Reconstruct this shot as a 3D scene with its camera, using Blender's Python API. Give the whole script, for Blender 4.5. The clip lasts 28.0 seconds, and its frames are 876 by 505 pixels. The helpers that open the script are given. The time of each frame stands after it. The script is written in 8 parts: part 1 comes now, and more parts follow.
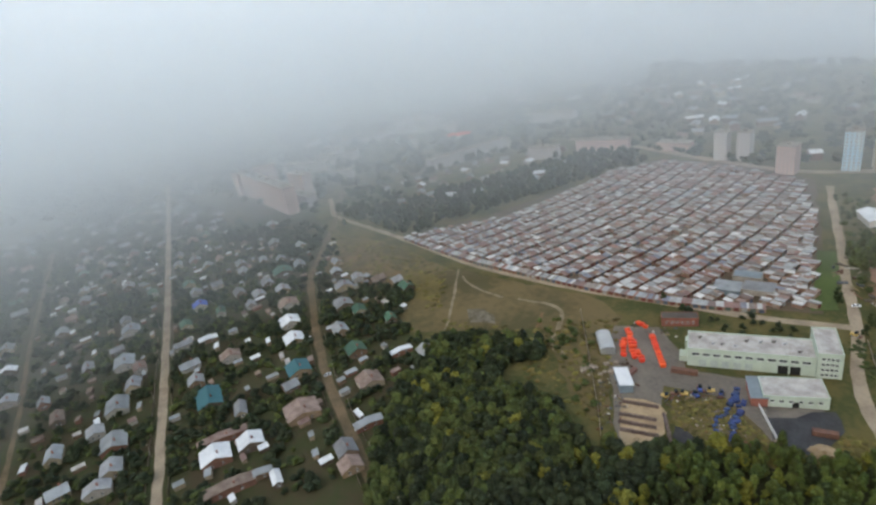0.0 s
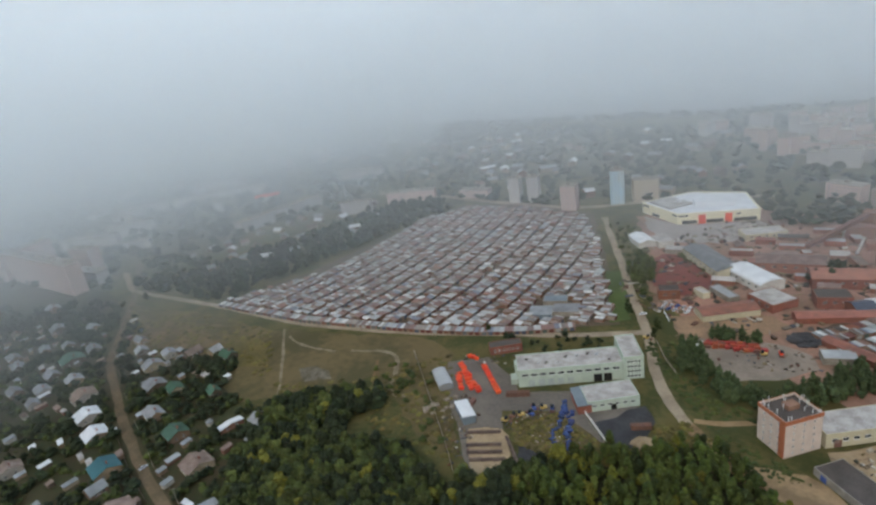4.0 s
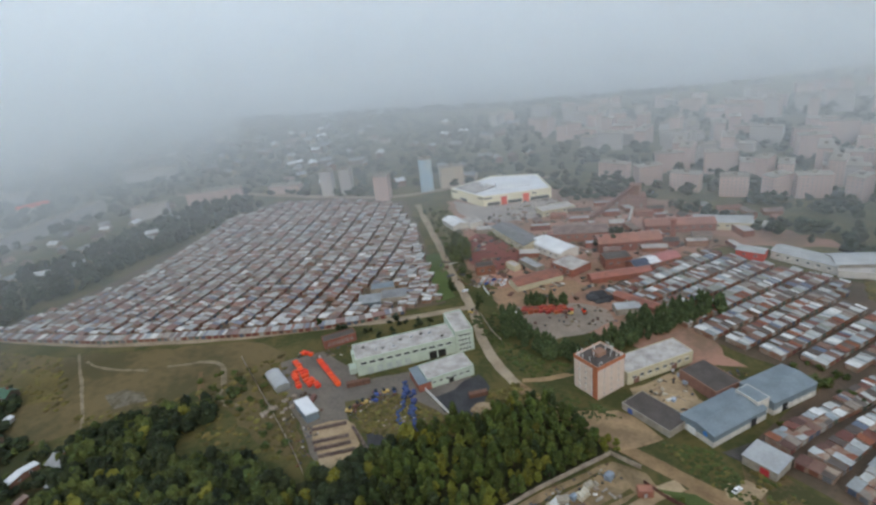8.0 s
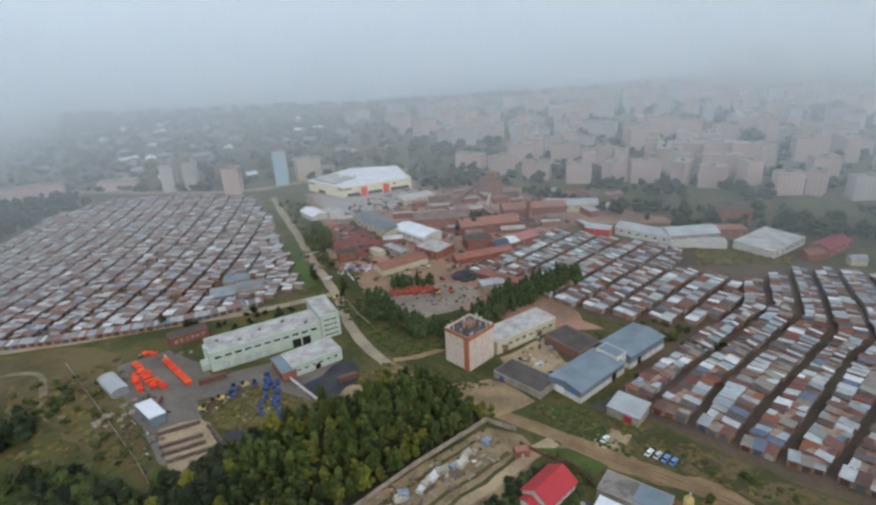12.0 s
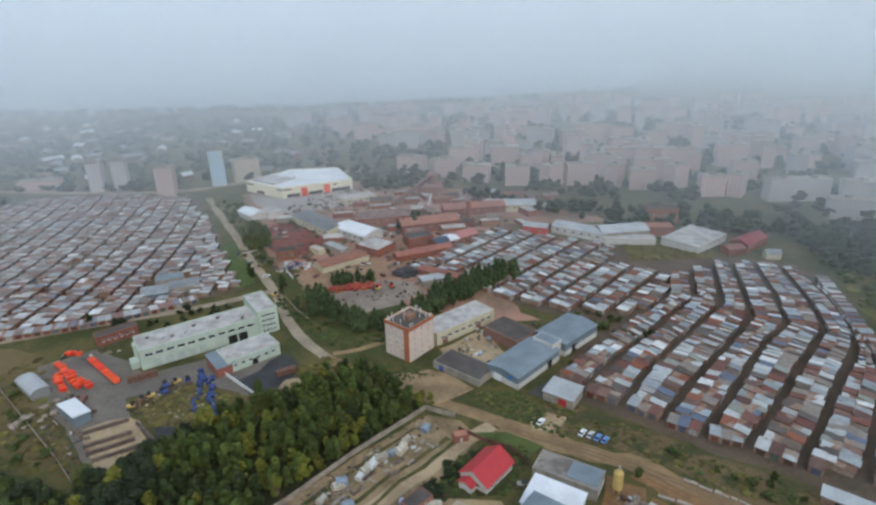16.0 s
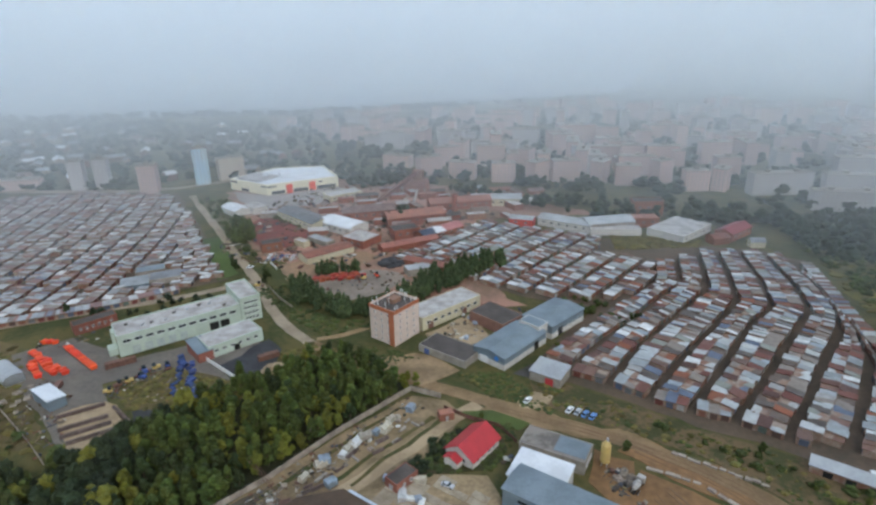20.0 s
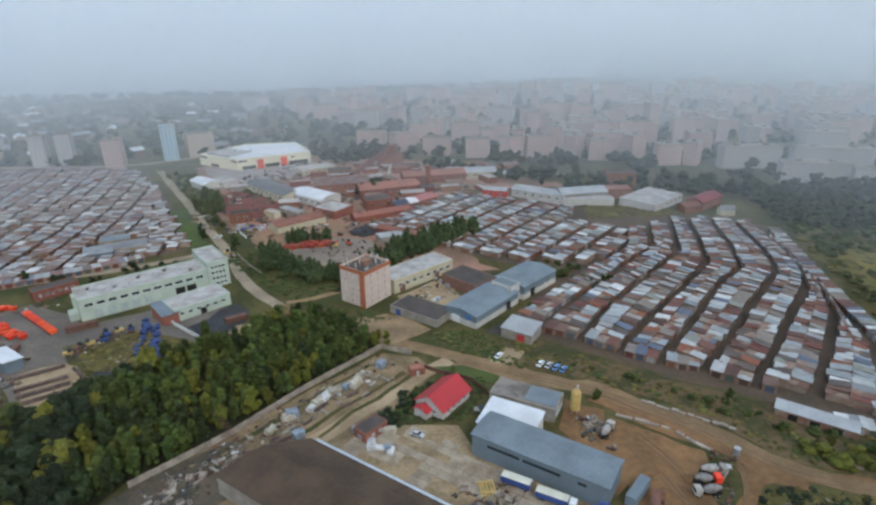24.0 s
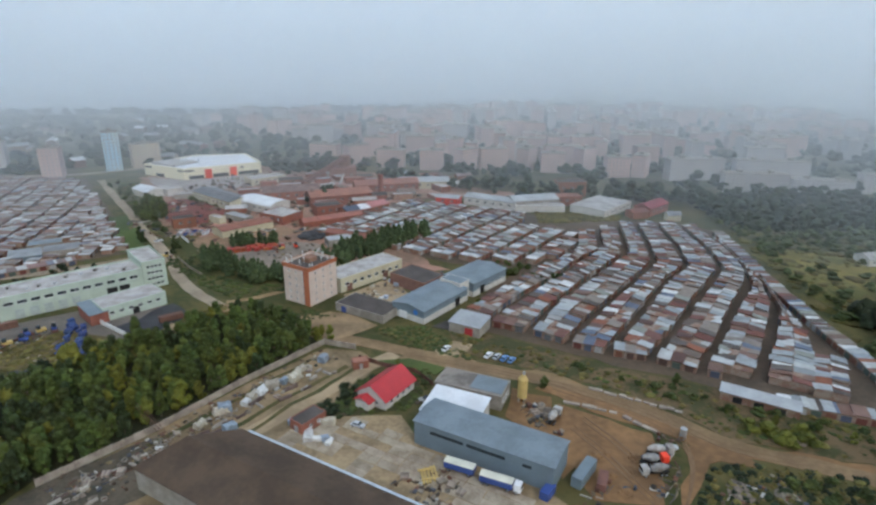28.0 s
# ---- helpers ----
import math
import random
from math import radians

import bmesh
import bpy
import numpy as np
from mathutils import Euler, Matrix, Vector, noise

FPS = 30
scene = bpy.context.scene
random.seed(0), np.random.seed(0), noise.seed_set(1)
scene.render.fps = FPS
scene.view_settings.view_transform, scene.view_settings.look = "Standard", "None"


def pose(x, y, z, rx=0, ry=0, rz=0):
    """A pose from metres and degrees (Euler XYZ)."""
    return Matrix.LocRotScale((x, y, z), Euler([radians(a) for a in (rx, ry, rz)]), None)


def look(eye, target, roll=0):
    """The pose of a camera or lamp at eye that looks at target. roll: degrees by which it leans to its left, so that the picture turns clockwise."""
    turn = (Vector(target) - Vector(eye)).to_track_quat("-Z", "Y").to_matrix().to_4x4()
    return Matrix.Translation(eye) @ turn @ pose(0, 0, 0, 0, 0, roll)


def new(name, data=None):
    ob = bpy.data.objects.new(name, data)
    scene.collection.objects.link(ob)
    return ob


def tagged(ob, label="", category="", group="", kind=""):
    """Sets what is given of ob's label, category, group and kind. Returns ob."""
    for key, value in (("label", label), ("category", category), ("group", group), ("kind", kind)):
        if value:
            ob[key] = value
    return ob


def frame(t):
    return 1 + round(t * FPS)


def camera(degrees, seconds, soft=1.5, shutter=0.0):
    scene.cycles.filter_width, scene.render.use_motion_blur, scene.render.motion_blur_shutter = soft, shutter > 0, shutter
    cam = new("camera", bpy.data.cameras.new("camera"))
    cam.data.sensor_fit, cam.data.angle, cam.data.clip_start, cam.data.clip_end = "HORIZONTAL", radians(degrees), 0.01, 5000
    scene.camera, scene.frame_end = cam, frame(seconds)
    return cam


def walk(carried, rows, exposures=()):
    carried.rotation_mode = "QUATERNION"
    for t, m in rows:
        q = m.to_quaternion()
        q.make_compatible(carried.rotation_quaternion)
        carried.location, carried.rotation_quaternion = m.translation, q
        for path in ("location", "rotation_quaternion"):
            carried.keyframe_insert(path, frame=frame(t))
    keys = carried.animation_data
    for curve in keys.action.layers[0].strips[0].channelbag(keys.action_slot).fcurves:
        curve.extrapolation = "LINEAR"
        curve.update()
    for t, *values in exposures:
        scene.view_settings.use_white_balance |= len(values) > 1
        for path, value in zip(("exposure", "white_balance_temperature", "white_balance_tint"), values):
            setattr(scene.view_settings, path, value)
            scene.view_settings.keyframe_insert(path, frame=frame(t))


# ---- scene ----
cam = camera(74.0, 28.0, soft=2.5)
PATH = [
    (0, look((11.22, 37.42, 181.98), (-76.09, 67.35, 143.47), -9.91)),
    (0.5, look((11.18, 36.80, 179.16), (-76.27, 73.48, 147.42), -12.76)),
    (1, look((11.92, 36.23, 176.92), (-76.37, 76.32, 152.50), -14.80)),
    (1.5, look((12.37, 35.53, 175.22), (-75.79, 76.62, 152.00), -11.62)),
    (2, look((11.81, 35.00, 174.06), (-74.75, 79.04, 150.20), -9.41)),
    (2.5, look((11.10, 34.45, 173.67), (-72.00, 82.61, 145.81), -8.32)),
    (3, look((9.25, 34.41, 173.53), (-69.68, 84.87, 138.54), -8.92)),
    (3.5, look((7.89, 33.89, 173.73), (-68.03, 88.92, 138.97), -9.13)),
    (5.5, look((4.70, 20.41, 182.42), (-59.32, 88.78, 147.40), -7.28)),
    (6, look((3.48, 21.09, 180.58), (-57.44, 90.09, 141.49), -8.52)),
    (6.5, look((2.19, 22.17, 178.42), (-55.40, 94.19, 139.73), -6.77)),
    (7, look((0.97, 23.52, 175.95), (-53.75, 98.54, 138.84), -7.62)),
    (7.5, look((-0.16, 24.16, 174.01), (-51.42, 102.34, 138.52), -5.62)),
    (8, look((-1.45, 24.77, 171.82), (-49.24, 103.84, 133.56), -6.59)),
    (8.5, look((-2.01, 25.60, 168.98), (-46.09, 107.07, 131.31), -6.60)),
    (9, look((-2.51, 27.57, 164.99), (-44.96, 111.07, 129.96), -6.68)),
    (9.5, look((-3.51, 30.24, 160.92), (-42.89, 114.63, 124.47), -5.22)),
    (10, look((-4.61, 31.95, 157.45), (-41.78, 117.02, 120.28), -5.27)),
    (10.5, look((-5.71, 31.52, 155.67), (-39.18, 117.49, 117.09), -4.38)),
    (11, look((-7.23, 29.24, 154.80), (-37.04, 117.47, 118.37), -2.97)),
    (11.5, look((-7.69, 27.85, 153.90), (-35.66, 116.73, 117.60), -3.36)),
    (12, look((-7.44, 27.50, 152.59), (-33.10, 116.09, 113.94), -3.11)),
    (12.5, look((-6.32, 27.26, 151.80), (-30.53, 117.69, 116.64), -2.58)),
    (13, look((-5.07, 26.50, 151.82), (-28.05, 117.32, 116.85), -2.64)),
    (13.5, look((-3.35, 25.48, 153.05), (-24.30, 114.97, 113.64), -2.61)),
    (15.5, look((-4.87, 23.14, 147.03), (-21.61, 113.76, 108.18), -1.53)),
    (16, look((-4.50, 22.84, 145.70), (-20.85, 114.13, 108.31), -1.14)),
    (16.5, look((-4.28, 23.05, 144.48), (-19.14, 113.53, 104.59), -0.34)),
    (17, look((-4.15, 22.72, 142.89), (-19.86, 113.73, 104.53), -1.43)),
    (17.5, look((-3.92, 22.32, 141.21), (-19.19, 113.57, 103.27), -0.48)),
    (18, look((-3.83, 21.68, 139.25), (-18.99, 113.42, 102.45), -0.39)),
    (18.5, look((-3.70, 21.34, 137.39), (-19.41, 112.81, 100.15), -1.17)),
    (19, look((-3.55, 21.24, 135.75), (-18.98, 112.76, 98.50), -1.32)),
    (19.5, look((-3.22, 21.06, 134.17), (-18.72, 112.86, 97.67), -1.33)),
    (20, look((-2.85, 20.67, 132.40), (-17.30, 113.00, 96.81), -1.07)),
    (20.5, look((-2.66, 20.49, 130.61), (-17.13, 112.24, 93.56), -1.02)),
    (21, look((-2.50, 20.02, 128.61), (-16.67, 112.10, 92.26), -0.81)),
    (21.5, look((-2.48, 19.44, 126.48), (-16.64, 112.23, 91.98), -0.70)),
    (23.5, look((-0.38, 18.94, 120.37), (-12.10, 111.67, 84.84), 0.07)),
    (24, look((0.19, 18.83, 118.81), (-10.45, 111.06, 81.66), -0.62)),
    (24.5, look((0.60, 18.58, 117.28), (-10.06, 111.84, 82.80), -0.50)),
    (25, look((1.30, 18.55, 115.59), (-8.86, 111.22, 79.42), -1.87)),
    (25.5, look((2.45, 18.91, 113.48), (-5.49, 112.49, 79.13), 0.68)),
    (26, look((3.31, 20.01, 110.75), (-3.29, 113.29, 75.32), -0.47)),
    (26.5, look((3.80, 20.53, 108.59), (-2.35, 114.24, 74.25), -0.09)),
    (27, look((4.07, 20.48, 106.96), (-2.65, 114.79, 74.37), -2.14)),
    (27.5, look((4.67, 19.95, 105.41), (-1.25, 114.13, 72.30), -0.91)),
    (28, look((5.54, 19.33, 104.08), (1.60, 113.73, 71.32), 0.58)),
]
walk(cam, PATH, exposures=[(0, 1.5, 7650, 9), (1.2, 1.3, 7600, 9), (2, 1.22, 7550, 8), (4, 1.25, 7450, 8), (10, 1.4, 7250, 8), (16, 1.46, 6900, 7), (28, 1.45, 6800, 7)])

# ---- light: an overcast day, low cloud and thin mist ----
world = bpy.data.worlds.new("overcast_sky")
scene.world = world
world.use_nodes = True
wn = world.node_tree
wn.nodes.clear()
sky = wn.nodes.new("ShaderNodeTexSky")
sky.sky_type = "NISHITA"
sky.sun_disc = False
sky.sun_elevation = radians(38)
sky.sun_rotation = radians(150)
sky.air_density = 1.0
sky.dust_density = 1.0
sky.ozone_density = 1.0
wbg = wn.nodes.new("ShaderNodeBackground")
wbg.inputs["Strength"].default_value = 0.15
wout = wn.nodes.new("ShaderNodeOutputWorld")
wn.links.new(sky.outputs[0], wbg.inputs["Color"])
wn.links.new(wbg.outputs[0], wout.inputs["Surface"])
sun = new("sun", bpy.data.lights.new("sun", "SUN"))
sun.data.energy = 1.2
sun.data.angle = radians(25)
sun.data.color = (1.0, 0.96, 0.9)
sun.matrix_world = look((0, 0, 500), (0 - 0.5 * 400, 0.86 * 400, 200))


# ---- small helpers ----
def part(name, bm, material, parent=None, label=""):
    """Links a bmesh as one mesh object, under a thing or a part if one is given."""
    me = bpy.data.meshes.new(name)
    bm.to_mesh(me)
    bm.free()
    mats = material if isinstance(material, (list, tuple)) else [material]
    for m in mats:
        me.materials.append(m)
    ob = new(name, me)
    if parent:
        ob.parent = parent
    if label:
        ob["label"] = label
    return ob


def empty_at(name, x, y, z=0.0, rz=0.0):
    ob = new(name)
    ob.matrix_basis = pose(x, y, z, 0, 0, rz)
    ob.empty_display_size = 1.0
    return ob


def box(bm, x, y, z, sx, sy, sz, rz=0.0, mi=0, bevel=0.0):
    """A box with its centre at x, y and its underside at z."""
    m = pose(x, y, z + sz / 2, 0, 0, rz) @ Matrix.Diagonal((sx, sy, sz, 1))
    got = bmesh.ops.create_cube(bm, size=1.0, matrix=m)
    faces = {f for v in got["verts"] for f in v.link_faces}
    for f in faces:
        f.material_index = mi
    if bevel:
        edges = list({e for v in got["verts"] for e in v.link_edges})
        bmesh.ops.bevel(bm, geom=edges, offset=bevel, segments=1, affect="EDGES")
    return got["verts"]


def prism(bm, pts, z0, z1, mi=0):
    """An upright prism over a ring of points given counter-clockwise."""
    lo = [bm.verts.new((p[0], p[1], z0)) for p in pts]
    hi = [bm.verts.new((p[0], p[1], z1)) for p in pts]
    n = len(pts)
    fs = [bm.faces.new(hi), bm.faces.new(lo[::-1])]
    for i in range(n):
        j = (i + 1) % n
        fs.append(bm.faces.new((lo[i], lo[j], hi[j], hi[i])))
    for f in fs:
        f.material_index = mi
    return fs


def extrude_profile(bm, prof, y0, y1, mi=0):
    """A profile of x, z points (counter-clockwise seen from -y) pulled along y."""
    a = [bm.verts.new((x, y0, z)) for x, z in prof]
    b = [bm.verts.new((x, y1, z)) for x, z in prof]
    n = len(prof)
    fs = [bm.faces.new(a), bm.faces.new(b[::-1])]
    for i in range(n):
        j = (i + 1) % n
        fs.append(bm.faces.new((a[j], a[i], b[i], b[j])))
    for f in fs:
        f.material_index = mi
    return fs


def tube(bm, x, y, z0, z1, r, n=10, r2=None, mi=0):
    m = pose(x, y, (z0 + z1) / 2)
    got = bmesh.ops.create_cone(bm, cap_ends=True, segments=n, radius1=r, radius2=r if r2 is None else r2, depth=z1 - z0, matrix=m)
    for f in {f for v in got["verts"] for f in v.link_faces}:
        f.material_index = mi


# ---- materials ----
def mat(name, colour, rough=0.85, colour2=None, scale=0.3, fine=3.0, amount=0.5, metal=0.0, bump=0.0, rand=0.0, island=0.0, palette=None, contrast=(0.35, 0.65)):
    """A procedural surface: two colours mixed by a coarse and a fine noise, with a random tone per object or per island."""
    m = bpy.data.materials.new(name)
    m.use_nodes = True
    nt = m.node_tree
    nt.nodes.clear()
    out = nt.nodes.new("ShaderNodeOutputMaterial")
    bs = nt.nodes.new("ShaderNodeBsdfPrincipled")
    nt.links.new(bs.outputs[0], out.inputs[0])
    geo = nt.nodes.new("ShaderNodeNewGeometry")
    n1 = nt.nodes.new("ShaderNodeTexNoise")
    n1.inputs["Scale"].default_value = scale
    n1.inputs["Detail"].default_value = 4
    n2 = nt.nodes.new("ShaderNodeTexNoise")
    n2.inputs["Scale"].default_value = fine
    n2.inputs["Detail"].default_value = 3
    for n in (n1, n2):
        nt.links.new(geo.outputs["Position"], n.inputs["Vector"])
    add = nt.nodes.new("ShaderNodeMath")
    add.operation = "MULTIPLY_ADD"
    nt.links.new(n2.outputs[0], add.inputs[0])
    add.inputs[1].default_value = 0.45
    nt.links.new(n1.outputs[0], add.inputs[2])
    ramp = nt.nodes.new("ShaderNodeMapRange")
    nt.links.new(add.outputs[0], ramp.inputs[0])
    ramp.inputs[1].default_value = contrast[0] + 0.225
    ramp.inputs[2].default_value = contrast[1] + 0.225
    ramp.inputs[3].default_value = 0.0
    ramp.inputs[4].default_value = amount
    c2 = colour2 or [c * 0.6 for c in colour]
    mix = nt.nodes.new("ShaderNodeMix")
    mix.data_type = "RGBA"
    nt.links.new(ramp.outputs[0], mix.inputs[0])
    mix.inputs[6].default_value = (*colour, 1)
    mix.inputs[7].default_value = (*c2, 1)
    col = mix.outputs[2]
    rnd = None
    if palette:
        oi = nt.nodes.new("ShaderNodeNewGeometry") if island else nt.nodes.new("ShaderNodeObjectInfo")
        rnd = oi.outputs["Random Per Island"] if island else oi.outputs["Random"]
        cr = nt.nodes.new("ShaderNodeValToRGB")
        cr.color_ramp.interpolation = "CONSTANT"
        els = cr.color_ramp.elements
        while len(els) < len(palette):
            els.new(1.0)
        for i, c in enumerate(palette):
            els[i].position = i / len(palette)
            els[i].color = (*c, 1)
        nt.links.new(rnd, cr.inputs[0])
        mul = nt.nodes.new("ShaderNodeMix")
        mul.data_type = "RGBA"
        mul.blend_type = "MULTIPLY"
        mul.inputs[0].default_value = 1.0
        nt.links.new(cr.outputs[0], mul.inputs[6])
        nt.links.new(col, mul.inputs[7])
        col = mul.outputs[2]
    elif rand or island:
        oi = nt.nodes.new("ShaderNodeNewGeometry") if island else nt.nodes.new("ShaderNodeObjectInfo")
        rnd = oi.outputs["Random Per Island"] if island else oi.outputs["Random"]
        hsv = nt.nodes.new("ShaderNodeHueSaturation")
        mr = nt.nodes.new("ShaderNodeMapRange")
        nt.links.new(rnd, mr.inputs[0])
        k = rand or island
        mr.inputs[3].default_value = 1 - k
        mr.inputs[4].default_value = 1 + k
        nt.links.new(mr.outputs[0], hsv.inputs["Value"])
        mh = nt.nodes.new("ShaderNodeMath")
        mh.operation = "FRACT"
        m7 = nt.nodes.new("ShaderNodeMath")
        m7.operation = "MULTIPLY"
        nt.links.new(rnd, m7.inputs[0])
        m7.inputs[1].default_value = 7.31
        nt.links.new(m7.outputs[0], mh.inputs[0])
        mr2 = nt.nodes.new("ShaderNodeMapRange")
        nt.links.new(mh.outputs[0], mr2.inputs[0])
        mr2.inputs[3].default_value = 0.5 - 0.06 * k
        mr2.inputs[4].default_value = 0.5 + 0.03 * k
        nt.links.new(mr2.outputs[0], hsv.inputs["Hue"])
        nt.links.new(col, hsv.inputs["Color"])
        col = hsv.outputs[0]
    nt.links.new(col, bs.inputs["Base Color"])
    bs.inputs["Roughness"].default_value = rough
    bs.inputs["Metallic"].default_value = metal
    bs.inputs["Specular IOR Level"].default_value = 0.3
    if bump:
        b = nt.nodes.new("ShaderNodeBump")
        b.inputs["Strength"].default_value = bump
        b.inputs["Distance"].default_value = 0.3
        nt.links.new(n2.outputs[0], b.inputs["Height"])
        nt.links.new(b.outputs[0], bs.inputs["Normal"])
    return m


def mist(name, z0, z1, density, r0=0.0, r1=4200.0, cx=-60.0, cy=150.0, label="thin grey mist over the whole town"):
    """One even layer of mist, round or with a clear middle."""
    bm = bmesh.new()
    n = 48
    rings = []
    for r, z in ((r1, z0), (r1, z1)) + (((r0, z1), (r0, z0)) if r0 else ()):
        rings.append([bm.verts.new((cx + r * math.cos(2 * math.pi * i / n), cy + r * math.sin(2 * math.pi * i / n), z)) for i in range(n)])
    loop = rings + rings[:1] if r0 else rings
    for a, b in zip(loop, loop[1:]):
        for i in range(n):
            bm.faces.new((a[i], a[(i + 1) % n], b[(i + 1) % n], b[i]))
    if not r0:
        bm.faces.new(rings[0][::-1])
        bm.faces.new(rings[1])
    bmesh.ops.recalc_face_normals(bm, faces=bm.faces[:])
    m = bpy.data.materials.new(name)
    m.use_nodes = True
    nt = m.node_tree
    nt.nodes.clear()
    out = nt.nodes.new("ShaderNodeOutputMaterial")
    sc = nt.nodes.new("ShaderNodeVolumePrincipled")
    sc.inputs["Color"].default_value = (0.955, 0.988, 1.0, 1)
    sc.inputs["Density"].default_value = density
    sc.inputs["Anisotropy"].default_value = 0.0
    nt.links.new(sc.outputs[0], out.inputs["Volume"])
    return tagged(part(name, bm, m), label, "mist", kind="stuff")


scene.cycles.volume_bounces = 9
mist("mist_bank", -2.6, 229.6, 0.0014, 295, 4150, -60, 70, label="thin mist over the works and garages")
mist("far_mist_bank", -2.0, 229.0, 0.0003, 600, 4000, 20, 180, label="thicker mist over the far town and the lake")
mist("far_mist_bank", -1.7, 228.8, 0.0005, 1000, 3900, 0, 150, label="thicker mist over the far town and the lake")
# added bank: veils the first views west, in place of cloud round the camera
mist("west_mist_bank", -1.4, 228.5, 0.0013, 0, 800, -1370, 180, label="thick mist bank added over the western town")
mist("low_cloud", 230.5, 400.0, 0.0045, 0, 4200, 10, 120, label="low even grey cloud over the town")

GRASS = mat("grass", (0.10, 0.083, 0.028), 0.95, (0.042, 0.05, 0.014), 0.045, 0.35, 0.9, bump=0.2, contrast=(0.4, 0.6))
FIELD = mat("dry_grass", (0.135, 0.098, 0.044), 0.95, (0.07, 0.06, 0.025), 0.025, 0.2, 0.9, bump=0.2, contrast=(0.38, 0.62))
DIRT = mat("dirt_road", (0.33, 0.222, 0.122), 0.95, (0.21, 0.134, 0.07), 0.06, 0.6, 0.9, bump=0.2)
MUD = mat("brown_mud", (0.26, 0.14, 0.062), 0.9, (0.14, 0.078, 0.036), 0.05, 0.4, 0.9, bump=0.3)
SAND = mat("pale_sand", (0.39, 0.285, 0.175), 0.95, (0.24, 0.172, 0.105), 0.08, 0.5, 0.9, bump=0.2)
ASPHALT = mat("worn_asphalt", (0.175, 0.148, 0.122), 0.9, (0.10, 0.086, 0.073), 0.05, 0.5, 0.8)
COAL = mat("black_slag", (0.055, 0.055, 0.058), 0.9, (0.03, 0.03, 0.033), 0.1, 0.8, 0.8, bump=0.4)
BRICKDUST = mat("brick_dust_ground", (0.34, 0.18, 0.13), 0.95, (0.175, 0.115, 0.075), 0.03, 0.3, 0.9, bump=0.2)
CONCRETE = mat("grey_concrete", (0.33, 0.295, 0.25), 0.9, (0.2, 0.175, 0.145), 0.3, 2.0, 0.8)
SLABS = mat("yard_slab_concrete", (0.37, 0.305, 0.225), 0.9, (0.22, 0.17, 0.115), 0.25, 1.6, 0.9, rand=0.13)
GARDEN = mat("garden_soil_and_grass", (0.04, 0.047, 0.016), 0.95, (0.062, 0.045, 0.024), 0.05, 0.3, 0.9, bump=0.3)
WATER = mat("lake_water", (0.10, 0.12, 0.13), 0.08, (0.09, 0.11, 0.12), 0.01, 0.1, 0.5)
PINKWALL = mat("cream_pink_panel", (0.62, 0.50, 0.42), 0.85, (0.52, 0.41, 0.34), 0.3, 1.5, 0.7)
ORANGEBRICK = mat("orange_brick_trim", (0.42, 0.135, 0.065), 0.85, (0.33, 0.11, 0.055), 0.5, 3.0, 0.7)
MINT = mat("pale_mint_plaster", (0.46, 0.53, 0.44), 0.85, (0.36, 0.41, 0.34), 0.2, 1.5, 0.7)
CREAMWALL = mat("cream_wall", (0.52, 0.47, 0.33), 0.85, (0.42, 0.37, 0.26), 0.3, 1.5, 0.7)
WHITEWALL = mat("whitewashed_wall", (0.58, 0.55, 0.50), 0.85, (0.42, 0.39, 0.35), 0.4, 2.0, 0.7)
BRICK = mat("red_brick", (0.28, 0.11, 0.07), 0.9, (0.18, 0.085, 0.06), 0.3, 3.0, 0.8, rand=0.15)
BROWNBRICK = mat("brown_brick", (0.25, 0.14, 0.10), 0.9, (0.18, 0.10, 0.075), 0.3, 3.0, 0.8, rand=0.2)
GREYWALL = mat("blue_grey_cladding", (0.17, 0.215, 0.245), 0.6, (0.13, 0.165, 0.19), 0.2, 2.0, 0.6)
BLUEROOF = mat("blue_grey_sheet_roof", (0.205, 0.245, 0.27), 0.6, (0.14, 0.17, 0.19), 0.12, 1.0, 0.8, metal=0.2)
TAR = mat("tar_felt_roof", (0.10, 0.085, 0.075), 0.9, (0.06, 0.05, 0.045), 0.15, 1.2, 0.8)
PALEROOF = mat("pale_felt_roof", (0.45, 0.425, 0.40), 0.9, (0.27, 0.245, 0.222), 0.16, 1.4, 0.9, contrast=(0.38, 0.66))
GREYROOF = mat("grey_sheet_roof", (0.36, 0.37, 0.37), 0.6, (0.25, 0.255, 0.255), 0.12, 1.0, 0.8, rand=0.15)
WHITEROOF = mat("white_sheet_roof", (0.66, 0.67, 0.68), 0.5, (0.48, 0.49, 0.5), 0.15, 1.0, 0.7)
REDROOF = mat("red_metal_tile_roof", (0.46, 0.04, 0.045), 0.5, (0.35, 0.035, 0.04), 0.3, 2.0, 0.6)
BROWNROOF = mat("brown_felt_roof", (0.10, 0.066, 0.043), 0.9, (0.06, 0.04, 0.027), 0.12, 0.8, 0.9)
MALLWALL = mat("cream_panel_wall", (0.74, 0.68, 0.50), 0.7, (0.66, 0.6, 0.44), 0.05, 0.5, 0.6)
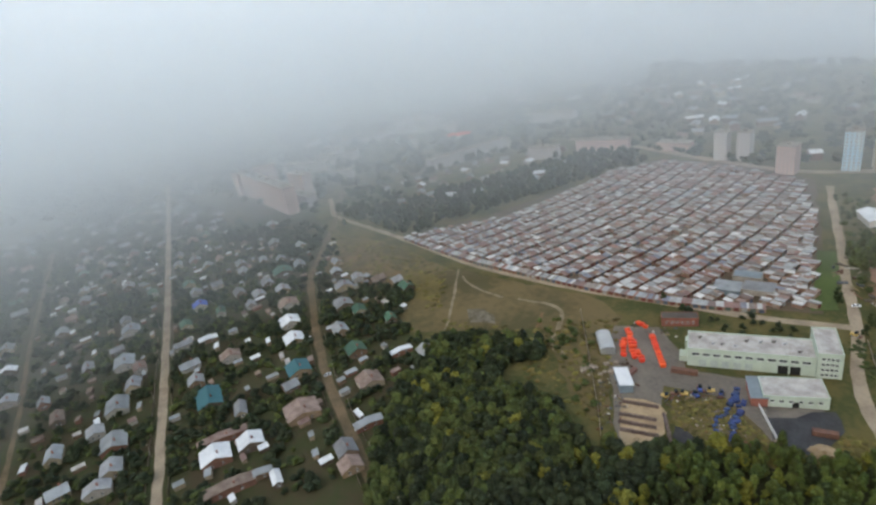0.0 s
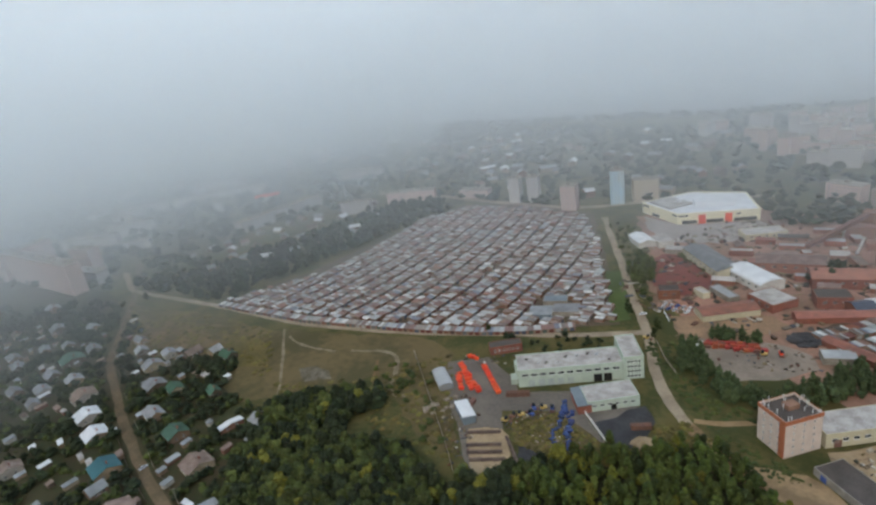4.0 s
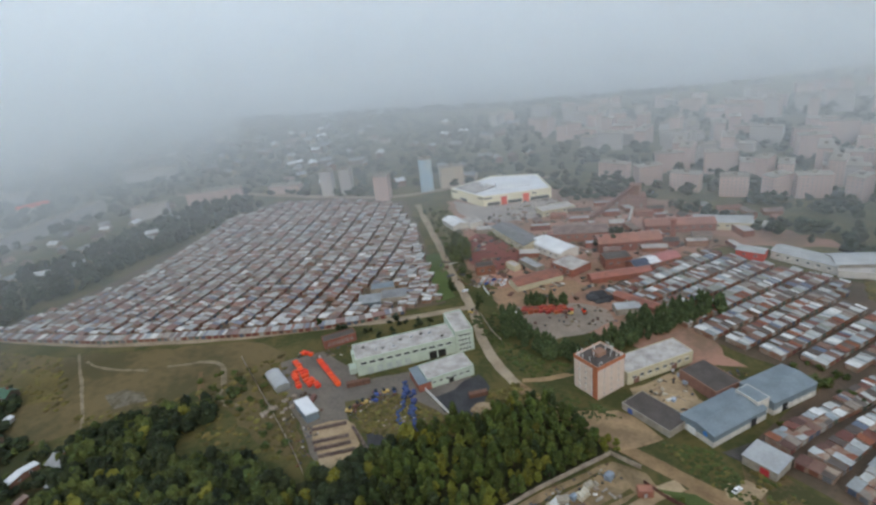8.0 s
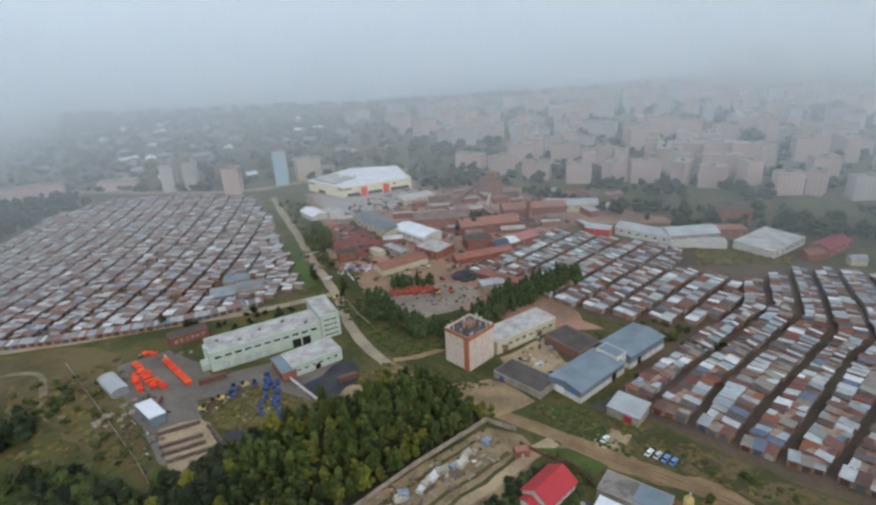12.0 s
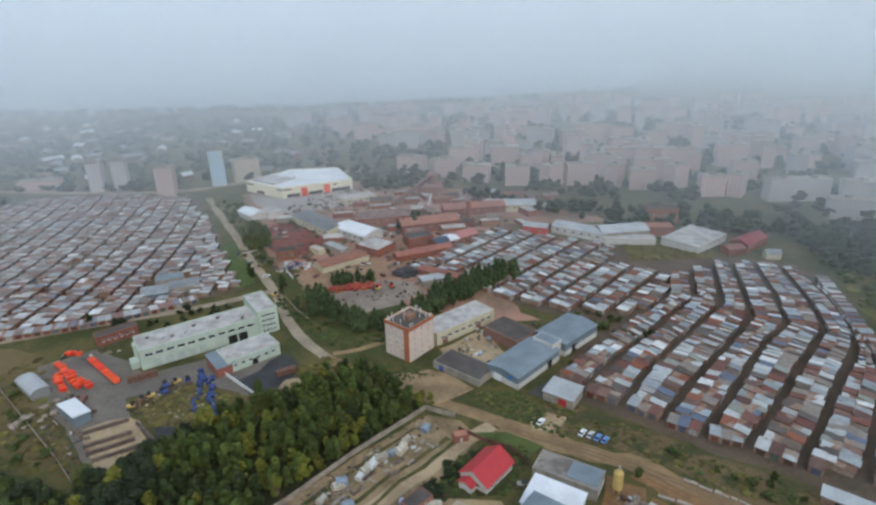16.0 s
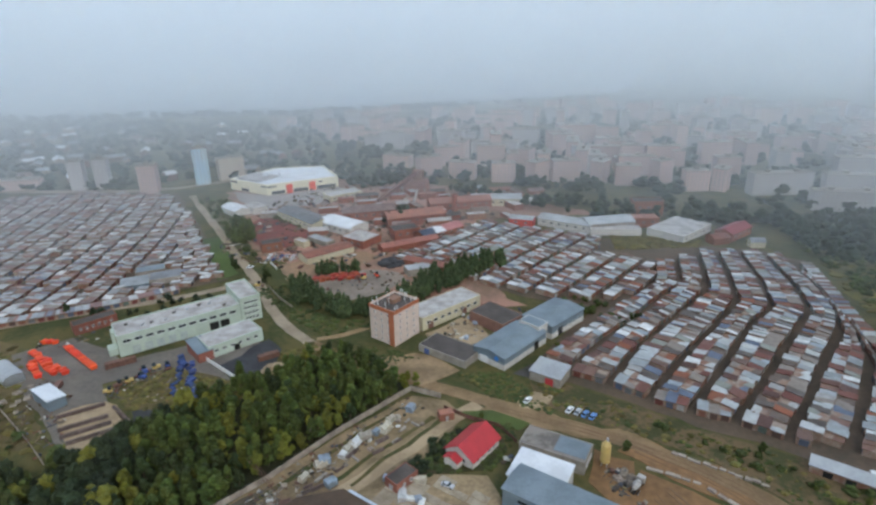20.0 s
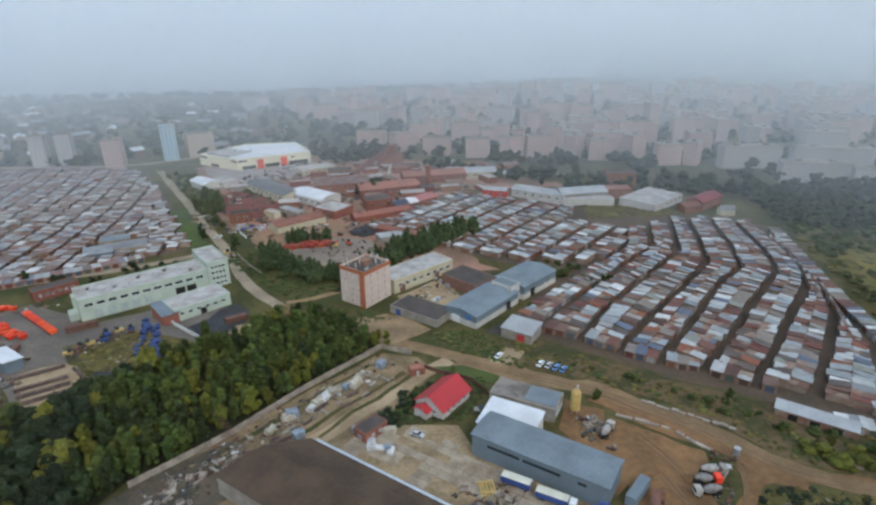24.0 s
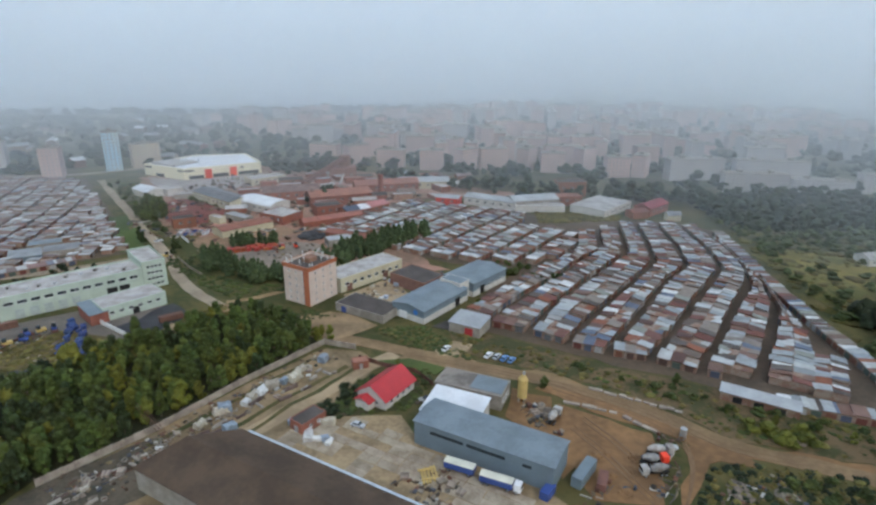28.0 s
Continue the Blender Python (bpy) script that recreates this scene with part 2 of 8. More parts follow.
ORANGE = mat("bright_orange_paint", (0.80, 0.09, 0.025), 0.5, (0.62, 0.07, 0.03), 0.5, 3.0, 0.7, rand=0.12)
BLUETARP = mat("blue_sheeting", (0.035, 0.06, 0.18), 0.6, (0.02, 0.03, 0.08), 0.4, 2.0, 0.8, rand=0.25)
RUST = mat("rusty_steel", (0.17, 0.085, 0.06), 0.8, (0.11, 0.06, 0.05), 0.5, 3.0, 0.8, rand=0.25)
YELLOW = mat("yellow_paint", (0.54, 0.38, 0.13), 0.7, (0.42, 0.29, 0.12), 0.5, 3.0, 0.7)
BLACK = mat("dark_rubber", (0.02, 0.02, 0.02), 0.8)
GLASS = mat("dark_window_glass", (0.03, 0.04, 0.045), 0.08, (0.02, 0.025, 0.03), 0.5, 2.0, 0.5)
FRAMEW = mat("white_window_frame", (0.72, 0.72, 0.7), 0.6, (0.6, 0.6, 0.58), 1, 3, 0.5)
STEEL = mat("galvanised_steel", (0.45, 0.47, 0.48), 0.4, (0.36, 0.37, 0.38), 1.0, 4.0, 0.6, metal=0.6)
WHITEP = mat("white_vehicle_paint", (0.75, 0.75, 0.76), 0.35, (0.66, 0.66, 0.66), 1, 4, 0.4)
BLUEP = mat("blue_vehicle_paint", (0.05, 0.09, 0.28), 0.4, (0.04, 0.07, 0.2), 1, 4, 0.4)
ROOFPAL = [(0.36, 0.38, 0.38), (0.17, 0.068, 0.052), (0.30, 0.325, 0.33), (0.10, 0.08, 0.068), (0.48, 0.49, 0.48), (0.18, 0.10, 0.072), (0.24, 0.205, 0.175),
           (0.33, 0.355, 0.365), (0.155, 0.06, 0.047), (0.62, 0.63, 0.62), (0.40, 0.42, 0.42), (0.23, 0.25, 0.255), (0.12, 0.10, 0.088), (0.29, 0.335, 0.36),
           (0.19, 0.075, 0.055), (0.40, 0.41, 0.40), (0.15, 0.09, 0.07), (0.23, 0.195, 0.165), (0.33, 0.325, 0.31), (0.17, 0.078, 0.06), (0.12, 0.145, 0.20),
           (0.14, 0.105, 0.085), (0.44, 0.45, 0.44), (0.20, 0.115, 0.088), (0.28, 0.30, 0.305), (0.14, 0.07, 0.055), (0.24, 0.25, 0.215), (0.24, 0.085, 0.045), (0.11, 0.058, 0.047)]
GARROOF = mat("garage_sheet_roof", (1, 1, 1), 0.6, (0.74, 0.71, 0.68), 0.4, 3.0, 0.8, palette=ROOFPAL)
GARROOF_S = mat("garage_sheet_roof_joined", (1, 1, 1), 0.6, (0.74, 0.71, 0.68), 0.4, 3.0, 0.8, island=1, palette=ROOFPAL)
# roof colours mixed with grey and lifted: mist over the west field, put into colour
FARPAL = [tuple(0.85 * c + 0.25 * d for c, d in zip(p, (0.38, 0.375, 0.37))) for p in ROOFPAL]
GARROOF_F = mat("mist_paled_garage_roof", (1, 0.98, 0.96), 0.7, (0.68, 0.63, 0.6), 0.4, 3.0, 0.8, island=1, palette=FARPAL)
GARWALL = mat("garage_brick_wall", (0.22, 0.11, 0.075), 0.9, (0.30, 0.25, 0.2), 0.25, 2.0, 0.9)
DOORPAL = [(0.15, 0.05, 0.04), (0.14, 0.145, 0.15), (0.085, 0.105, 0.15), (0.2, 0.09, 0.06), (0.09, 0.12, 0.1), (0.35, 0.35, 0.34), (0.1, 0.06, 0.05)]
GARDOOR = mat("painted_steel_door", (1, 1, 1), 0.6, (0.75, 0.7, 0.66), 0.8, 3.0, 0.7, palette=DOORPAL)
GARDOOR_S = mat("painted_steel_doors", (1, 1, 1), 0.6, (0.75, 0.7, 0.66), 0.8, 3.0, 0.7, island=1, palette=DOORPAL)
HOUSEPAL = [(0.28, 0.2, 0.13), (0.18, 0.12, 0.08), (0.32, 0.26, 0.18), (0.2, 0.1, 0.07), (0.36, 0.33, 0.29), (0.13, 0.1, 0.075)]
HOUSEWALL = mat("house_wall", (1, 1, 1), 0.85, (0.75, 0.72, 0.7), 0.4, 3.0, 0.8, palette=HOUSEPAL)
SLATE = mat("grey_slate_sheet_roof", (0.25, 0.255, 0.26), 0.7, (0.16, 0.16, 0.165), 0.2, 1.5, 0.8, rand=0.3)
TEAL = mat("teal_sheet_roof", (0.03, 0.12, 0.135), 0.5, (0.02, 0.1, 0.115), 0.3, 2, 0.7)
GREENR = mat("green_sheet_roof", (0.05, 0.12, 0.075), 0.5, (0.035, 0.08, 0.055), 0.3, 2, 0.7, rand=0.2)
BLUER = mat("blue_sheet_roof", (0.05, 0.11, 0.42), 0.5, (0.04, 0.08, 0.3), 0.3, 2, 0.7)
OLDROOF = mat("weathered_brown_sheet_roof", (0.25, 0.185, 0.155), 0.85, (0.15, 0.1, 0.082), 0.25, 1.8, 0.9, rand=0.3)
RUSTR = mat("rusty_sheet_roof", (0.29, 0.125, 0.085), 0.8, (0.19, 0.095, 0.07), 0.2, 1.5, 0.9, rand=0.2)
TRUNK = mat("bark", (0.10, 0.075, 0.055), 0.95, (0.06, 0.045, 0.035), 1, 6, 0.8)
LEAF = mat("green_leaves", (0.072, 0.1, 0.019), 0.8, (0.032, 0.052, 0.012), 0.25, 2.5, 0.9, rand=0.35)
LEAFY = mat("yellowing_leaves", (0.14, 0.142, 0.018), 0.8, (0.072, 0.084, 0.013), 0.25, 2.5, 0.9, rand=0.3)
LEAFD = mat("dark_green_leaves", (0.038, 0.056, 0.017), 0.85, (0.018, 0.03, 0.01), 0.25, 2.5, 0.9, rand=0.3)
LEAF_S = mat("woodland_leaves", (0.062, 0.08, 0.018), 0.85, (0.028, 0.043, 0.012), 0.05, 1.0, 0.9, island=0.35)
LEAFD_S = mat("dark_woodland_leaves", (0.025, 0.037, 0.014), 0.85, (0.012, 0.02, 0.009), 0.05, 1.0, 0.9, island=0.35)
LEAFM_S = mat("mid_green_leaves_joined", (0.06, 0.088, 0.034), 0.85, (0.033, 0.052, 0.022), 0.05, 1.0, 0.9, island=0.35)

# ---- the land ----
bm = bmesh.new()
bmesh.ops.create_grid(bm, x_segments=8, y_segments=8, size=4400, matrix=pose(0, 800, 0))
tagged(part("ground", bm, GRASS), "flat ground of rough green and brown grass", "ground", kind="structure")


def ring(pts, step=6.0, rough=1.2, seed=1):
    """The outline of a patch with ragged edges."""
    out = []
    n = len(pts)
    for i in range(n):
        a, b = Vector(pts[i]), Vector(pts[(i + 1) % n])
        d = b - a
        k = max(1, int(d.length / step))
        nrm = Vector((-d.y, d.x)).normalized()
        for j in range(k):
            p = a + d * j / k
            w = noise.noise(Vector((p.x * 0.11, p.y * 0.11, seed * 7.7))) * rough * 2
            out.append(tuple(p + nrm * w))
    return out


def patch(name, pts, z, material, label, category="ground", rough=1.2, step=6.0):
    bm = bmesh.new()
    vs = [bm.verts.new((p[0], p[1], z)) for p in ring(pts, step, rough, len(bpy.data.objects))]
    f = bm.faces.new(vs)
    f.normal_update()
    if f.normal.z < 0:
        f.normal_flip()
    bmesh.ops.triangulate(bm, faces=[f])
    got = bmesh.ops.extrude_face_region(bm, geom=bm.faces[:])
    bmesh.ops.translate(bm, verts=[g for g in got["geom"] if isinstance(g, bmesh.types.BMVert)], vec=(0, 0, -z - 0.3))
    bmesh.ops.recalc_face_normals(bm, faces=bm.faces[:])
    return tagged(part(name, bm, material), label, category, kind="structure")


def road(name, pts, width, z, material, label, rough=0.5):
    """A strip of road along a line, slightly proud of the ground, with uneven edges."""
    line = []
    for a, b in zip(pts, pts[1:]):
        a, b = Vector(a), Vector(b)
        k = max(1, int((b - a).length / 5))
        line += [a.lerp(b, j / k) for j in range(k)]
    line.append(Vector(pts[-1]))
    for _ in range(4):
        line = [line[0]] + [(line[i - 1] + 2 * line[i] + line[i + 1]) / 4 for i in range(1, len(line) - 1)] + [line[-1]]
    bm = bmesh.new()
    rows = []
    for i, p in enumerate(line):
        d = (line[min(i + 1, len(line) - 1)] - line[max(i - 1, 0)]).normalized()
        nrm = Vector((-d.y, d.x))
        wl = width / 2 + noise.noise(Vector((p.x * 0.09, p.y * 0.09, 3.1))) * rough * 2
        wr = width / 2 + noise.noise(Vector((p.x * 0.09, p.y * 0.09, 9.1))) * rough * 2
        l, r = p + nrm * wl, p - nrm * wr
        rows.append([bm.verts.new(v) for v in ((l.x, l.y, -0.2), (l.x, l.y, z - 0.03), (p.x, p.y, z), (r.x, r.y, z - 0.03), (r.x, r.y, -0.2))])
    for a, b in zip(rows, rows[1:]):
        for j in range(4):
            bm.faces.new((a[j], b[j], b[j + 1], a[j + 1]))
    bmesh.ops.recalc_face_normals(bm, faces=bm.faces[:])
    return tagged(part(name, bm, material), label, "road", kind="structure")


MAIN = [(-390.4, 600.4), (-294, 481.3), (-256.5, 434.7), (-222, 392.7), (-190.7, 353), (-169, 326.7), (-150.1, 304.3), (-133, 277.7), (-114.9, 256.8), (-96.9, 242.4), (-83.1, 234.4), (-65.6, 225.4), (-43.3, 218.7), (-30.6, 214.2), (-9, 206.3), (4.9, 201.1), (17.7, 196.4), (36.3, 191.3), (56.5, 180.5), (73, 169.9), (78, 160.9), (85.8, 156.2), (99.6, 153.6), (121.4, 143.5), (165.3, 129.9)]
CROSSW = [(-153.1, 308.3), (-174.1, 290.6), (-190.9, 278.7), (-214.4, 265.1), (-241.2, 248.9), (-270.9, 230.2), (-307.5, 212.4), (-351.5, 192.7), (-375, 185.9), (-411.7, 177), (-465.5, 163.2), (-536.3, 141.2), (-574.6, 131.1), (-639.8, 142.9)]
ST1 = [(-139, -31.7), (-222, -31.7), (-267.2, -30.9), (-361.8, -31.3), (-456.1, -31.7), (-622.2, -34.9), (-948, -41.7)]
ST2 = [(-147.1, 60), (-191, 58.4), (-228.5, 58), (-275.4, 57.9), (-340.7, 64.3), (-430.2, 77.7), (-490.3, 103.1), (-555.5, 129.1), (-659.7, 162.8)]
ST3 = [(-254.8, -102.2), (-358.4, -114.2), (-462.1, -129.9), (-717.3, -158.4)]
patch("village_ground", [(-150.5, 59.2), (-197.5, 63.6), (-262, 126.4), (-299.9, 113.1), (-359.1, 137.3), (-422.8, 99.9), (-488.2, 114.2), (-933.9, 118), (-1134.1, -70.1), (-934.2, -351.7), (-316.3, -258.3), (-146.7, -56.9)], 0.03, GARDEN, "dark garden plots of the village", rough=2)
patch("meadow", [(-537.9, 120.3), (-436.5, 156.7), (-365.4, 174.1), (-261, 228.7), (-233.5, 225.3), (-162.2, 158.7), (-190.3, 162), (-250.7, 182.2), (-282.2, 135.3), (-302.9, 109.7), (-362, 137), (-430, 90.2), (-488, 106.5)], 0.05, FIELD, "open meadow of dry yellowing grass", rough=2)
DUSTY = mat("dusty_grey_road", (0.33, 0.26, 0.185), 0.95, (0.21, 0.16, 0.115), 0.08, 0.6, 0.9)
BROWNROAD = mat("brown_earth_road", (0.255, 0.165, 0.088), 0.95, (0.15, 0.096, 0.05), 0.08, 0.7, 0.9, bump=0.2)
road("main_road", MAIN[1:10], 5.4, 0.165, DUSTY, "dusty grey road through the works")
road("main_road", MAIN[9:], 6.2, 0.16, BROWNROAD, "pale dusty road past the storage yard")
road("cross_road", CROSSW, 5.5, 0.14, DUSTY, "pale earth road along the garages")
road("side_track", [(-95.8, 246.6), (-84.8, 250.7), (-74.7, 260.8)], 3.5, 0.12, DIRT, "earth track to the office block")
PALEWORN = mat("pale_worn_earth", (0.24, 0.19, 0.13), 0.95, (0.13, 0.1, 0.06), 0.2, 1.0, 0.9)
WORNLANE = mat("worn_lane", (0.16, 0.11, 0.065), 0.95, (0.09, 0.07, 0.04), 0.1, 0.8, 0.9)
road("village_street", ST1, 5.0, 0.14, DUSTY, "straight earth street of the village")
road("village_lane", ST2, 5.5, 0.13, WORNLANE, "brown earth lane of the village")
road("village_track", ST3, 3.0, 0.12, WORNLANE, "earth track between gardens")
road("footpath", [(-360.5, 178.7), (-305.7, 148.1), (-283.3, 134.2)], 1.8, 0.12, PALEWORN, "narrow pale footpath over the meadow")
road("storage_track", [(-57.3, 152.9), (-46, 167.6), (-33.1, 186.2), (-25.2, 197.7), (-17.7, 205.9)], 6.0, 0.14, SAND, "pale sandy track through the storage yard")
patch("factory_yard", [(-227.4, 216.2), (-211.7, 234.3), (-184.3, 226.2), (-174.3, 217.4), (-138.2, 245.1), (-110.8, 238.3), (-119.6, 209.4), (-149.3, 216.4), (-170.5, 200.8), (-160.8, 189.9), (-143.5, 170.8), (-152.4, 158), (-182.3, 180.2), (-210.4, 198.6)], 0.10, ASPHALT, "worn grey asphalt factory yard", rough=0.8)
patch("sand_pad", [(-173.7, 179.8), (-161.4, 189.8), (-155.4, 187.7), (-145.4, 178.7), (-142.6, 168.6), (-147.3, 158.7), (-155.8, 162.2), (-167, 172.1)], 0.14, SAND, "pale sandy storage pad")
patch("slag_lot", [(-130.4, 219.1), (-125, 228.9), (-118.7, 243.2), (-108.9, 236), (-103.2, 218.1), (-114.6, 207)], 0.12, COAL, "black slag covered lot")
patch("slag_heap_ground", [(-148.8, 187.1), (-139.5, 194.9), (-131.5, 187.6), (-140.6, 178)], 0.12, COAL, "patch of black coal slag")
patch("grass_lot", [(-160.5, 196.1), (-147.4, 215.2), (-119.6, 209.4), (-107.6, 199.1), (-128.4, 187.3), (-148.9, 185)], 0.13, FIELD, "rough grass storage lot")
patch("sand_lot", [(-66.9, 230.8), (-48, 241.1), (-34.5, 235), (-27.5, 228.8), (-41.1, 215.2), (-54.9, 223.1)], 0.18, mat("tan_forecourt", (0.31, 0.21, 0.118), 0.95, (0.17, 0.115, 0.065), 0.1, 0.6, 0.9, bump=0.2), "bare sandy forecourt")
patch("works_ground", [(-268, 495), (-222, 432), (-188, 368), (-158, 328), (-130, 305), (-56.1, 296.9), (-18, 284.8), (0, 292.9), (-38.9, 338.6), (-83.3, 359), (-58.7, 400.5), (-14.5, 445), (56.6, 455.6), (-56.1, 533), (-233.5, 562.4)], 0.06, BRICKDUST, "reddish brick dust ground of the brickworks", rough=3)
patch("brick_dust_field", [(-208.7, 400.8), (-203.4, 423.1), (-172.6, 420), (-149, 397.4), (-148.9, 376.1), (-157.9, 362), (-182.1, 366)], 0.10, mat("red_brick_rubble", (0.20, 0.055, 0.04), 0.95, (0.14, 0.05, 0.04), 0.06, 0.6, 0.8, bump=0.4), "field of red brick rubble")
patch("machine_lot", [(-134.5, 309), (-108.4, 288), (-93.4, 287.3), (-78.8, 298.5), (-66.7, 318.2), (-75.1, 329.8), (-96.2, 331.3), (-127.6, 316.3)], 0.12, mat("grey_yard_gravel", (0.255, 0.205, 0.162), 0.9, (0.15, 0.12, 0.095), 0.05, 0.5, 0.8), "grey gravel storage lot of the brickworks")
patch("complex_yard", [(-46.6, 257.8), (-25.3, 285.2), (-17.2, 260.4), (-1.1, 249.6), (-19.4, 237.5), (-42.3, 248.6)], 0.16, SAND, "sandy inner yard between the halls")
patch("front_lawn", [(-90.9, 247.2), (-58.9, 241.3), (-44.2, 235.5), (-56.8, 228.7), (-74.9, 241.2)], 0.10, GRASS, "green lawn before the office block")
patch("verge_lawn", [(-29.4, 226.3), (-7.9, 228.5), (0.5, 218.5), (12.2, 202.2), (-11.4, 210.6)], 0.10, GRASS, "grass verge beside the road")
patch("yard_slabs_ground", [(-53.6, 149), (-32.4, 167), (-22.8, 199.2), (-30, 206.4), (-43.4, 208.5), (-66.2, 179.5), (-91.8, 140.8), (-104.8, 123.7), (-72.3, 103.6)], 0.08, mat("yard_soil", (0.28, 0.195, 0.11), 0.95, (0.13, 0.095, 0.052), 0.08, 0.6, 0.9, bump=0.3), "brown sandy ground of the storage yard", rough=0.6)
patch("near_yard", [(-53.6, 147.3), (-38.5, 165.5), (-10.6, 168.8), (-5.1, 157.4), (28.4, 139.4), (37, 128), (21, 98.1), (-15.8, 99.9)], 0.12, mat("yard_earth", (0.34, 0.245, 0.14), 0.95, (0.18, 0.125, 0.07), 0.1, 0.8, 0.9, bump=0.3), "earth yard paved with cracked concrete", rough=0.6)
patch("red_house_garden", [(-36.1, 164.6), (-27.6, 186.6), (-10.3, 197.8), (-5.2, 181.9), (-10.6, 170.8)], 0.13, GARDEN, "green garden of the red-roofed house", rough=0.8)
patch("mud_pit", [(32.9, 168.6), (36.5, 176), (45.5, 173.1), (62.7, 163.8), (62.8, 150.6), (56.6, 135.5), (39.6, 136), (36.9, 152.7)], 0.11, MUD, "brown churned mud yard", rough=1.5)
patch("road_widening", [(30.9, 185.6), (38.7, 194), (49.8, 186.7), (62.6, 181.3), (73.5, 172.9), (77.6, 163.1), (83.9, 158.2), (87.2, 148.7), (75.1, 152.1), (69.5, 160.6), (59.8, 168.2), (46.5, 174.9), (37.2, 181.7)], 0.12, MUD, "wide brown earth road side", rough=1.5)
patch("earth_shoulder", [(-9.5, 210.8), (5.1, 205.8), (20.4, 198.5), (38.7, 194.9), (49.9, 186.2), (54.6, 177.6), (37.2, 185.3), (18.3, 191.7), (5.1, 195.5), (-14.3, 201.7)], 0.115, mat("tan_earth", (0.27, 0.175, 0.092), 0.95, (0.15, 0.1, 0.05), 0.06, 0.5, 0.9, bump=0.3), "tan earth shoulder of the road", rough=2)
patch("mud_track", [(77.6, 163.1), (83.9, 158.2), (103.4, 156.5), (130.2, 148.3), (127.7, 141.2), (99.3, 152), (82.4, 154.3), (73.5, 151.4), (67.8, 142.3), (63.1, 135.2), (49.7, 113.5), (42.8, 114.6), (59.5, 136), (66.6, 148.8), (69.4, 159.5)], 0.118, MUD, "wide brown mud track", rough=2)
patch("garages_ground_east", [(0.6, 227), (17.3, 224.5), (32.9, 216.9), (60, 202.7), (88.8, 191), (120.8, 175.4), (144.7, 170.9), (152.4, 184.7), (153.8, 239.4), (156.3, 274), (162.1, 337.5), (163.2, 372.4), (140.9, 389.5), (89.2, 395.1), (35.6, 407.9), (10.5, 412.5), (-28.4, 428.9), (-87.1, 362.4), (-83.1, 344.4), (-41.8, 325.6), (-18.2, 311.3), (9.2, 300), (30.7, 288.5), (13.2, 256.5)], 0.05, mat("lane_earth", (0.125, 0.086, 0.058), 0.95, (0.07, 0.054, 0.038), 0.05, 0.5, 0.9), "bare earth lanes between garages", rough=1)
patch("garages_ground_west", [(-458.9, 161.6), (-380.6, 186.8), (-299.8, 216.3), (-250, 242.7), (-222.8, 262.4), (-171.1, 308), (-195.4, 342.6), (-239.9, 399.9), (-310.1, 486.2), (-369.3, 492.7), (-461.2, 461), (-458.3, 413), (-453.8, 335.6), (-446.3, 242.8)], 0.05, mat("dark_lane_earth", (0.12, 0.085, 0.06), 0.95, (0.075, 0.065, 0.04), 0.05, 0.5, 0.9), "dark earth lanes between garages", rough=1)
patch("roadside_green", [(-222.5, 372), (-212.3, 379), (-191, 346.7), (-168.2, 316.6), (-176, 306.7), (-193.9, 331.2)], 0.1, mat("fresh_grass", (0.075, 0.105, 0.03), 0.95, (0.05, 0.075, 0.025), 0.06, 0.4, 0.8), "strip of fresh green grass", rough=1.5)
patch("empty_plot", [(65.2, 385.3), (98.4, 396.6), (104.5, 400.3), (86.3, 406.2), (56.7, 402.8)], 0.10, FIELD, "empty plot of yellow grass", rough=2)
patch("scrub_meadow", [(165.3, 263.4), (169.2, 293.8), (166.8, 325.6), (181.1, 335.2), (200.8, 339.7), (237.2, 319.1), (261, 285.3), (237.3, 268.9), (206.2, 273.5), (182.3, 262.2)], 0.07, mat("yellow_scrub_grass", (0.20, 0.155, 0.035), 0.95, (0.085, 0.085, 0.022), 0.035, 0.3, 0.9, bump=0.2, contrast=(0.38, 0.62)), "yellowing scrub meadow", rough=5)
patch("lake", [(-1566, 842.6), (-672.2, 959.2), (-400.3, 1035.5), (-60.3, 1219.2), (181.7, 1384.1), (381.7, 1902.9), (-168.9, 2529), (-2476.9, 2219.8), (-2907.1, 995.5)], 0.08, WATER, "wide grey lake under the mist", "lake", rough=8, step=40)
patch("grey_bare_patch", [(-300, 157), (-294, 166), (-282, 168), (-272, 163), (-283, 152)], 0.09, mat("bare_grey_soil", (0.165, 0.138, 0.105), 0.95, (0.07, 0.06, 0.032), 0.2, 0.6, 0.9), "bare grey patch of soil in the meadow", rough=2)
WORN = mat("worn_earth", (0.15, 0.105, 0.055), 0.95, (0.085, 0.07, 0.03), 0.15, 1.0, 0.9)
road("meadow_track", [(-290.4, 189.5), (-280.8, 197.7), (-265.4, 206.1), (-252.8, 200.1), (-237.6, 183), (-232.2, 170.9), (-219.9, 179.4)], 2.4, 0.12, PALEWORN, "worn earth loop track in the meadow", rough=1.2)
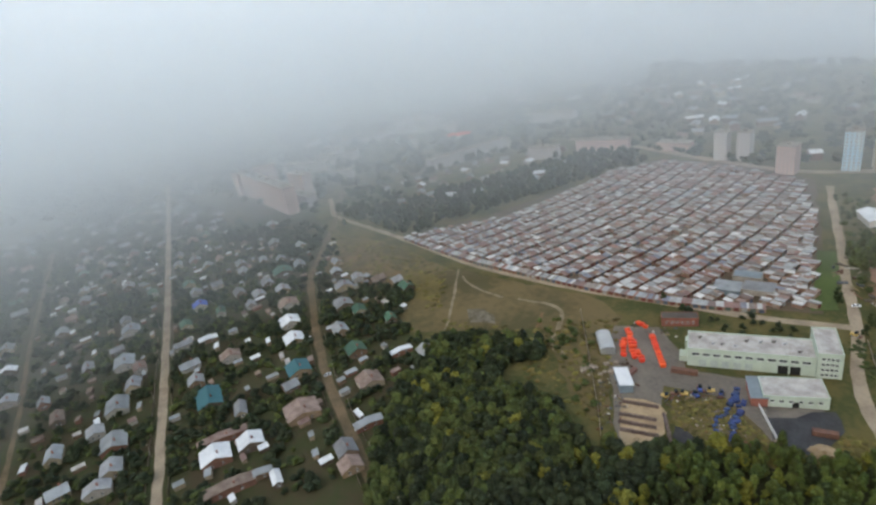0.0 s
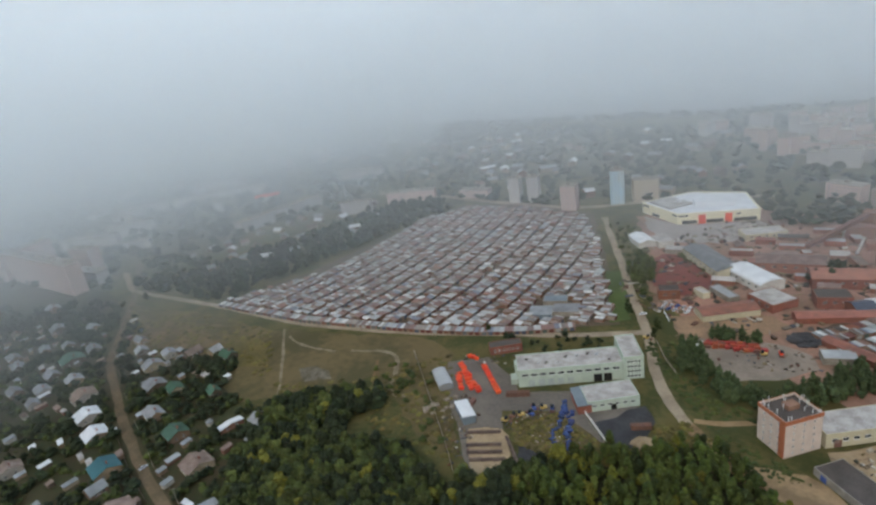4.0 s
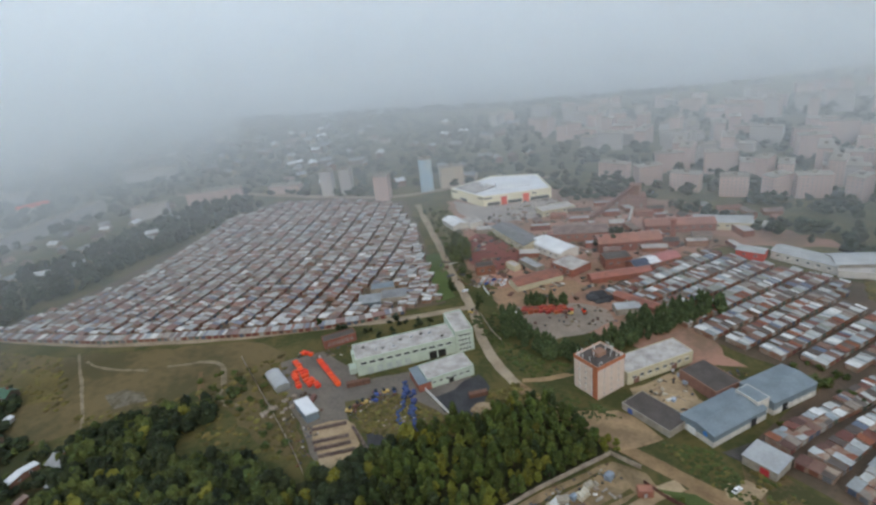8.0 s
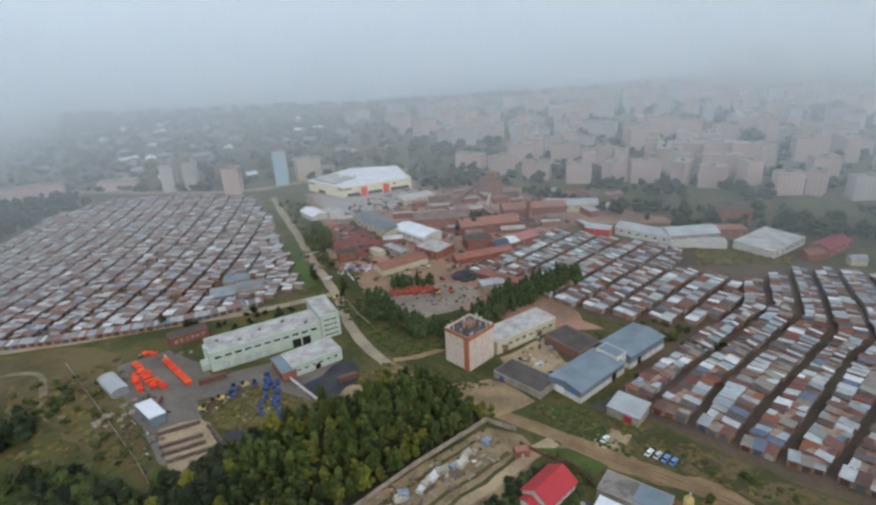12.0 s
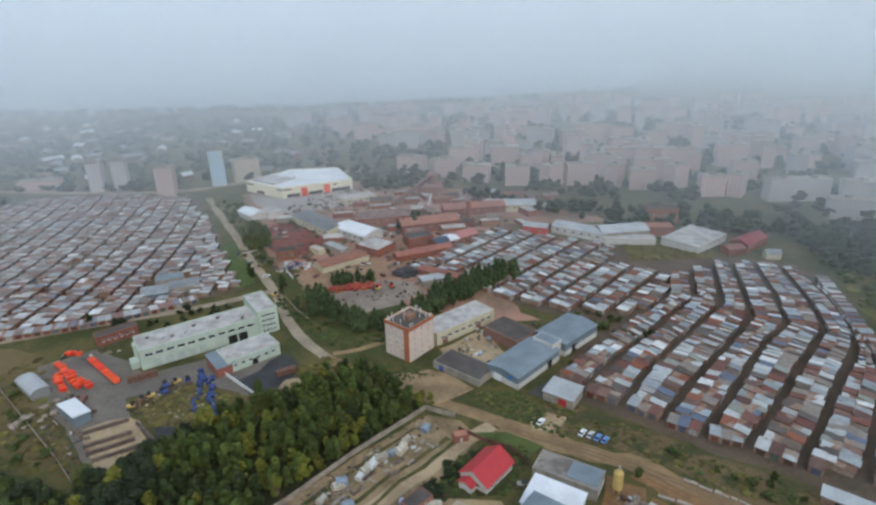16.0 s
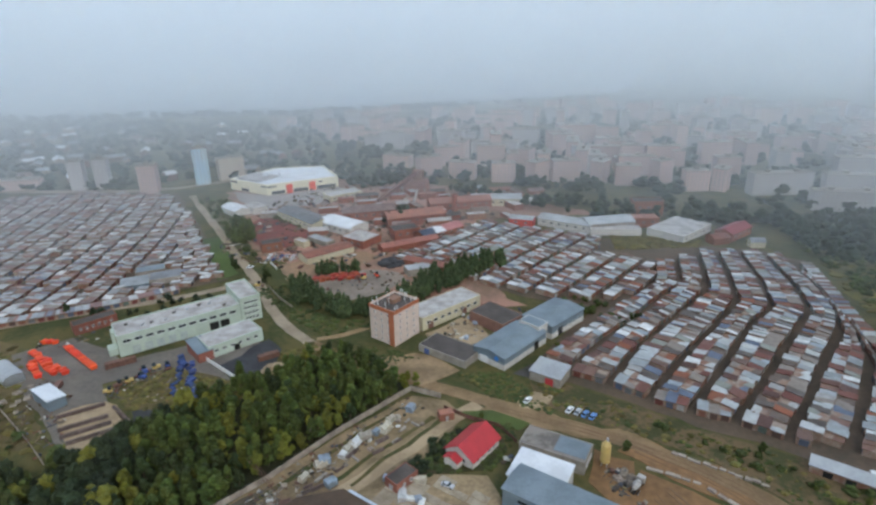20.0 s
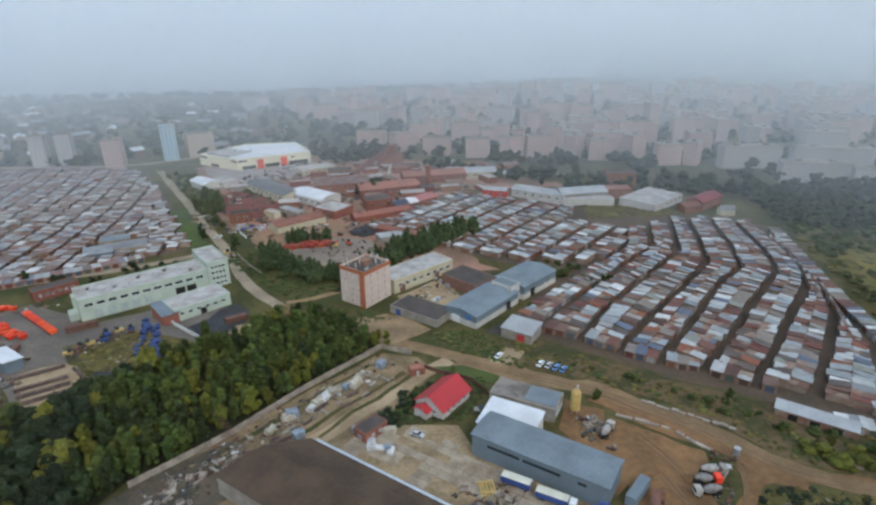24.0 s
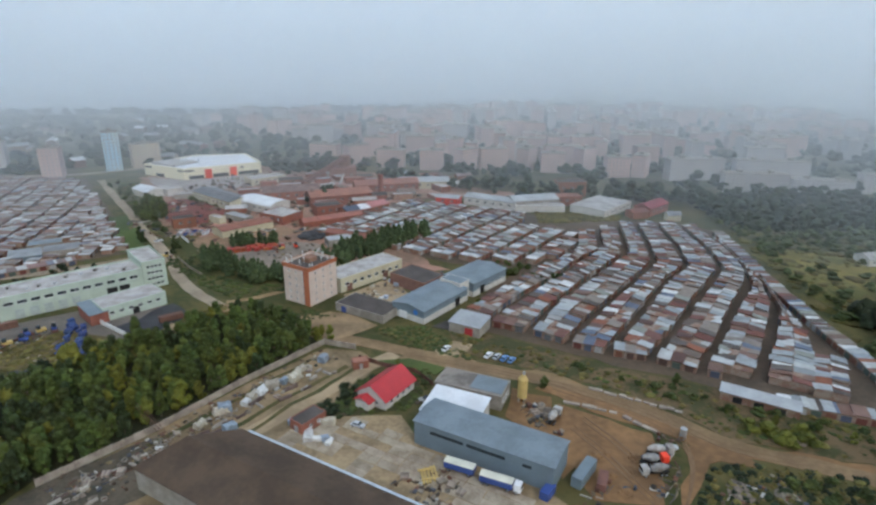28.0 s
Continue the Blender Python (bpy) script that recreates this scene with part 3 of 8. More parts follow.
road("meadow_track", [(-438.8, 131.9), (-409.1, 127.7), (-377.4, 141.9), (-368.6, 157.4), (-393, 159.1), (-426.3, 147), (-438.8, 131.9)], 2.6, 0.11, WORN, "brown earth track over the meadow", rough=1.2)
road("meadow_track", [(-420.7, 138.1), (-387.1, 149.3)], 2.6, 0.115, WORN, "brown earth track over the meadow", rough=1.2)
patch("brown_field", [(-474.8, 114.5), (-440.8, 140.5), (-385.3, 141.1), (-366.5, 130.2), (-385.8, 109), (-428, 99)], 0.085, mat("brown_dry_field", (0.17, 0.11, 0.055), 0.95, (0.085, 0.065, 0.03), 0.06, 0.5, 0.9, bump=0.2), "brown worn part of the meadow", rough=3)
patch("yellow_field", [(-402.1, 147.7), (-350.4, 161), (-322.9, 142.5), (-348.6, 129.9)], 0.09, mat("yellow_grass", (0.135, 0.103, 0.034), 0.95, (0.08, 0.068, 0.025), 0.06, 0.5, 0.9), "yellow dry grass of the meadow", rough=3)
for pts in ([(-60.9, 157.1), (-46.8, 177.5), (-33.1, 196.2)], [(-53.6, 158.5), (-45.6, 171.6), (-33.9, 188.7), (-29.4, 195.6)], [(-79.4, 149.7), (-62.8, 175.6), (-46, 200.7)]):
    road("weed_strip", pts, 1.6, 0.19, GRASS, "strip of weeds along the storage yard", rough=0.7)
VGREY = mat("grey_sheet_house_roof", (0.27, 0.285, 0.295), 0.6, (0.18, 0.19, 0.195), 0.2, 1.5, 0.8, rand=0.25)
patch("verge", [(1.6, 225.2), (17.3, 223.1), (32.9, 215.4), (60, 201.3), (88.8, 189.5), (120.8, 173.9), (146.7, 168.8), (141.2, 146.5), (99.4, 158.8), (83.8, 161.3), (77.8, 169.3), (62.2, 182.1), (41, 193.8), (21.5, 200.8), (7.7, 208.6)], 0.13, mat("worn_verge", (0.135, 0.09, 0.046), 0.95, (0.05, 0.052, 0.018), 0.09, 0.6, 0.95, bump=0.2, contrast=(0.42, 0.58)), "verge of dry grass and bare earth before the garages", rough=1.5)
patch("ring_yard", [(-99.2, 135.1), (-79.1, 154.3), (-71.9, 150.6), (-67.1, 135.1), (-85.4, 113.9), (-104.9, 121.9)], 0.11, mat("dark_yard_soil", (0.12, 0.095, 0.066), 0.95, (0.05, 0.045, 0.032), 0.15, 1.0, 0.9), "dark dirty ground with concrete rings", rough=1.5)
patch("hall_back_mud", [(20, 169.9), (23.3, 186.1), (35.3, 181), (36.8, 168.2), (39.7, 152.2), (32.5, 143.1), (29.4, 157.5)], 0.125, MUD, "muddy ground behind the metal hall", rough=1.2)
patch("tan_lot", [(-151, 331), (-138, 343.4), (-125, 344.2), (-104.5, 362), (-93.2, 354.5), (-101.3, 338), (-122.5, 318), (-135, 310)], 0.11, mat("pale_tan_earth", (0.31, 0.19, 0.115), 0.95, (0.18, 0.12, 0.075), 0.06, 0.5, 0.9, bump=0.2), "bare tan earth of the works lot", rough=2)
patch("mall_forecourt", [(-262, 498), (-228, 487), (-213, 494), (-173, 523), (-150, 500), (-177.5, 459.3), (-209.5, 447.3), (-222, 451), (-245, 470)], 0.12, mat("grey_paving", (0.33, 0.295, 0.27), 0.9, (0.24, 0.21, 0.19), 0.05, 0.4, 0.8), "grey paved forecourt of the shopping hall", rough=2)
patch("works_green", [(-164.8, 321.1), (-138.2, 299.6), (-129.4, 303.9), (-136, 327.2), (-154.5, 341.2), (-169.6, 341.2)], 0.1, GRASS, "grass and weeds beside the works road", rough=2)
road("town_road", [(-620.4, 457.2), (-523.7, 477.5), (-433.1, 482.6), (-358.5, 491.4), (-322.5, 503.9), (-289.3, 534.7), (-244.5, 566.8), (-187.7, 594.5)], 9.0, 0.15, DUSTY, "wide pale town road behind the garages", rough=0.8)
patch("garden_lawn", [(-26, 200.1), (-12.4, 196.7), (-1.9, 191.9), (2, 196.2), (-12.2, 202.9)], 0.14, mat("bright_lawn", (0.075, 0.10, 0.026), 0.95, (0.05, 0.07, 0.02), 0.1, 0.8, 0.8), "strip of green lawn beside the road", rough=0.8)
road("meadow_track", [(-265.9, 193.2), (-258.4, 185.8), (-248.8, 176.2), (-241.1, 173.5)], 3.2, 0.115, mat("red_worn_earth", (0.2, 0.115, 0.06), 0.95, (0.11, 0.075, 0.035), 0.15, 1.0, 0.9), "reddish worn track in the meadow", rough=0.8)
road("meadow_track", [(-346.6, 175.6), (-330.9, 172.7), (-313.2, 178), (-298.6, 183)], 2.0, 0.115, PALEWORN, "pale worn track in the meadow", rough=0.6)

patch("hall_drive", [(-5.2, 229.1), (3.6, 225.4), (19.2, 247), (36.1, 269.6), (30, 274.6), (9.4, 242.9)], 0.17, mat("black_drive", (0.085, 0.075, 0.07), 0.9, (0.05, 0.045, 0.04), 0.2, 1.2, 0.8), "dark drive between the blue hall and the garages", rough=0.6)
patch("hall_apron", [(12, 246.3), (16.2, 244.8), (32.2, 262.7), (28.7, 266.1)], 0.20, mat("pale_concrete_apron", (0.36, 0.30, 0.22), 0.9, (0.26, 0.21, 0.15), 0.2, 1.5, 0.8), "pale concrete apron beside the blue hall", rough=0.3)
patch("sandy_lay_by", [(-3.7, 211.1), (3.3, 215.6), (10.2, 214.7), (9.1, 208.3), (4.1, 205.8), (-1, 205.6)], 0.17, SAND, "sandy lay-by beside the road", rough=1.0)


# ---- buildings ----
WIN = {}


def window_mesh(w, h):
    """A framed window: a recessed pane and a frame, looking along -y, its middle at the origin."""
    key = (round(w, 2), round(h, 2))
    if key not in WIN:
        bm = bmesh.new()
        box(bm, 0, -0.02, -h / 2, w, 0.16, h)
        bm.faces.ensure_lookup_table()
        front = min(bm.faces, key=lambda f: f.calc_center_median().y)
        bmesh.ops.inset_region(bm, faces=[front], thickness=min(0.12, w * 0.1), depth=-0.08)
        front.material_index = 1
        me = bpy.data.meshes.new("window")
        bm.to_mesh(me)
        bm.free()
        me.materials.append(FRAMEW)
        me.materials.append(GLASS)
        WIN[key] = me
    return WIN[key]


def near_window(w, h):
    """The same window in two meshes: the frame and the pane set back in it."""
    key = (round(w, 2), round(h, 2), "near")
    if key not in WIN:
        t = min(0.07, w * 0.06)
        bm = bmesh.new()
        # one frame with a mullion and a sill that stands forward, around two openings
        xs = (-w / 2, -w / 2 + t, -t * 0.35, t * 0.35, w / 2 - t, w / 2)
        zs = (-h / 2 - 0.06, -h / 2 + 0.02, -h / 2 + t, h / 2 - t, h / 2)
        v = {(i, j, k): bm.verts.new((x, (-0.1 - (0.1 if j == 0 else 0)) if k == 0 else 0.06, z)) for i, x in enumerate(xs) for j, z in enumerate(zs) for k in (0, 1)}
        solid = {(i, j) for i in range(5) for j in range(4)} - {(1, 2), (3, 2)}
        for i, j in sorted(solid):
            bm.faces.new((v[i, j, 0], v[i + 1, j, 0], v[i + 1, j + 1, 0], v[i, j + 1, 0]))
            for (di, dj), (p, q) in {(-1, 0): ((0, 1), (0, 0)), (1, 0): ((1, 0), (1, 1)), (0, -1): ((0, 0), (1, 0)), (0, 1): ((1, 1), (0, 1))}.items():
                if (i + di, j + dj) not in solid:
                    a, b = (i + p[0], j + p[1]), (i + q[0], j + q[1])
                    bm.faces.new((v[a[0], a[1], 0], v[a[0], a[1], 1], v[b[0], b[1], 1], v[b[0], b[1], 0]))
        for c in [c for c in bm.verts if not c.link_faces]:
            bm.verts.remove(c)
        bmesh.ops.recalc_face_normals(bm, faces=bm.faces[:])
        fm = bpy.data.meshes.new("window")
        bm.to_mesh(fm)
        bm.free()
        fm.materials.append(FRAMEW)
        bm = bmesh.new()
        box(bm, 0, 0, -h / 2 + t, w - 2 * t, 0.06, h - 2 * t)
        pm = bpy.data.meshes.new("pane")
        bm.to_mesh(pm)
        bm.free()
        pm.materials.append(GLASS)
        WIN[key] = (fm, pm)
    return WIN[key]


def windows(root, L, W, side, cols, floors, w, h, z0, dz, inset=1.5, skip=()):
    """Rows of windows on one side (s, n, e, w) of a block L by W."""
    near = root.location.y < 300 and root.location.x > -240
    me, pane = near_window(w, h) if near else (window_mesh(w, h), None)
    span = (L if side in "sn" else W) - 2 * inset
    for f in range(floors):
        for c in range(cols):
            if (c, f) in skip:
                continue
            u = -span / 2 + span * (c + 0.5) / cols
            z = z0 + f * dz
            m = {"s": pose(u, -W / 2 - 0.02, z), "n": pose(u, W / 2 + 0.02, z, 0, 0, 180), "e": pose(L / 2 + 0.02, u, z, 0, 0, 90), "w": pose(-L / 2 - 0.02, u, z, 0, 0, -90)}[side]
            o = new("window", me)
            o.parent = root
            o.matrix_basis = m
            if pane:
                p = new("pane", pane)
                p.parent = o


def gable_ends(bm, L, W, H, rise):
    """The wall under a pitched roof, from the eaves up."""
    rows = [[bm.verts.new((x, yy, z)) for yy, z in ((-W / 2, H), (W / 2, H), (0, H + rise - 0.03))] for x in (-L / 2, L / 2)]
    bm.faces.new(rows[0][::-1])
    bm.faces.new(rows[1])


def block(name, x, y, L, W, H, rz, wall, roofm, label, category="building", roof="flat", rise=2.0, over=0.4, wins=(), doors=(), chimney=False, parapet=0.5, extra=()):
    """A building on an oblong plan, L along its own x. Its walls, its roof, its windows and its doors are parts."""
    root = tagged(empty_at(name, x, y, 0, rz), label, category)
    bm = bmesh.new()
    box(bm, 0, 0, -0.3, L, W, H + 0.3)
    if roof == "gable":
        gable_ends(bm, L, W, H, rise)
    part("wall", bm, wall, root)
    bm = bmesh.new()
    if roof == "flat":
        box(bm, 0, 0, H + 0.004, L - 0.5, W - 0.5, 0.12)
        part("roof", bm, roofm, root)
        bm = bmesh.new()
        for sx, sy, px, py in ((L + 0.1, 0.3, 0, -W / 2 + 0.1), (L + 0.1, 0.3, 0, W / 2 - 0.1), (0.3, W - 0.5, -L / 2 + 0.1, 0), (0.3, W - 0.5, L / 2 - 0.1, 0)):
            box(bm, px, py, H, sx, sy, parapet)
        part("parapet", bm, wall, root)
    else:
        hw, t = W / 2 + over, 0.18
        sl = rise / (W / 2)
        if roof == "gable":
            prof = [(-hw, H - over * sl), (0, H + rise), (hw, H - over * sl), (hw, H - over * sl + t), (0, H + rise + t), (-hw, H - over * sl + t)]
        elif roof == "arch":
            n = 10
            arc = [(-hw * math.cos(math.pi * i / n), H + rise * math.sin(math.pi * i / n)) for i in range(n + 1)]
            prof = arc + [(px, pz + t) for px, pz in arc[::-1]]
        else:
            prof = [(-hw, H - 0.02), (hw, H + rise), (hw, H + rise + t), (-hw, H + t)]
        extrude_profile(bm, prof, -L / 2 - over, L / 2 + over)
        bmesh.ops.rotate(bm, verts=bm.verts[:], cent=(0, 0, 0), matrix=Matrix.Rotation(radians(90), 3, "Z"))
        bmesh.ops.recalc_face_normals(bm, faces=bm.faces[:])
        part("roof", bm, roofm, root)
        if roof == "arch":
            for e in (-1, 1):
                bm = bmesh.new()
                prism_pts = [(-W / 2 * math.cos(math.pi * i / 10), H + (rise - 0.05) * math.sin(math.pi * i / 10)) for i in range(11)]
                extrude_profile(bm, prism_pts[::-1], e * L / 2 - 0.15, e * L / 2 + 0.15)
                bmesh.ops.rotate(bm, verts=bm.verts[:], cent=(0, 0, 0), matrix=Matrix.Rotation(radians(90), 3, "Z"))
                bmesh.ops.recalc_face_normals(bm, faces=bm.faces[:])
                part("gable_wall", bm, wall, root)
    for spec in wins:
        windows(root, L, W, *spec)
    for side, u, w, h, dm in doors:
        bm = bmesh.new()
        box(bm, 0, -0.04, 0, w, 0.12, h, bevel=0.02)
        for i in (1, 2):
            box(bm, -w / 2 + w * i / 3, -0.11, 0.05, 0.06, 0.04, h - 0.1)
        o = part("door", bm, dm, root)
        o.matrix_basis = {"s": pose(u, -W / 2 - 0.02, 0), "n": pose(u, W / 2 + 0.02, 0, 0, 0, 180), "e": pose(L / 2 + 0.02, u, 0, 0, 0, 90), "w": pose(-L / 2 - 0.02, u, 0, 0, 0, -90)}[side]
    if chimney:
        bm = bmesh.new()
        box(bm, L * 0.18, W * 0.1, H + rise * 0.5, 0.7, 0.7, rise * 0.5 + 0.9)
        box(bm, L * 0.18, W * 0.1, H + rise + 0.9, 0.9, 0.9, 0.15)
        part("chimney", bm, BRICK, root)
    return root


# ---- the garages to the east: rows between lanes that bend half way ----
LANES = [
    [(2.5, 234.7), (14.2, 253.8), (25.9, 268.1), (42.2, 294), (55.5, 307.2), (68.8, 328.8), (74.2, 360.6)],
    [(17.2, 231.3), (36.5, 262.3), (55.7, 287.3), (72.8, 313.8), (82.3, 324.7), (87.6, 358.4)],
    [(32.8, 224.8), (49.1, 253.7), (63.5, 275.4), (78.8, 297), (94.9, 320.5), (101.1, 358), (103.6, 378.4)],
    [(46.4, 216.1), (58.8, 236.4), (75.2, 261), (94.4, 289.1), (105.8, 307.5), (111.9, 347.9), (115.1, 380.8)],
    [(60, 209.6), (74.3, 232.6), (87.8, 254.9), (106.1, 284.8), (120.5, 302.2), (125.7, 337.8), (128.6, 381.3)],
    [(74.4, 206), (88.8, 226.7), (104.4, 250.7), (125.6, 283.3), (136.2, 297.8), (140.6, 327.5), (142.2, 381.7)],
    [(88.8, 197.7), (103.5, 220.6), (121.1, 249.1), (140.4, 279.7), (149, 297), (152.4, 326.8), (153.2, 375.1)],
    [(104.6, 190.9), (120.3, 217.7), (135.9, 246.3), (143.5, 267.3), (149.2, 289.3), (155.5, 322)],
    [(120.6, 182.5), (131.3, 203), (138.1, 221.3), (141.9, 238.6), (145.6, 257.7)],
]
RNG = random.Random(5)


def along(line, s):
    """The point at the part s (0 to 1) of a line's length, and the direction there."""
    pts = [Vector(p) for p in line]
    lens = [(b - a).length for a, b in zip(pts, pts[1:])]
    d = s * sum(lens)
    for a, b, l in zip(pts, pts[1:], lens):
        if d <= l:
            return a.lerp(b, d / l), (b - a).normalized()
        d -= l
    return pts[-1], (pts[-1] - pts[-2]).normalized()


def garage_parts(w, d, h, tilt, rng):
    """Wall, roof and door meshes of one lock-up garage whose door looks along -y."""
    wall = bmesh.new()
    box(wall, 0, 0, -0.2, w - 0.03, d, h + 0.2)
    box(wall, rng.uniform(-w, w) * 0.35, d * 0.48, h - 0.2, w * 0.25, 0.3, tilt + 0.55)
    roof = bmesh.new()
    z0, z1 = h, h + tilt
    ov = rng.uniform(0.2, 0.7)
    vs = [(-w / 2 - 0.06, -d / 2 - ov, z0), (w / 2 + 0.06, -d / 2 - ov, z0 + rng.uniform(-0.1, 0.1)), (w / 2 + 0.06, d / 2 + 0.02, z1), (-w / 2 - 0.06, d / 2 + 0.02, z1 + rng.uniform(-0.1, 0.1))]
    lo = [roof.verts.new((x, y, z + 0.01)) for x, y, z in vs]
    hi = [roof.verts.new((x, y, z + 0.16)) for x, y, z in vs]
    roof.faces.new(hi)
    roof.faces.new(lo[::-1])
    for i in range(4):
        j = (i + 1) % 4
        roof.faces.new((lo[i], lo[j], hi[j], hi[i]))
    door = bmesh.new()
    dw, dh = w * rng.uniform(0.58, 0.72), min(2.25, h - 0.3)
    box(door, 0, -d / 2 - 0.03, 0, dw, 0.1, dh)
    box(door, 0, -d / 2 - 0.09, 0.02, 0.08, 0.05, dh - 0.05)
    box(door, 0, -d / 2 - 0.07, dh, dw + 0.3, 0.16, 0.15)
    return wall, roof, door


GM = []
for k in range(14):
    r = random.Random(k)
    ms = []
    for nm, b, m in zip(("wall", "roof", "door"), garage_parts(4.0, 6.2, r.uniform(2.4, 3.3), r.choice((-0.3, -0.1, 0.1, 0.3, 0.5, 0.8)), r), (GARWALL, GARROOF, GARDOOR)):
        me = bpy.data.meshes.new("garage_" + nm)
        b.to_mesh(me)
        b.free()
        me.materials.append(m)
        ms.append(me)
    GM.append(ms)


def garage(x, y, rz, sx, sy, k, label="brick lock-up garage with a sheet roof beside its neighbours"):
    """One lock-up garage as a thing: brick walls with a sheet roof and a steel door."""
    root = new("garage", GM[k][0])
    root.matrix_basis = pose(x, y, 0, 0, 0, rz) @ Matrix.Diagonal((sx, sy, 1, 1))
    tagged(root, label, "garage", "garages in rows")
    for nm, me in (("roof", GM[k][1]), ("door", GM[k][2])):
        o = new(nm, me)
        o.parent = root
    return root


def garage_mesh(wall_bm, roof_bm, door_bm, x, y, rz, w, d, h, tilt, rng):
    """One garage added to the joined meshes of a far row."""
    m = pose(x, y, 0, 0, 0, rz)
    def put(b, vs, quads):
        vv = [b.verts.new(m @ Vector(v)) for v in vs]
        for q in quads:
            b.faces.new([vv[i] for i in q])
    cube = [(0, 1, 5, 4), (1, 2, 6, 5), (2, 3, 7, 6), (3, 0, 4, 7), (4, 5, 6, 7)]
    put(wall_bm, [(sx * (w / 2 - 0.02), sy * d / 2, z) for z in (-0.1, h) for sx, sy in ((-1, -1), (1, -1), (1, 1), (-1, 1))], cube)
    put(door_bm, [(sx * w * 0.32, -d / 2 + sy, z) for z in (0.05, 2.15) for sx, sy in ((-1, -0.12), (1, -0.12), (1, 0.05), (-1, 0.05))], cube)
    # a roof is often two sheets of different age
    cut = rng.choice((0, 0, 0.5, -0.15, 0.2))
    spans = [(-0.5, 0.5)] if not cut else [(-0.5, cut / 2), (cut / 2, 0.5)]
    for a, b in spans:
        q = rng.uniform(-0.12, 0.12)
        zz = (h + q, h + q, h + tilt + q, h + tilt + q)
        pts = [(a * w, -d / 2 - rng.uniform(0.1, 0.7)), (b * w, -d / 2 - 0.3), (b * w, d / 2), (a * w, d / 2)]
        put(roof_bm, [(px, py, z + 0.02) for (px, py), z in zip(pts, zz)] + [(px, py, z + 0.19) for (px, py), z in zip(pts, zz)], [(4, 5, 6, 7), (0, 1, 5, 4), (1, 2, 6, 5), (2, 3, 7, 6), (3, 0, 4, 7)])


def joined_rows(name, spots, roofm, label, doorm=None):
    """A row of garages that stays far off: joined walls, roofs and doors."""
    wb, rb, db = bmesh.new(), bmesh.new(), bmesh.new()
    rng = random.Random(len(spots))
    for s in spots:
        garage_mesh(wb, rb, db, *s, rng)
    root = tagged(part(name, wb, GARWALL), label, "garages", kind="stuff")
    tagged(part("roof", rb, roofm, root), kind="stuff")
    tagged(part("door", db, GARDOOR_S, root), kind="stuff")
    return root


TILTS = (-0.3, -0.1, 0.1, 0.3, 0.5, 0.7)
near_count = 0
for i in range(len(LANES) - 1):
    A, B = LANES[i], LANES[i + 1]
    la = sum((Vector(q) - Vector(p)).length for p, q in zip(A, A[1:]))
    # the end of the block: garages that look at the road
    pa, da = along(A, 0.0)
    pb, db = along(B, 0.0)
    e = (pb - pa).normalized()
    d0 = (da + db).normalized()
    span = (pb - pa).length - 3.6
    rz0 = math.degrees(math.atan2(e.y, e.x))
    nf = 3 if span < 14 else 4
    inw = Vector((-e.y, e.x))
    for j in range(nf):
        c = pa + e * (1.8 + span * (j + 0.5) / nf) + inw * (2.6 + RNG.uniform(-0.5, 0.4))
        if (c - Vector((10, 228.3))).length < 9 or c.x > 96:
            continue
        garage(c.x, c.y, rz0 + RNG.uniform(-2, 2), span / nf / 4.05, 0.92, RNG.randrange(14), "brick lock-up garage whose door faces the road")
        near_count += 1
    far = []
    for side in (-1, 1):
        s = 6.4 / la
        while s < 1:
            w = RNG.choice((3.5, 3.7, 3.9, 4.0, 4.0, 4.2, 4.6, 5.4))
            sm = s + w / 2 / la
            s += w / la
            if sm > 0.995 or RNG.random() < 0.012:
                continue
            pa, da = along(A, sm)
            pb, db = along(B, sm)
            across = pb - pa
            wid = across.length
            if wid < 9:
                continue
            across.normalize()
            d = (da + db).normalized()
            nrm = Vector((d.y, -d.x))
            half = min((wid * abs(nrm.dot(across)) - 4.0) / 2, 8.0)
            dep = half * RNG.uniform(0.86, 1.03)
            c = (pa + pb) / 2 + nrm * side * (dep / 2 + 0.03)
            rz = math.degrees(math.atan2(d.y, d.x)) - 90 + (90 if side > 0 else -90)
            if (c - Vector((10, 228.3))).length < 10:
                continue
            if near_count < 300 and c.y < 262:
                garage(c.x, c.y, rz + RNG.uniform(-1, 1), w / 4.0, dep / 6.2, RNG.randrange(14))
                near_count += 1
            else:
                far.append((c.x, c.y, rz + RNG.uniform(-1, 1), w, dep, 2.6 + RNG.uniform(-0.3, 0.8), RNG.choice(TILTS)))
    if far:
        joined_rows("garage_row", far, GARROOF_S, "row of brick garages with patchwork sheet roofs")


def inside(p, poly):
    x, y = p
    c = False
    for (x1, y1), (x2, y2) in zip(poly, poly[1:] + poly[:1]):
        if (y1 > y) != (y2 > y) and x < (x2 - x1) * (y - y1) / (y2 - y1) + x1:
            c = not c
    return c


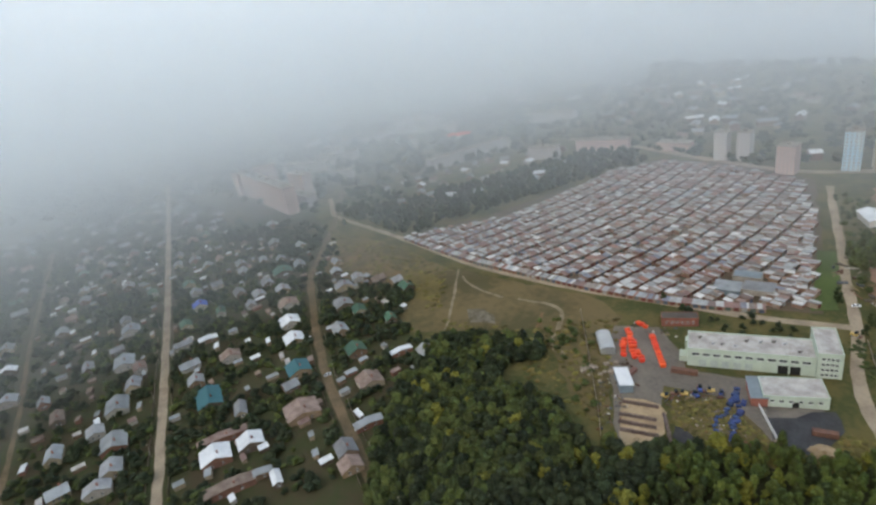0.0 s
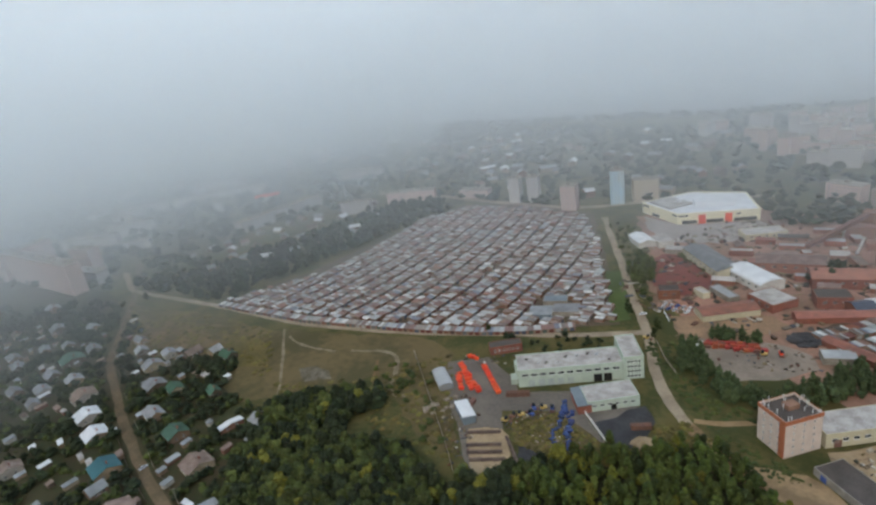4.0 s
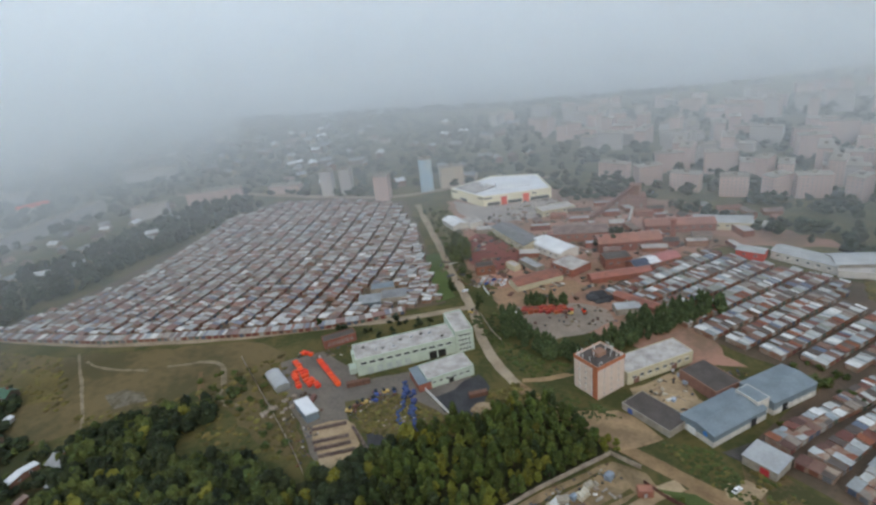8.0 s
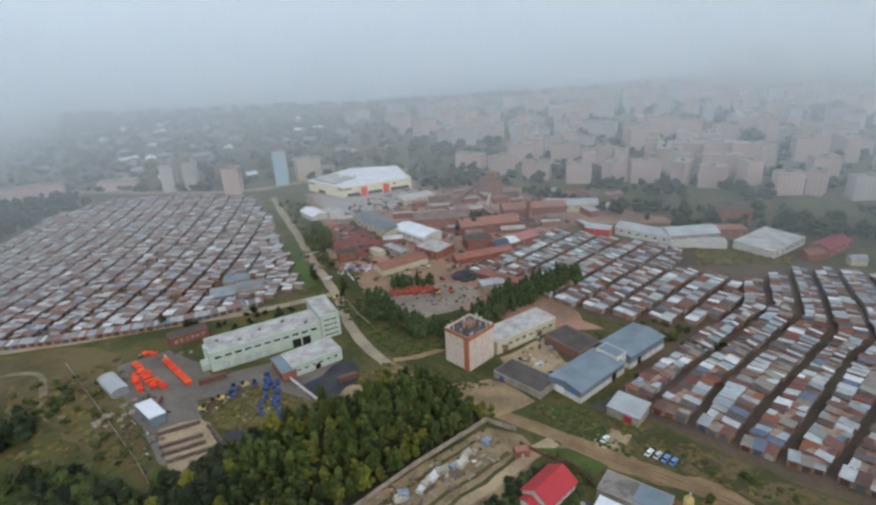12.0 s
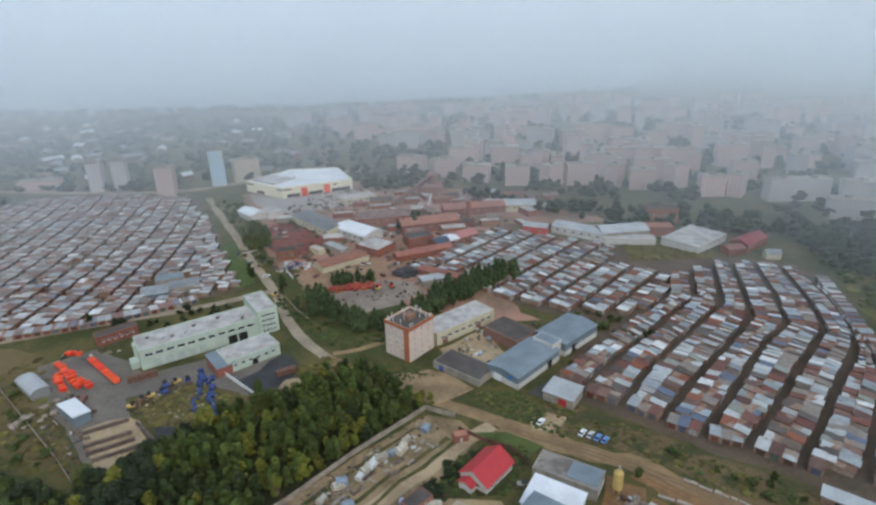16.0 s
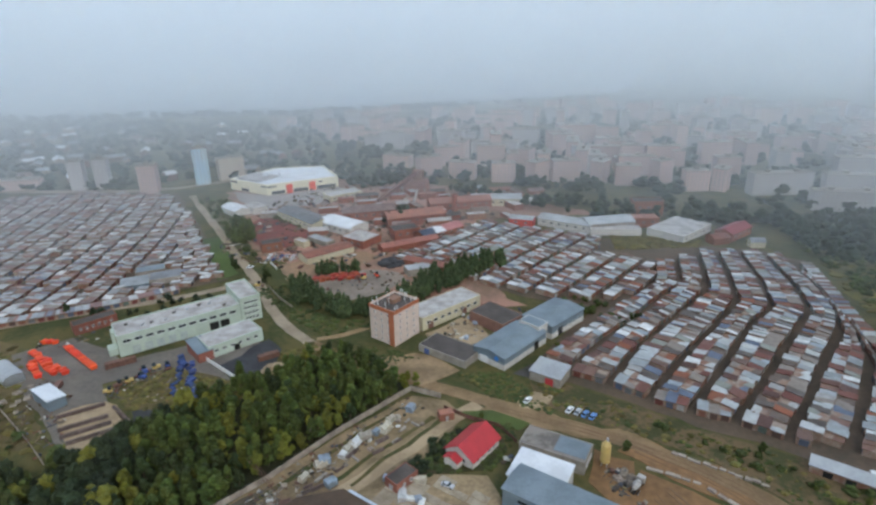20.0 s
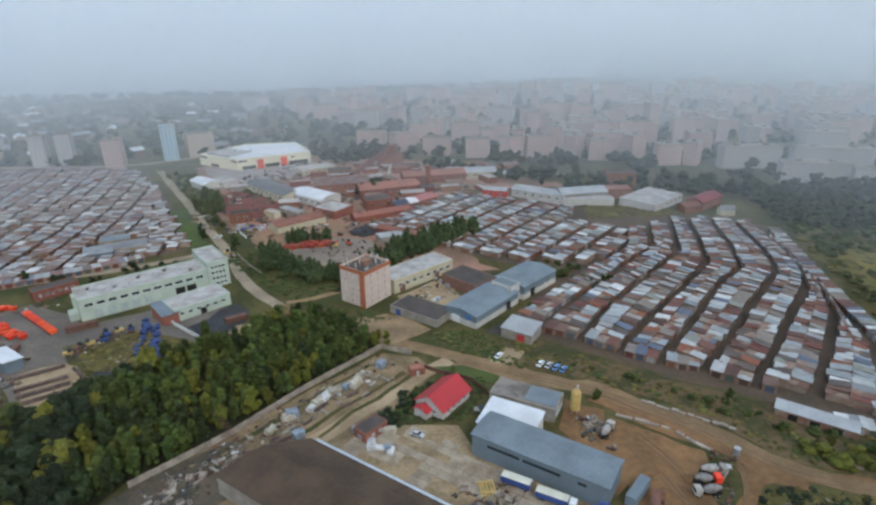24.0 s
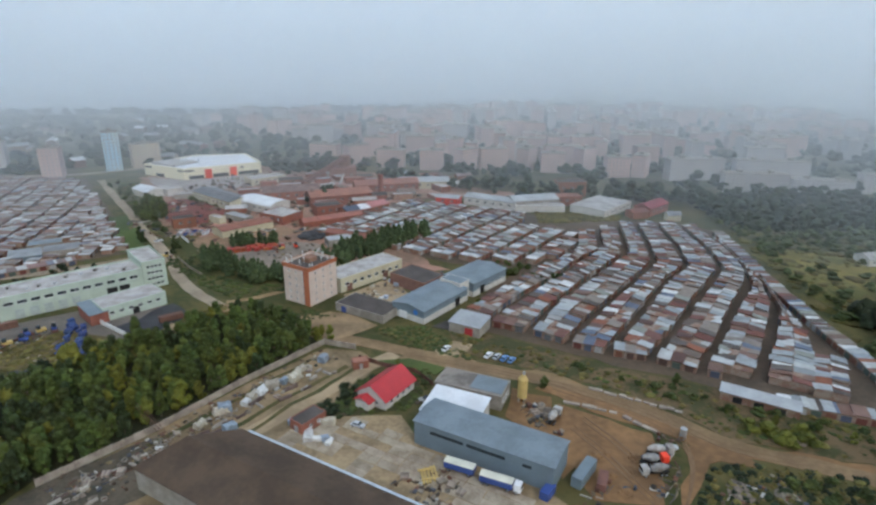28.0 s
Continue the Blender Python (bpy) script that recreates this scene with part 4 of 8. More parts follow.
# rows of the older garages north of them
NW = [(-81.2, 346.4), (-41.8, 328.6), (-22.1, 316.9), (1.4, 306.1), (26.6, 305.2), (41.1, 302.5), (55.5, 314.8), (70.6, 338.4), (74.2, 355.9), (43.4, 373.4), (45.2, 400.6), (10.5, 410.5), (-28.4, 426.9)]
for k in range(-6, 12):
    far = []
    base = Vector((-60 + k * 15.5 * math.sin(radians(58)), 400 - k * 15.5 * math.cos(radians(58))))
    dv = Vector((math.cos(radians(58)), math.sin(radians(58))))
    nv = Vector((dv.y, -dv.x))
    for j in range(-40, 40):
        for side in (-1, 1):
            c = base + dv * j * 4.1 + nv * side * 2.8
            if inside(c, NW) and RNG.random() > 0.04:
                far.append((c.x, c.y, 58 - 90 + (90 if side > 0 else -90), 4.1, 5.6, 2.5 + RNG.uniform(-0.2, 0.5), RNG.choice((-0.1, 0.2, 0.5))))
    if far:
        joined_rows("garage_row", far, GARROOF_S, "old row of brick garages with mixed sheet roofs")

# the front line of low garages, and the line along the wood
far = []
line = [(105.6, 180.4), (132.1, 172.6)]
for j in range(7):
    p = Vector(line[0]).lerp(Vector(line[1]), (j + 0.5) / 7)
    far.append((p.x, p.y, -16, 4.4, 5.5, 2.6 + 0.25 * (j % 2), 0.3))
# two short rows back to back in the corner by the wood
for j in range(7):
    for side in (-1, 1):
        p = Vector((124.2, 184.4)).lerp(Vector((137.8, 209.1)), (j + 0.5) / 7)
        p += Vector((25, -11.5)).normalized() * side * 2.4
        far.append((p.x, p.y, 65.3 + (0 if side > 0 else 180), 3.95, 4.7, 2.6 + RNG.uniform(-0.2, 0.5), RNG.choice((0.3, 0.5, -0.1))))
per = [(148.5, 184.8), (149.2, 205.6), (149.8, 238.5), (151.4, 270.2), (153.9, 299.9), (158.1, 337.4), (160.5, 362.6)]
for j in range(48):
    p, d = along(per, (j + 0.5) / 48)
    far.append((p.x, p.y, math.degrees(math.atan2(d.y, d.x)) + 180, 4.3, 6.0, 2.6 + RNG.uniform(-0.2, 0.4), RNG.choice((0.2, 0.4, -0.1))))
joined_rows("garage_row", far, GARROOF_S, "row of garages along the edge of the wood")

# ---- the large field of garages to the west ----
WEST = [(-453.3, 173.2), (-418.8, 181.1), (-356.6, 200.8), (-274.2, 237.2), (-235.7, 257.7), (-211.1, 275.6), (-176.9, 310.3), (-207.5, 350.7), (-241.8, 394.4), (-285.4, 446), (-312.4, 475.4), (-376.3, 474.8), (-444, 456.8), (-460.7, 399.4), (-434, 299.7), (-429.8, 252.5)]


def west_x(y):
    return -0.12 * (y - 230) - 0.00068 * (y - 230) * abs(y - 230)


for k in range(-26, 26):
    far = []
    for side in (-1, 1):
        y = 170.0
        while y < 480:
            w = RNG.choice((3.2, 3.6, 4.0, 4.0, 4.4, 5.2, 6.5))
            y += w
            x = -300 + k * 14.7 + west_x(y - w / 2)
            ang = math.degrees(math.atan2(1, west_x(y + 1) - west_x(y)))
            nv = Vector((math.sin(radians(ang)), -math.cos(radians(ang))))
            dep = RNG.uniform(4.7, 5.8)
            c = Vector((x, y - w / 2)) + nv * side * (dep / 2 + 0.05)
            blank = (c - Vector((-216, 303))).length < 17
            if inside(c, WEST) and not blank and RNG.random() > 0.04:
                far.append((c.x, c.y, ang - 90 + (90 if side > 0 else -90) + RNG.uniform(-2, 2), w * 0.95, dep, 2.5 + RNG.uniform(-0.4, 0.8), RNG.choice(TILTS)))
    if far:
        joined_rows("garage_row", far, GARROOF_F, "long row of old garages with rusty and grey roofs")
far = []
line = [(-450.3, 169.2), (-418.8, 177.1), (-356.6, 195.8), (-274, 232.2), (-235.4, 252.8), (-210.8, 270.8), (-190.5, 289.4)]
for j in range(70):
    p, d = along(line, (j + 0.5) / 70)
    far.append((p.x, p.y, math.degrees(math.atan2(d.y, d.x)), 4.2, 5.6, 2.5, 0.3))
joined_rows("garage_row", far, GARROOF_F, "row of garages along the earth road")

# two short rows along the road at the field's east side
far = []
for line, n in (([(-186.1, 308.5), (-202.3, 334), (-244.3, 392.6), (-270.6, 432.8)], 36), ([(-194.6, 307.2), (-210.1, 331.5), (-251.2, 387.8)], 22)):
    for j in range(n):
        p, d = along(line, (j + 0.5) / n)
        if RNG.random() > 0.12:
            far.append((p.x, p.y, math.degrees(math.atan2(d.y, d.x)), 4.0, 5.4, 2.6 + RNG.uniform(-0.2, 0.5), RNG.choice(TILTS)))
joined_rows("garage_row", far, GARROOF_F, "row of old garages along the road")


# ---- the office block and the halls beside it ----
pinkb = block("office_block", -60.4, 255.4, 17, 15, 16.4, 60.3, PINKWALL, TAR, "five-storey cream office block with orange brick trim", "office block", parapet=1.1,
              wins=[("s", 3, 5, 0.8, 1.1, 2.0, 3.1), ("w", 3, 5, 0.8, 1.2, 2.0, 3.1), ("n", 5, 5, 1.0, 1.3, 2.0, 3.1), ("e", 4, 5, 1.0, 1.3, 2.0, 3.1)])
bm = bmesh.new()
for sx, sy, px, py in ((17.5, 0.3, 0, -7.55), (17.5, 0.3, 0, 7.55), (0.3, 14.8, -8.6, 0), (0.3, 14.8, 8.6, 0)):
    box(bm, px, py, 15.8, sx, sy, 1.75)
box(bm, -8.62, -5.9, 0, 0.25, 2.9, 15.8)
part("trim", bm, ORANGEBRICK, pinkb, "orange brick band")
bm = bmesh.new()
box(bm, 1, 1, 16.5, 5, 4, 2.2)
part("roof_house", bm, BROWNBRICK, pinkb)
r = random.Random(3)
for i in range(20):
    bm = bmesh.new()
    ax, ay, ah = r.uniform(-7.8, 7.8), r.choice((-6.8, 6.8, r.uniform(-6.5, 6.5))), r.uniform(2.2, 3.8)
    if i % 3 == 0:
        ax, ay = r.choice((-7.8, 7.8)), r.uniform(-6.5, 6.5)
    tube(bm, ax, ay, 16.5, 16.5 + ah, 0.07, 6)
    box(bm, ax, ay + 0.15, 16.5 + ah - 1.6, 0.3, 0.15, 1.5)
    part("antenna", bm, FRAMEW, pinkb)
block("workshop", -41.2, 278.9, 38, 14, 6.6, 49.5, CREAMWALL, PALEROOF, "long cream workshop with a pale flat roof", wins=[("s", 8, 1, 2.4, 1.6, 3.6, 3)], doors=[("s", -14, 3.2, 3.4, BROWNBRICK), ("s", 8, 3.2, 3.4, BROWNBRICK)], parapet=0.3)
block("low_store", -32.8, 241.7, 25, 13, 3.2, -29.1, CONCRETE, TAR, "low concrete-walled store with a black felt roof", parapet=0.3, doors=[("s", -8, 2.6, 2.6, BLUEP)])
block("brick_store", -14.5, 272.5, 21, 15, 5.4, -36.9, BROWNBRICK, TAR, "brown brick store with a black felt roof", parapet=0.3, doors=[("w", -3, 3, 3.4, GREYWALL), ("w", 3, 3, 3.4, GREYWALL)])
block("sheet_hall", -6.8, 247.8, 31, 16.5, 5.6, 55.6, GREYWALL, BLUEROOF, "hall with blue-grey sheet roof above white walls", roof="gable", rise=1.4, doors=[("s", 8, 3.4, 3.8, BLACK)])
block("sheet_hall", 12.5, 274.8, 26, 17, 6.4, 52.8, GREYWALL, BLUEROOF, "taller blue-grey sheet metal hall", roof="gable", rise=1.2, doors=[("s", -6, 3.4, 3.8, BLACK)], wins=[("s", 5, 1, 2.2, 1.4, 2.4, 3)])
for ob, L, W in ((bpy.data.objects["sheet_hall"], 31, 16.5), (bpy.data.objects["sheet_hall.001"], 26, 17)):
    for nm, sx, sy, px, py in (("plinth", L + 0.2, 0.2, 0, -W / 2), ("plinth", 0.2, W + 0.2, -L / 2, 0), ("plinth", L + 0.2, 0.2, 0, W / 2)):
        bm = bmesh.new()
        box(bm, px, py, 0, sx, sy, 2.6)
        part(nm, bm, WHITEWALL, ob, "whitewashed lower wall")
hs = bpy.data.objects["sheet_hall"]
bm = bmesh.new()
bmesh.ops.create_cone(bm, segments=20, radius1=1.1, radius2=1.1, depth=0.12, cap_ends=True, matrix=pose(-15.65, -4.2, 4.2, 0, 90, 0))
part("sign", bm, mat("bright_blue_sign", (0.04, 0.2, 0.55), 0.5), hs, "round bright blue sign")
bm = bmesh.new()
box(bm, -15.62, 2.5, 0.1, 0.14, 4.2, 3.2)
part("door", bm, FRAMEW, hs, "wide white door")
block("hall_link", 3.1, 261.3, 7, 11, 7.8, 54.1, WHITEWALL, BLUEROOF, "white link building between two halls", parapet=0.2)

# ---- the pale mint factory ----
u = Vector((math.cos(radians(44)), math.sin(radians(44))))
v = Vector((-u.y, u.x))
A = Vector((-177, 220.9))
c = A + u * 27 + v * 8
GATEM = mat("grey_mint_gate", (0.40, 0.45, 0.42), 0.7, (0.3, 0.34, 0.32), 0.5, 3, 0.8)
fac = block("factory", c.x, c.y, 54, 16, 9.6, 44, MINT, PALEROOF, "pale mint factory hall with a stained flat roof", "factory", parapet=0.7,
            wins=[("s", 11, 1, 3.3, 1.5, 7.0, 3)], doors=[("s", x, 3.2, 4.0, GATEM) for x in (-20, -15, -10, -5, 0)] + [("s", 14, 4.2, 4.4, BLACK), ("s", 19, 4.2, 4.4, BLACK)])
r = random.Random(19)
for i in range(9):
    bm = bmesh.new()
    vx, vy = -22 + 5.3 * i + r.uniform(-1, 1), r.uniform(-5, 5)
    box(bm, vx, vy, 9.7, r.uniform(0.6, 1.3), r.uniform(0.6, 1.3), r.uniform(0.6, 1.3), bevel=0.03)
    tube(bm, vx + 0.9, vy, 9.7, 11.2, 0.12, 6)
    part("roof_vent", bm, STEEL if i % 2 else TAR, fac)
bm = bmesh.new()
box(bm, -27.6, 3, 0, 1.3, 4.5, 8.6)
box(bm, -29, -2, 0, 3.6, 6, 3.2)
part("stair_annex", bm, MINT, fac)
c = A + u * 59.1 + v * 11
block("factory_tower", c.x, c.y, 10, 23, 12.4, 44, MINT, PALEROOF, "four-storey mint end block of the factory", "factory", parapet=0.8,
      wins=[("s", 4, 4, 1.4, 1.4, 1.8, 2.8), ("e", 6, 4, 1.4, 1.4, 1.8, 2.8)])
block("factory_annex", -133.7, 238.1, 25, 14, 5.6, 50, MINT, PALEROOF, "low mint annex with a worn pale roof", parapet=0.4,
      wins=[("s", 6, 1, 1.8, 1.3, 3.2, 3)], doors=[("s", 0, 2.6, 3.0, BLACK)])
block("annex_lean_to", -142.4, 227.2, 6.6, 14, 4.6, 50, BRICK, BLUEROOF, "brick lean-to with a grey sheet roof", roof="shed", rise=1.0)
block("brick_boiler_house", -208.5, 245.8, 19, 7, 4.8, 51.2, BRICK, TAR, "low red brick boiler house", parapet=0.3, wins=[("s", 6, 1, 1.2, 1.2, 2.6, 3)])
block("tin_shed", -214.5, 200.4, 17, 7.2, 2.6, 152, STEEL, GREYROOF, "round-backed tin storage shed", "shed", roof="arch", rise=1.9)
block("sheet_shed", -182.3, 186.5, 14, 6.2, 4.2, 152.6, GREYWALL, WHITEROOF, "blue shed with a white sheet roof", "shed", roof="shed", rise=0.8)

# ---- the near yard ----
block("hangar", -27.4, 123.5, 70, 24, 6.6, -27, CONCRETE, BROWNROOF, "large hangar with a brown felt roof", "hangar", roof="gable", rise=3.4, wins=[("w", 3, 1, 3.0, 1.0, 4.6, 3)])
block("metal_hall", 14.4, 152.1, 40, 12, 7.6, -26.1, GREYWALL, BLUEROOF, "blue-grey metal hall with a long strip window", "hall", roof="gable", rise=0.9)
block("white_roof_shed", 5, 166.3, 17, 12, 5.4, -21.6, WHITEWALL, WHITEROOF, "shed with a white sheet roof behind the metal hall", "shed", roof="shed", rise=1.4)
PATCHROOF = mat("patched_brown_roof", (0.24, 0.21, 0.18), 0.9, (0.13, 0.11, 0.095), 0.1, 0.7, 0.9, contrast=(0.42, 0.58))
shop = block("concrete_shop", 10.2, 180.9, 22, 10, 4.8, -20.3, CONCRETE, PATCHROOF, "old concrete workshop with a patched grey roof", parapet=0.3, wins=[("e", 3, 1, 1.4, 1.2, 2.4, 3)])
bm = bmesh.new()
box(bm, 5.4, 0.6, 4.93, 10.4, 8.2, 0.14, bevel=0.03)
part("newer_roof_sheet", bm, BLUEROOF, shop, "blue-grey sheets over one half of the roof")
block("red_roof_house", -17.2, 179.6, 15, 11, 3.6, 59.6, WHITEWALL, REDROOF, "white house with a bright red metal roof", "house", roof="gable", rise=3.6, over=0.7,
      wins=[("s", 4, 1, 1.3, 1.4, 1.9, 3), ("w", 2, 1, 1.3, 1.4, 1.9, 3)])
block("brick_shed", -37.9, 162.2, 9, 5.5, 3.3, 55.3, BRICK, TAR, "small red brick shed with a flat roof", "shed", parapet=0.25, doors=[("w", 0, 1.6, 2.2, STEEL)], wins=[("s", 2, 1, 1.0, 1.0, 1.9, 3)])

# ---- the brickworks and the buildings round it ----
WORKS = [
    ("long_shed", -165.8, 416.8, 50, 17, 6, -37.9, CREAMWALL, SLATE, "long shed with a grey sheet roof", "gable", 2),
    ("white_store", -130.7, 402.4, 33, 17, 5.5, -30.8, WHITEWALL, WHITEROOF, "store with a white curved roof", "arch", 2.5),
    ("pale_store", -110.8, 377.3, 20, 18, 5, -26.9, BRICK, PALEROOF, "brick store with a pale roof", "flat", 0),
    ("brick_house", -165.9, 357.2, 13, 10, 6, 34.3, BRICK, TAR, "square red brick house with a flat roof", "flat", 0),
    ("cream_hut", -149, 367.8, 10, 5, 3.8, -30.4, CREAMWALL, PALEROOF, "small cream gatehouse with arches", "flat", 0),
    ("pink_roof_shed", -126.4, 351.5, 33, 13, 4, 47.6, CREAMWALL, RUSTR, "long shed with a faded pink roof", "gable", 1.6),
    ("white_house", -229.8, 435.6, 22, 13, 4.5, -36.5, WHITEWALL, WHITEROOF, "white house with a pale roof", "gable", 2.0),
    ("white_store_house", -215, 440, 16, 12, 5, -36.4, WHITEWALL, PALEROOF, "white store with a flat pale roof", "flat", 0),
    ("grey_low_shed", -137.9, 374.2, 20, 7, 3.2, -32.2, CONCRETE, GREYROOF, "long low grey shed of the works", "flat", 0),
    ("long_brick_shed", -54.6, 338, 39, 7, 3.4, -20.9, BRICK, RUSTR, "long low brick shed before the old garages", "gable", 1.4),
    ("brick_works_house", -84.3, 392.4, 18, 13, 7, 30.4, BRICK, TAR, "red brick works building", "flat", 0),
    ("dark_roof_shed", -69, 389.2, 11, 12, 4.6, 45.6, BRICK, mat("dark_blue_sheet_roof", (0.06, 0.075, 0.11), 0.5, (0.04, 0.05, 0.07), 0.3, 2, 0.7), "brick shed with a dark blue roof", "gable", 2.2),
    ("white_roof_shed", -62.3, 396, 8, 12, 4.8, 45.6, BRICK, WHITEROOF, "brick shed with a white sheet roof", "gable", 1.6),
    ("faded_roof_shed", -54.2, 404.2, 15, 12, 5, 45.6, BRICK, mat("faded_pink_roof", (0.42, 0.17, 0.16), 0.7, (0.3, 0.12, 0.11), 0.3, 2, 0.7), "brick shed with a faded pink roof", "gable", 2),
    ("kiln_hall", -83.7, 426, 44, 18, 7, 26.5, BRICK, RUSTR, "brick kiln hall with a rusty roof", "gable", 3),
    ("kiln_hall", -120.9, 434.2, 40, 18, 7, 21.5, BRICK, OLDROOF, "brick kiln hall with a weathered grey-brown roof", "gable", 3),
    ("drying_shed", -55.1, 468.8, 50, 16, 6, 19.8, BRICK, RUSTR, "long brick drying shed", "gable", 2.5),
    ("drying_shed", -25.9, 479.9, 40, 16, 6, 7, CREAMWALL, GREYROOF, "long drying shed with a grey roof", "gable", 2.5),
    ("grey_shed", -63.4, 330.7, 15, 9, 3.6, 29, CONCRETE, GREYROOF, "grey shed beside the slag heap", "flat", 0),
    ("red_hall", -4.1, 426.6, 17, 10, 5.6, -12.7, mat("red_sheet_wall", (0.55, 0.06, 0.04), 0.6), GREYROOF, "bright red sheet metal hall", "gable", 1.2),
    ("long_white_hall", 27.5, 425.1, 39, 14, 5.5, -25.6, WHITEWALL, GREYROOF, "white hall with a grey gabled roof", "gable", 2),
    ("grey_hall", 54.8, 424.4, 34, 17, 6.5, 18.3, CONCRETE, GREYROOF, "grey hall with a pale sheet roof", "gable", 2.4),
    ("low_white_store", 59, 413.3, 34, 9, 4, 4.4, WHITEWALL, PALEROOF, "low white store before the grey hall", "flat", 0),
    ("brick_annex", 79.9, 433.5, 22, 11, 6.5, 7.3, BRICK, RUSTR, "brick building beside the white works", "flat", 0),
    ("orange_shed", 122.6, 401.3, 12, 9, 4.5, 21.6, BRICK, RUSTR, "orange brick shed behind the garages", "gable", 1.5),
    ("white_works", 102.3, 418, 38, 26, 5, 49.4, WHITEWALL, PALEROOF, "low white works building", "flat", 0),
    ("dark_red_hall", 136.3, 415.7, 26, 12, 5.5, 46.2, BRICK, mat("dark_red_roof", (0.26, 0.035, 0.04), 0.5), "hall with a dark red roof", "gable", 2.5),
    ("brick_mill", 88.1, 462.1, 22, 12, 11, 6, BRICK, TAR, "tall red brick mill building", "flat", 0),
    ("yellow_house", 144.4, 395.8, 9, 6, 4, 6.7, CREAMWALL, SLATE, "small yellow house with slates", "gable", 2),
    ("pale_mall_store", -157.5, 486.5, 30, 15, 5, 43, CREAMWALL, PALEROOF, "cream store with a pale roof behind the brickworks", "flat", 0),
    ("long_red_shed", -77.5, 373.8, 40, 9, 3.6, 35.5, BRICK, RUSTR, "long low brick shed with a rusty roof", "gable", 1.6),
    ("garage_club", -208.1, 304.8, 17, 13, 2.9, 32, CONCRETE, SLATE, "garage club building with a grey roof", "flat", 0),
    ("garage_shop", -218.7, 292, 14, 10, 3.2, 33.3, GREYWALL, VGREY, "workshop with a pale grey roof among the garages", "shed", 1.2),
    ("garage_shop", -222.6, 312.6, 16, 10, 2.9, 32, CONCRETE, BLUEROOF, "workshop with a grey-blue roof among the garages", "flat", 0),
]
for nm, x, y, L, W, H, rz, wm, rm, lab, rf, rs in WORKS:
    block(nm, x, y, L, W, H, rz, wm, rm, lab, roof=rf, rise=rs or 2, parapet=0.4, wins=[("s", max(2, int(L / 6)), 1, 2.0, 1.4, H * 0.6, 3)] if H > 4.5 else ())
MALLWAY = [(-262, 498), (-228, 487), (-173, 523), (-150, 500), (-177.5, 459.3), (-209.5, 447.3), (-245, 470)]
RED_FIELD = [(-212.3, 412.1), (-182.4, 416.5), (-160.4, 403.4), (-146.6, 377.3), (-163.4, 364.5), (-187.8, 370.7)]
SHEDS = []
r = random.Random(11)
for i in range(230):
    x, y = r.uniform(-205, 10), r.uniform(325, 520)
    if inside((x, y), NW) or inside((x, y), RED_FIELD) or inside((x, y), MALLWAY) or x < -148 - (y - 330) * 0.84 or inside((x, y), [(-148.8, 295), (-205.3, 359.4), (-304.7, 458.9), (-387, 562.7), (-392.8, 527.7), (-158.8, 286.3)]) or y < 348 + max(0, (x + 110)) * 0.95 or any((Vector((x, y)) - Vector(w[1:3])).length < 15 for w in WORKS):
        continue
    if any((Vector((x, y)) - Vector(w)).length < 12 for w in SHEDS):
        continue
    SHEDS.append((x, y))
    block("works_shed", x, y, r.uniform(7, 19), r.uniform(5, 9), r.uniform(2.6, 4.6), r.choice((18.8, 124.7, 20)), r.choice((BRICK, BRICK, BROWNBRICK, BRICK, CONCRETE)), r.choice((RUSTR, OLDROOF, OLDROOF, GREYROOF, TAR, PALEROOF)), "brick shed of the brickworks", "shed", roof=r.choice(("gable", "flat")), rise=1.5, parapet=0.3)
bm = bmesh.new()
tube(bm, -55, 440, 0, 17, 2.2, 12, 1.8)
tube(bm, -55, 440, 17, 18, 2.3, 12)
tagged(part("chimney_stack", bm, BRICK), "short round red brick chimney stack", "chimney")
conv = tagged(empty_at("conveyor", -122, 470), "inclined conveyor gallery up to a brick tower", "conveyor")
bm = bmesh.new()
a, b = Vector((-122, 470, 3)), Vector((-99, 520, 15))
m = look(a.lerp(b, 0.5), b)
got = bmesh.ops.create_cube(bm, size=1, matrix=Matrix.Translation((122, -470, 0)) @ m @ Matrix.Diagonal((3, 3, (b - a).length, 1)))
part("gallery", bm, RUST, conv)
bm = bmesh.new()
box(bm, 24, 53, 0, 9, 9, 17)
part("tower", bm, BROWNBRICK, conv)
bm = bmesh.new()
prism(bm, [(14, 34), (36, 42), (31, 60), (12, 54)], 0, 8.5)
part("base_building", bm, BROWNBRICK, conv)
bm = bmesh.new()
a2, b2 = Vector((29, 4, 1.2)), Vector((28, 24, 6))
bmesh.ops.create_cone(bm, cap_ends=True, segments=12, radius1=1.2, radius2=1.0, depth=(b2 - a2).length, matrix=look(a2.lerp(b2, 0.5), b2))
part("chute", bm, PALEROOF, conv, "pale inclined pipe chute")
for t in (0.3, 0.6):
    bm = bmesh.new()
    p = a.lerp(b, t)
    box(bm, p.x + 122, p.y - 470, 0, 1, 1, p.z - 1.2)
    part("post", bm, CONCRETE, conv)

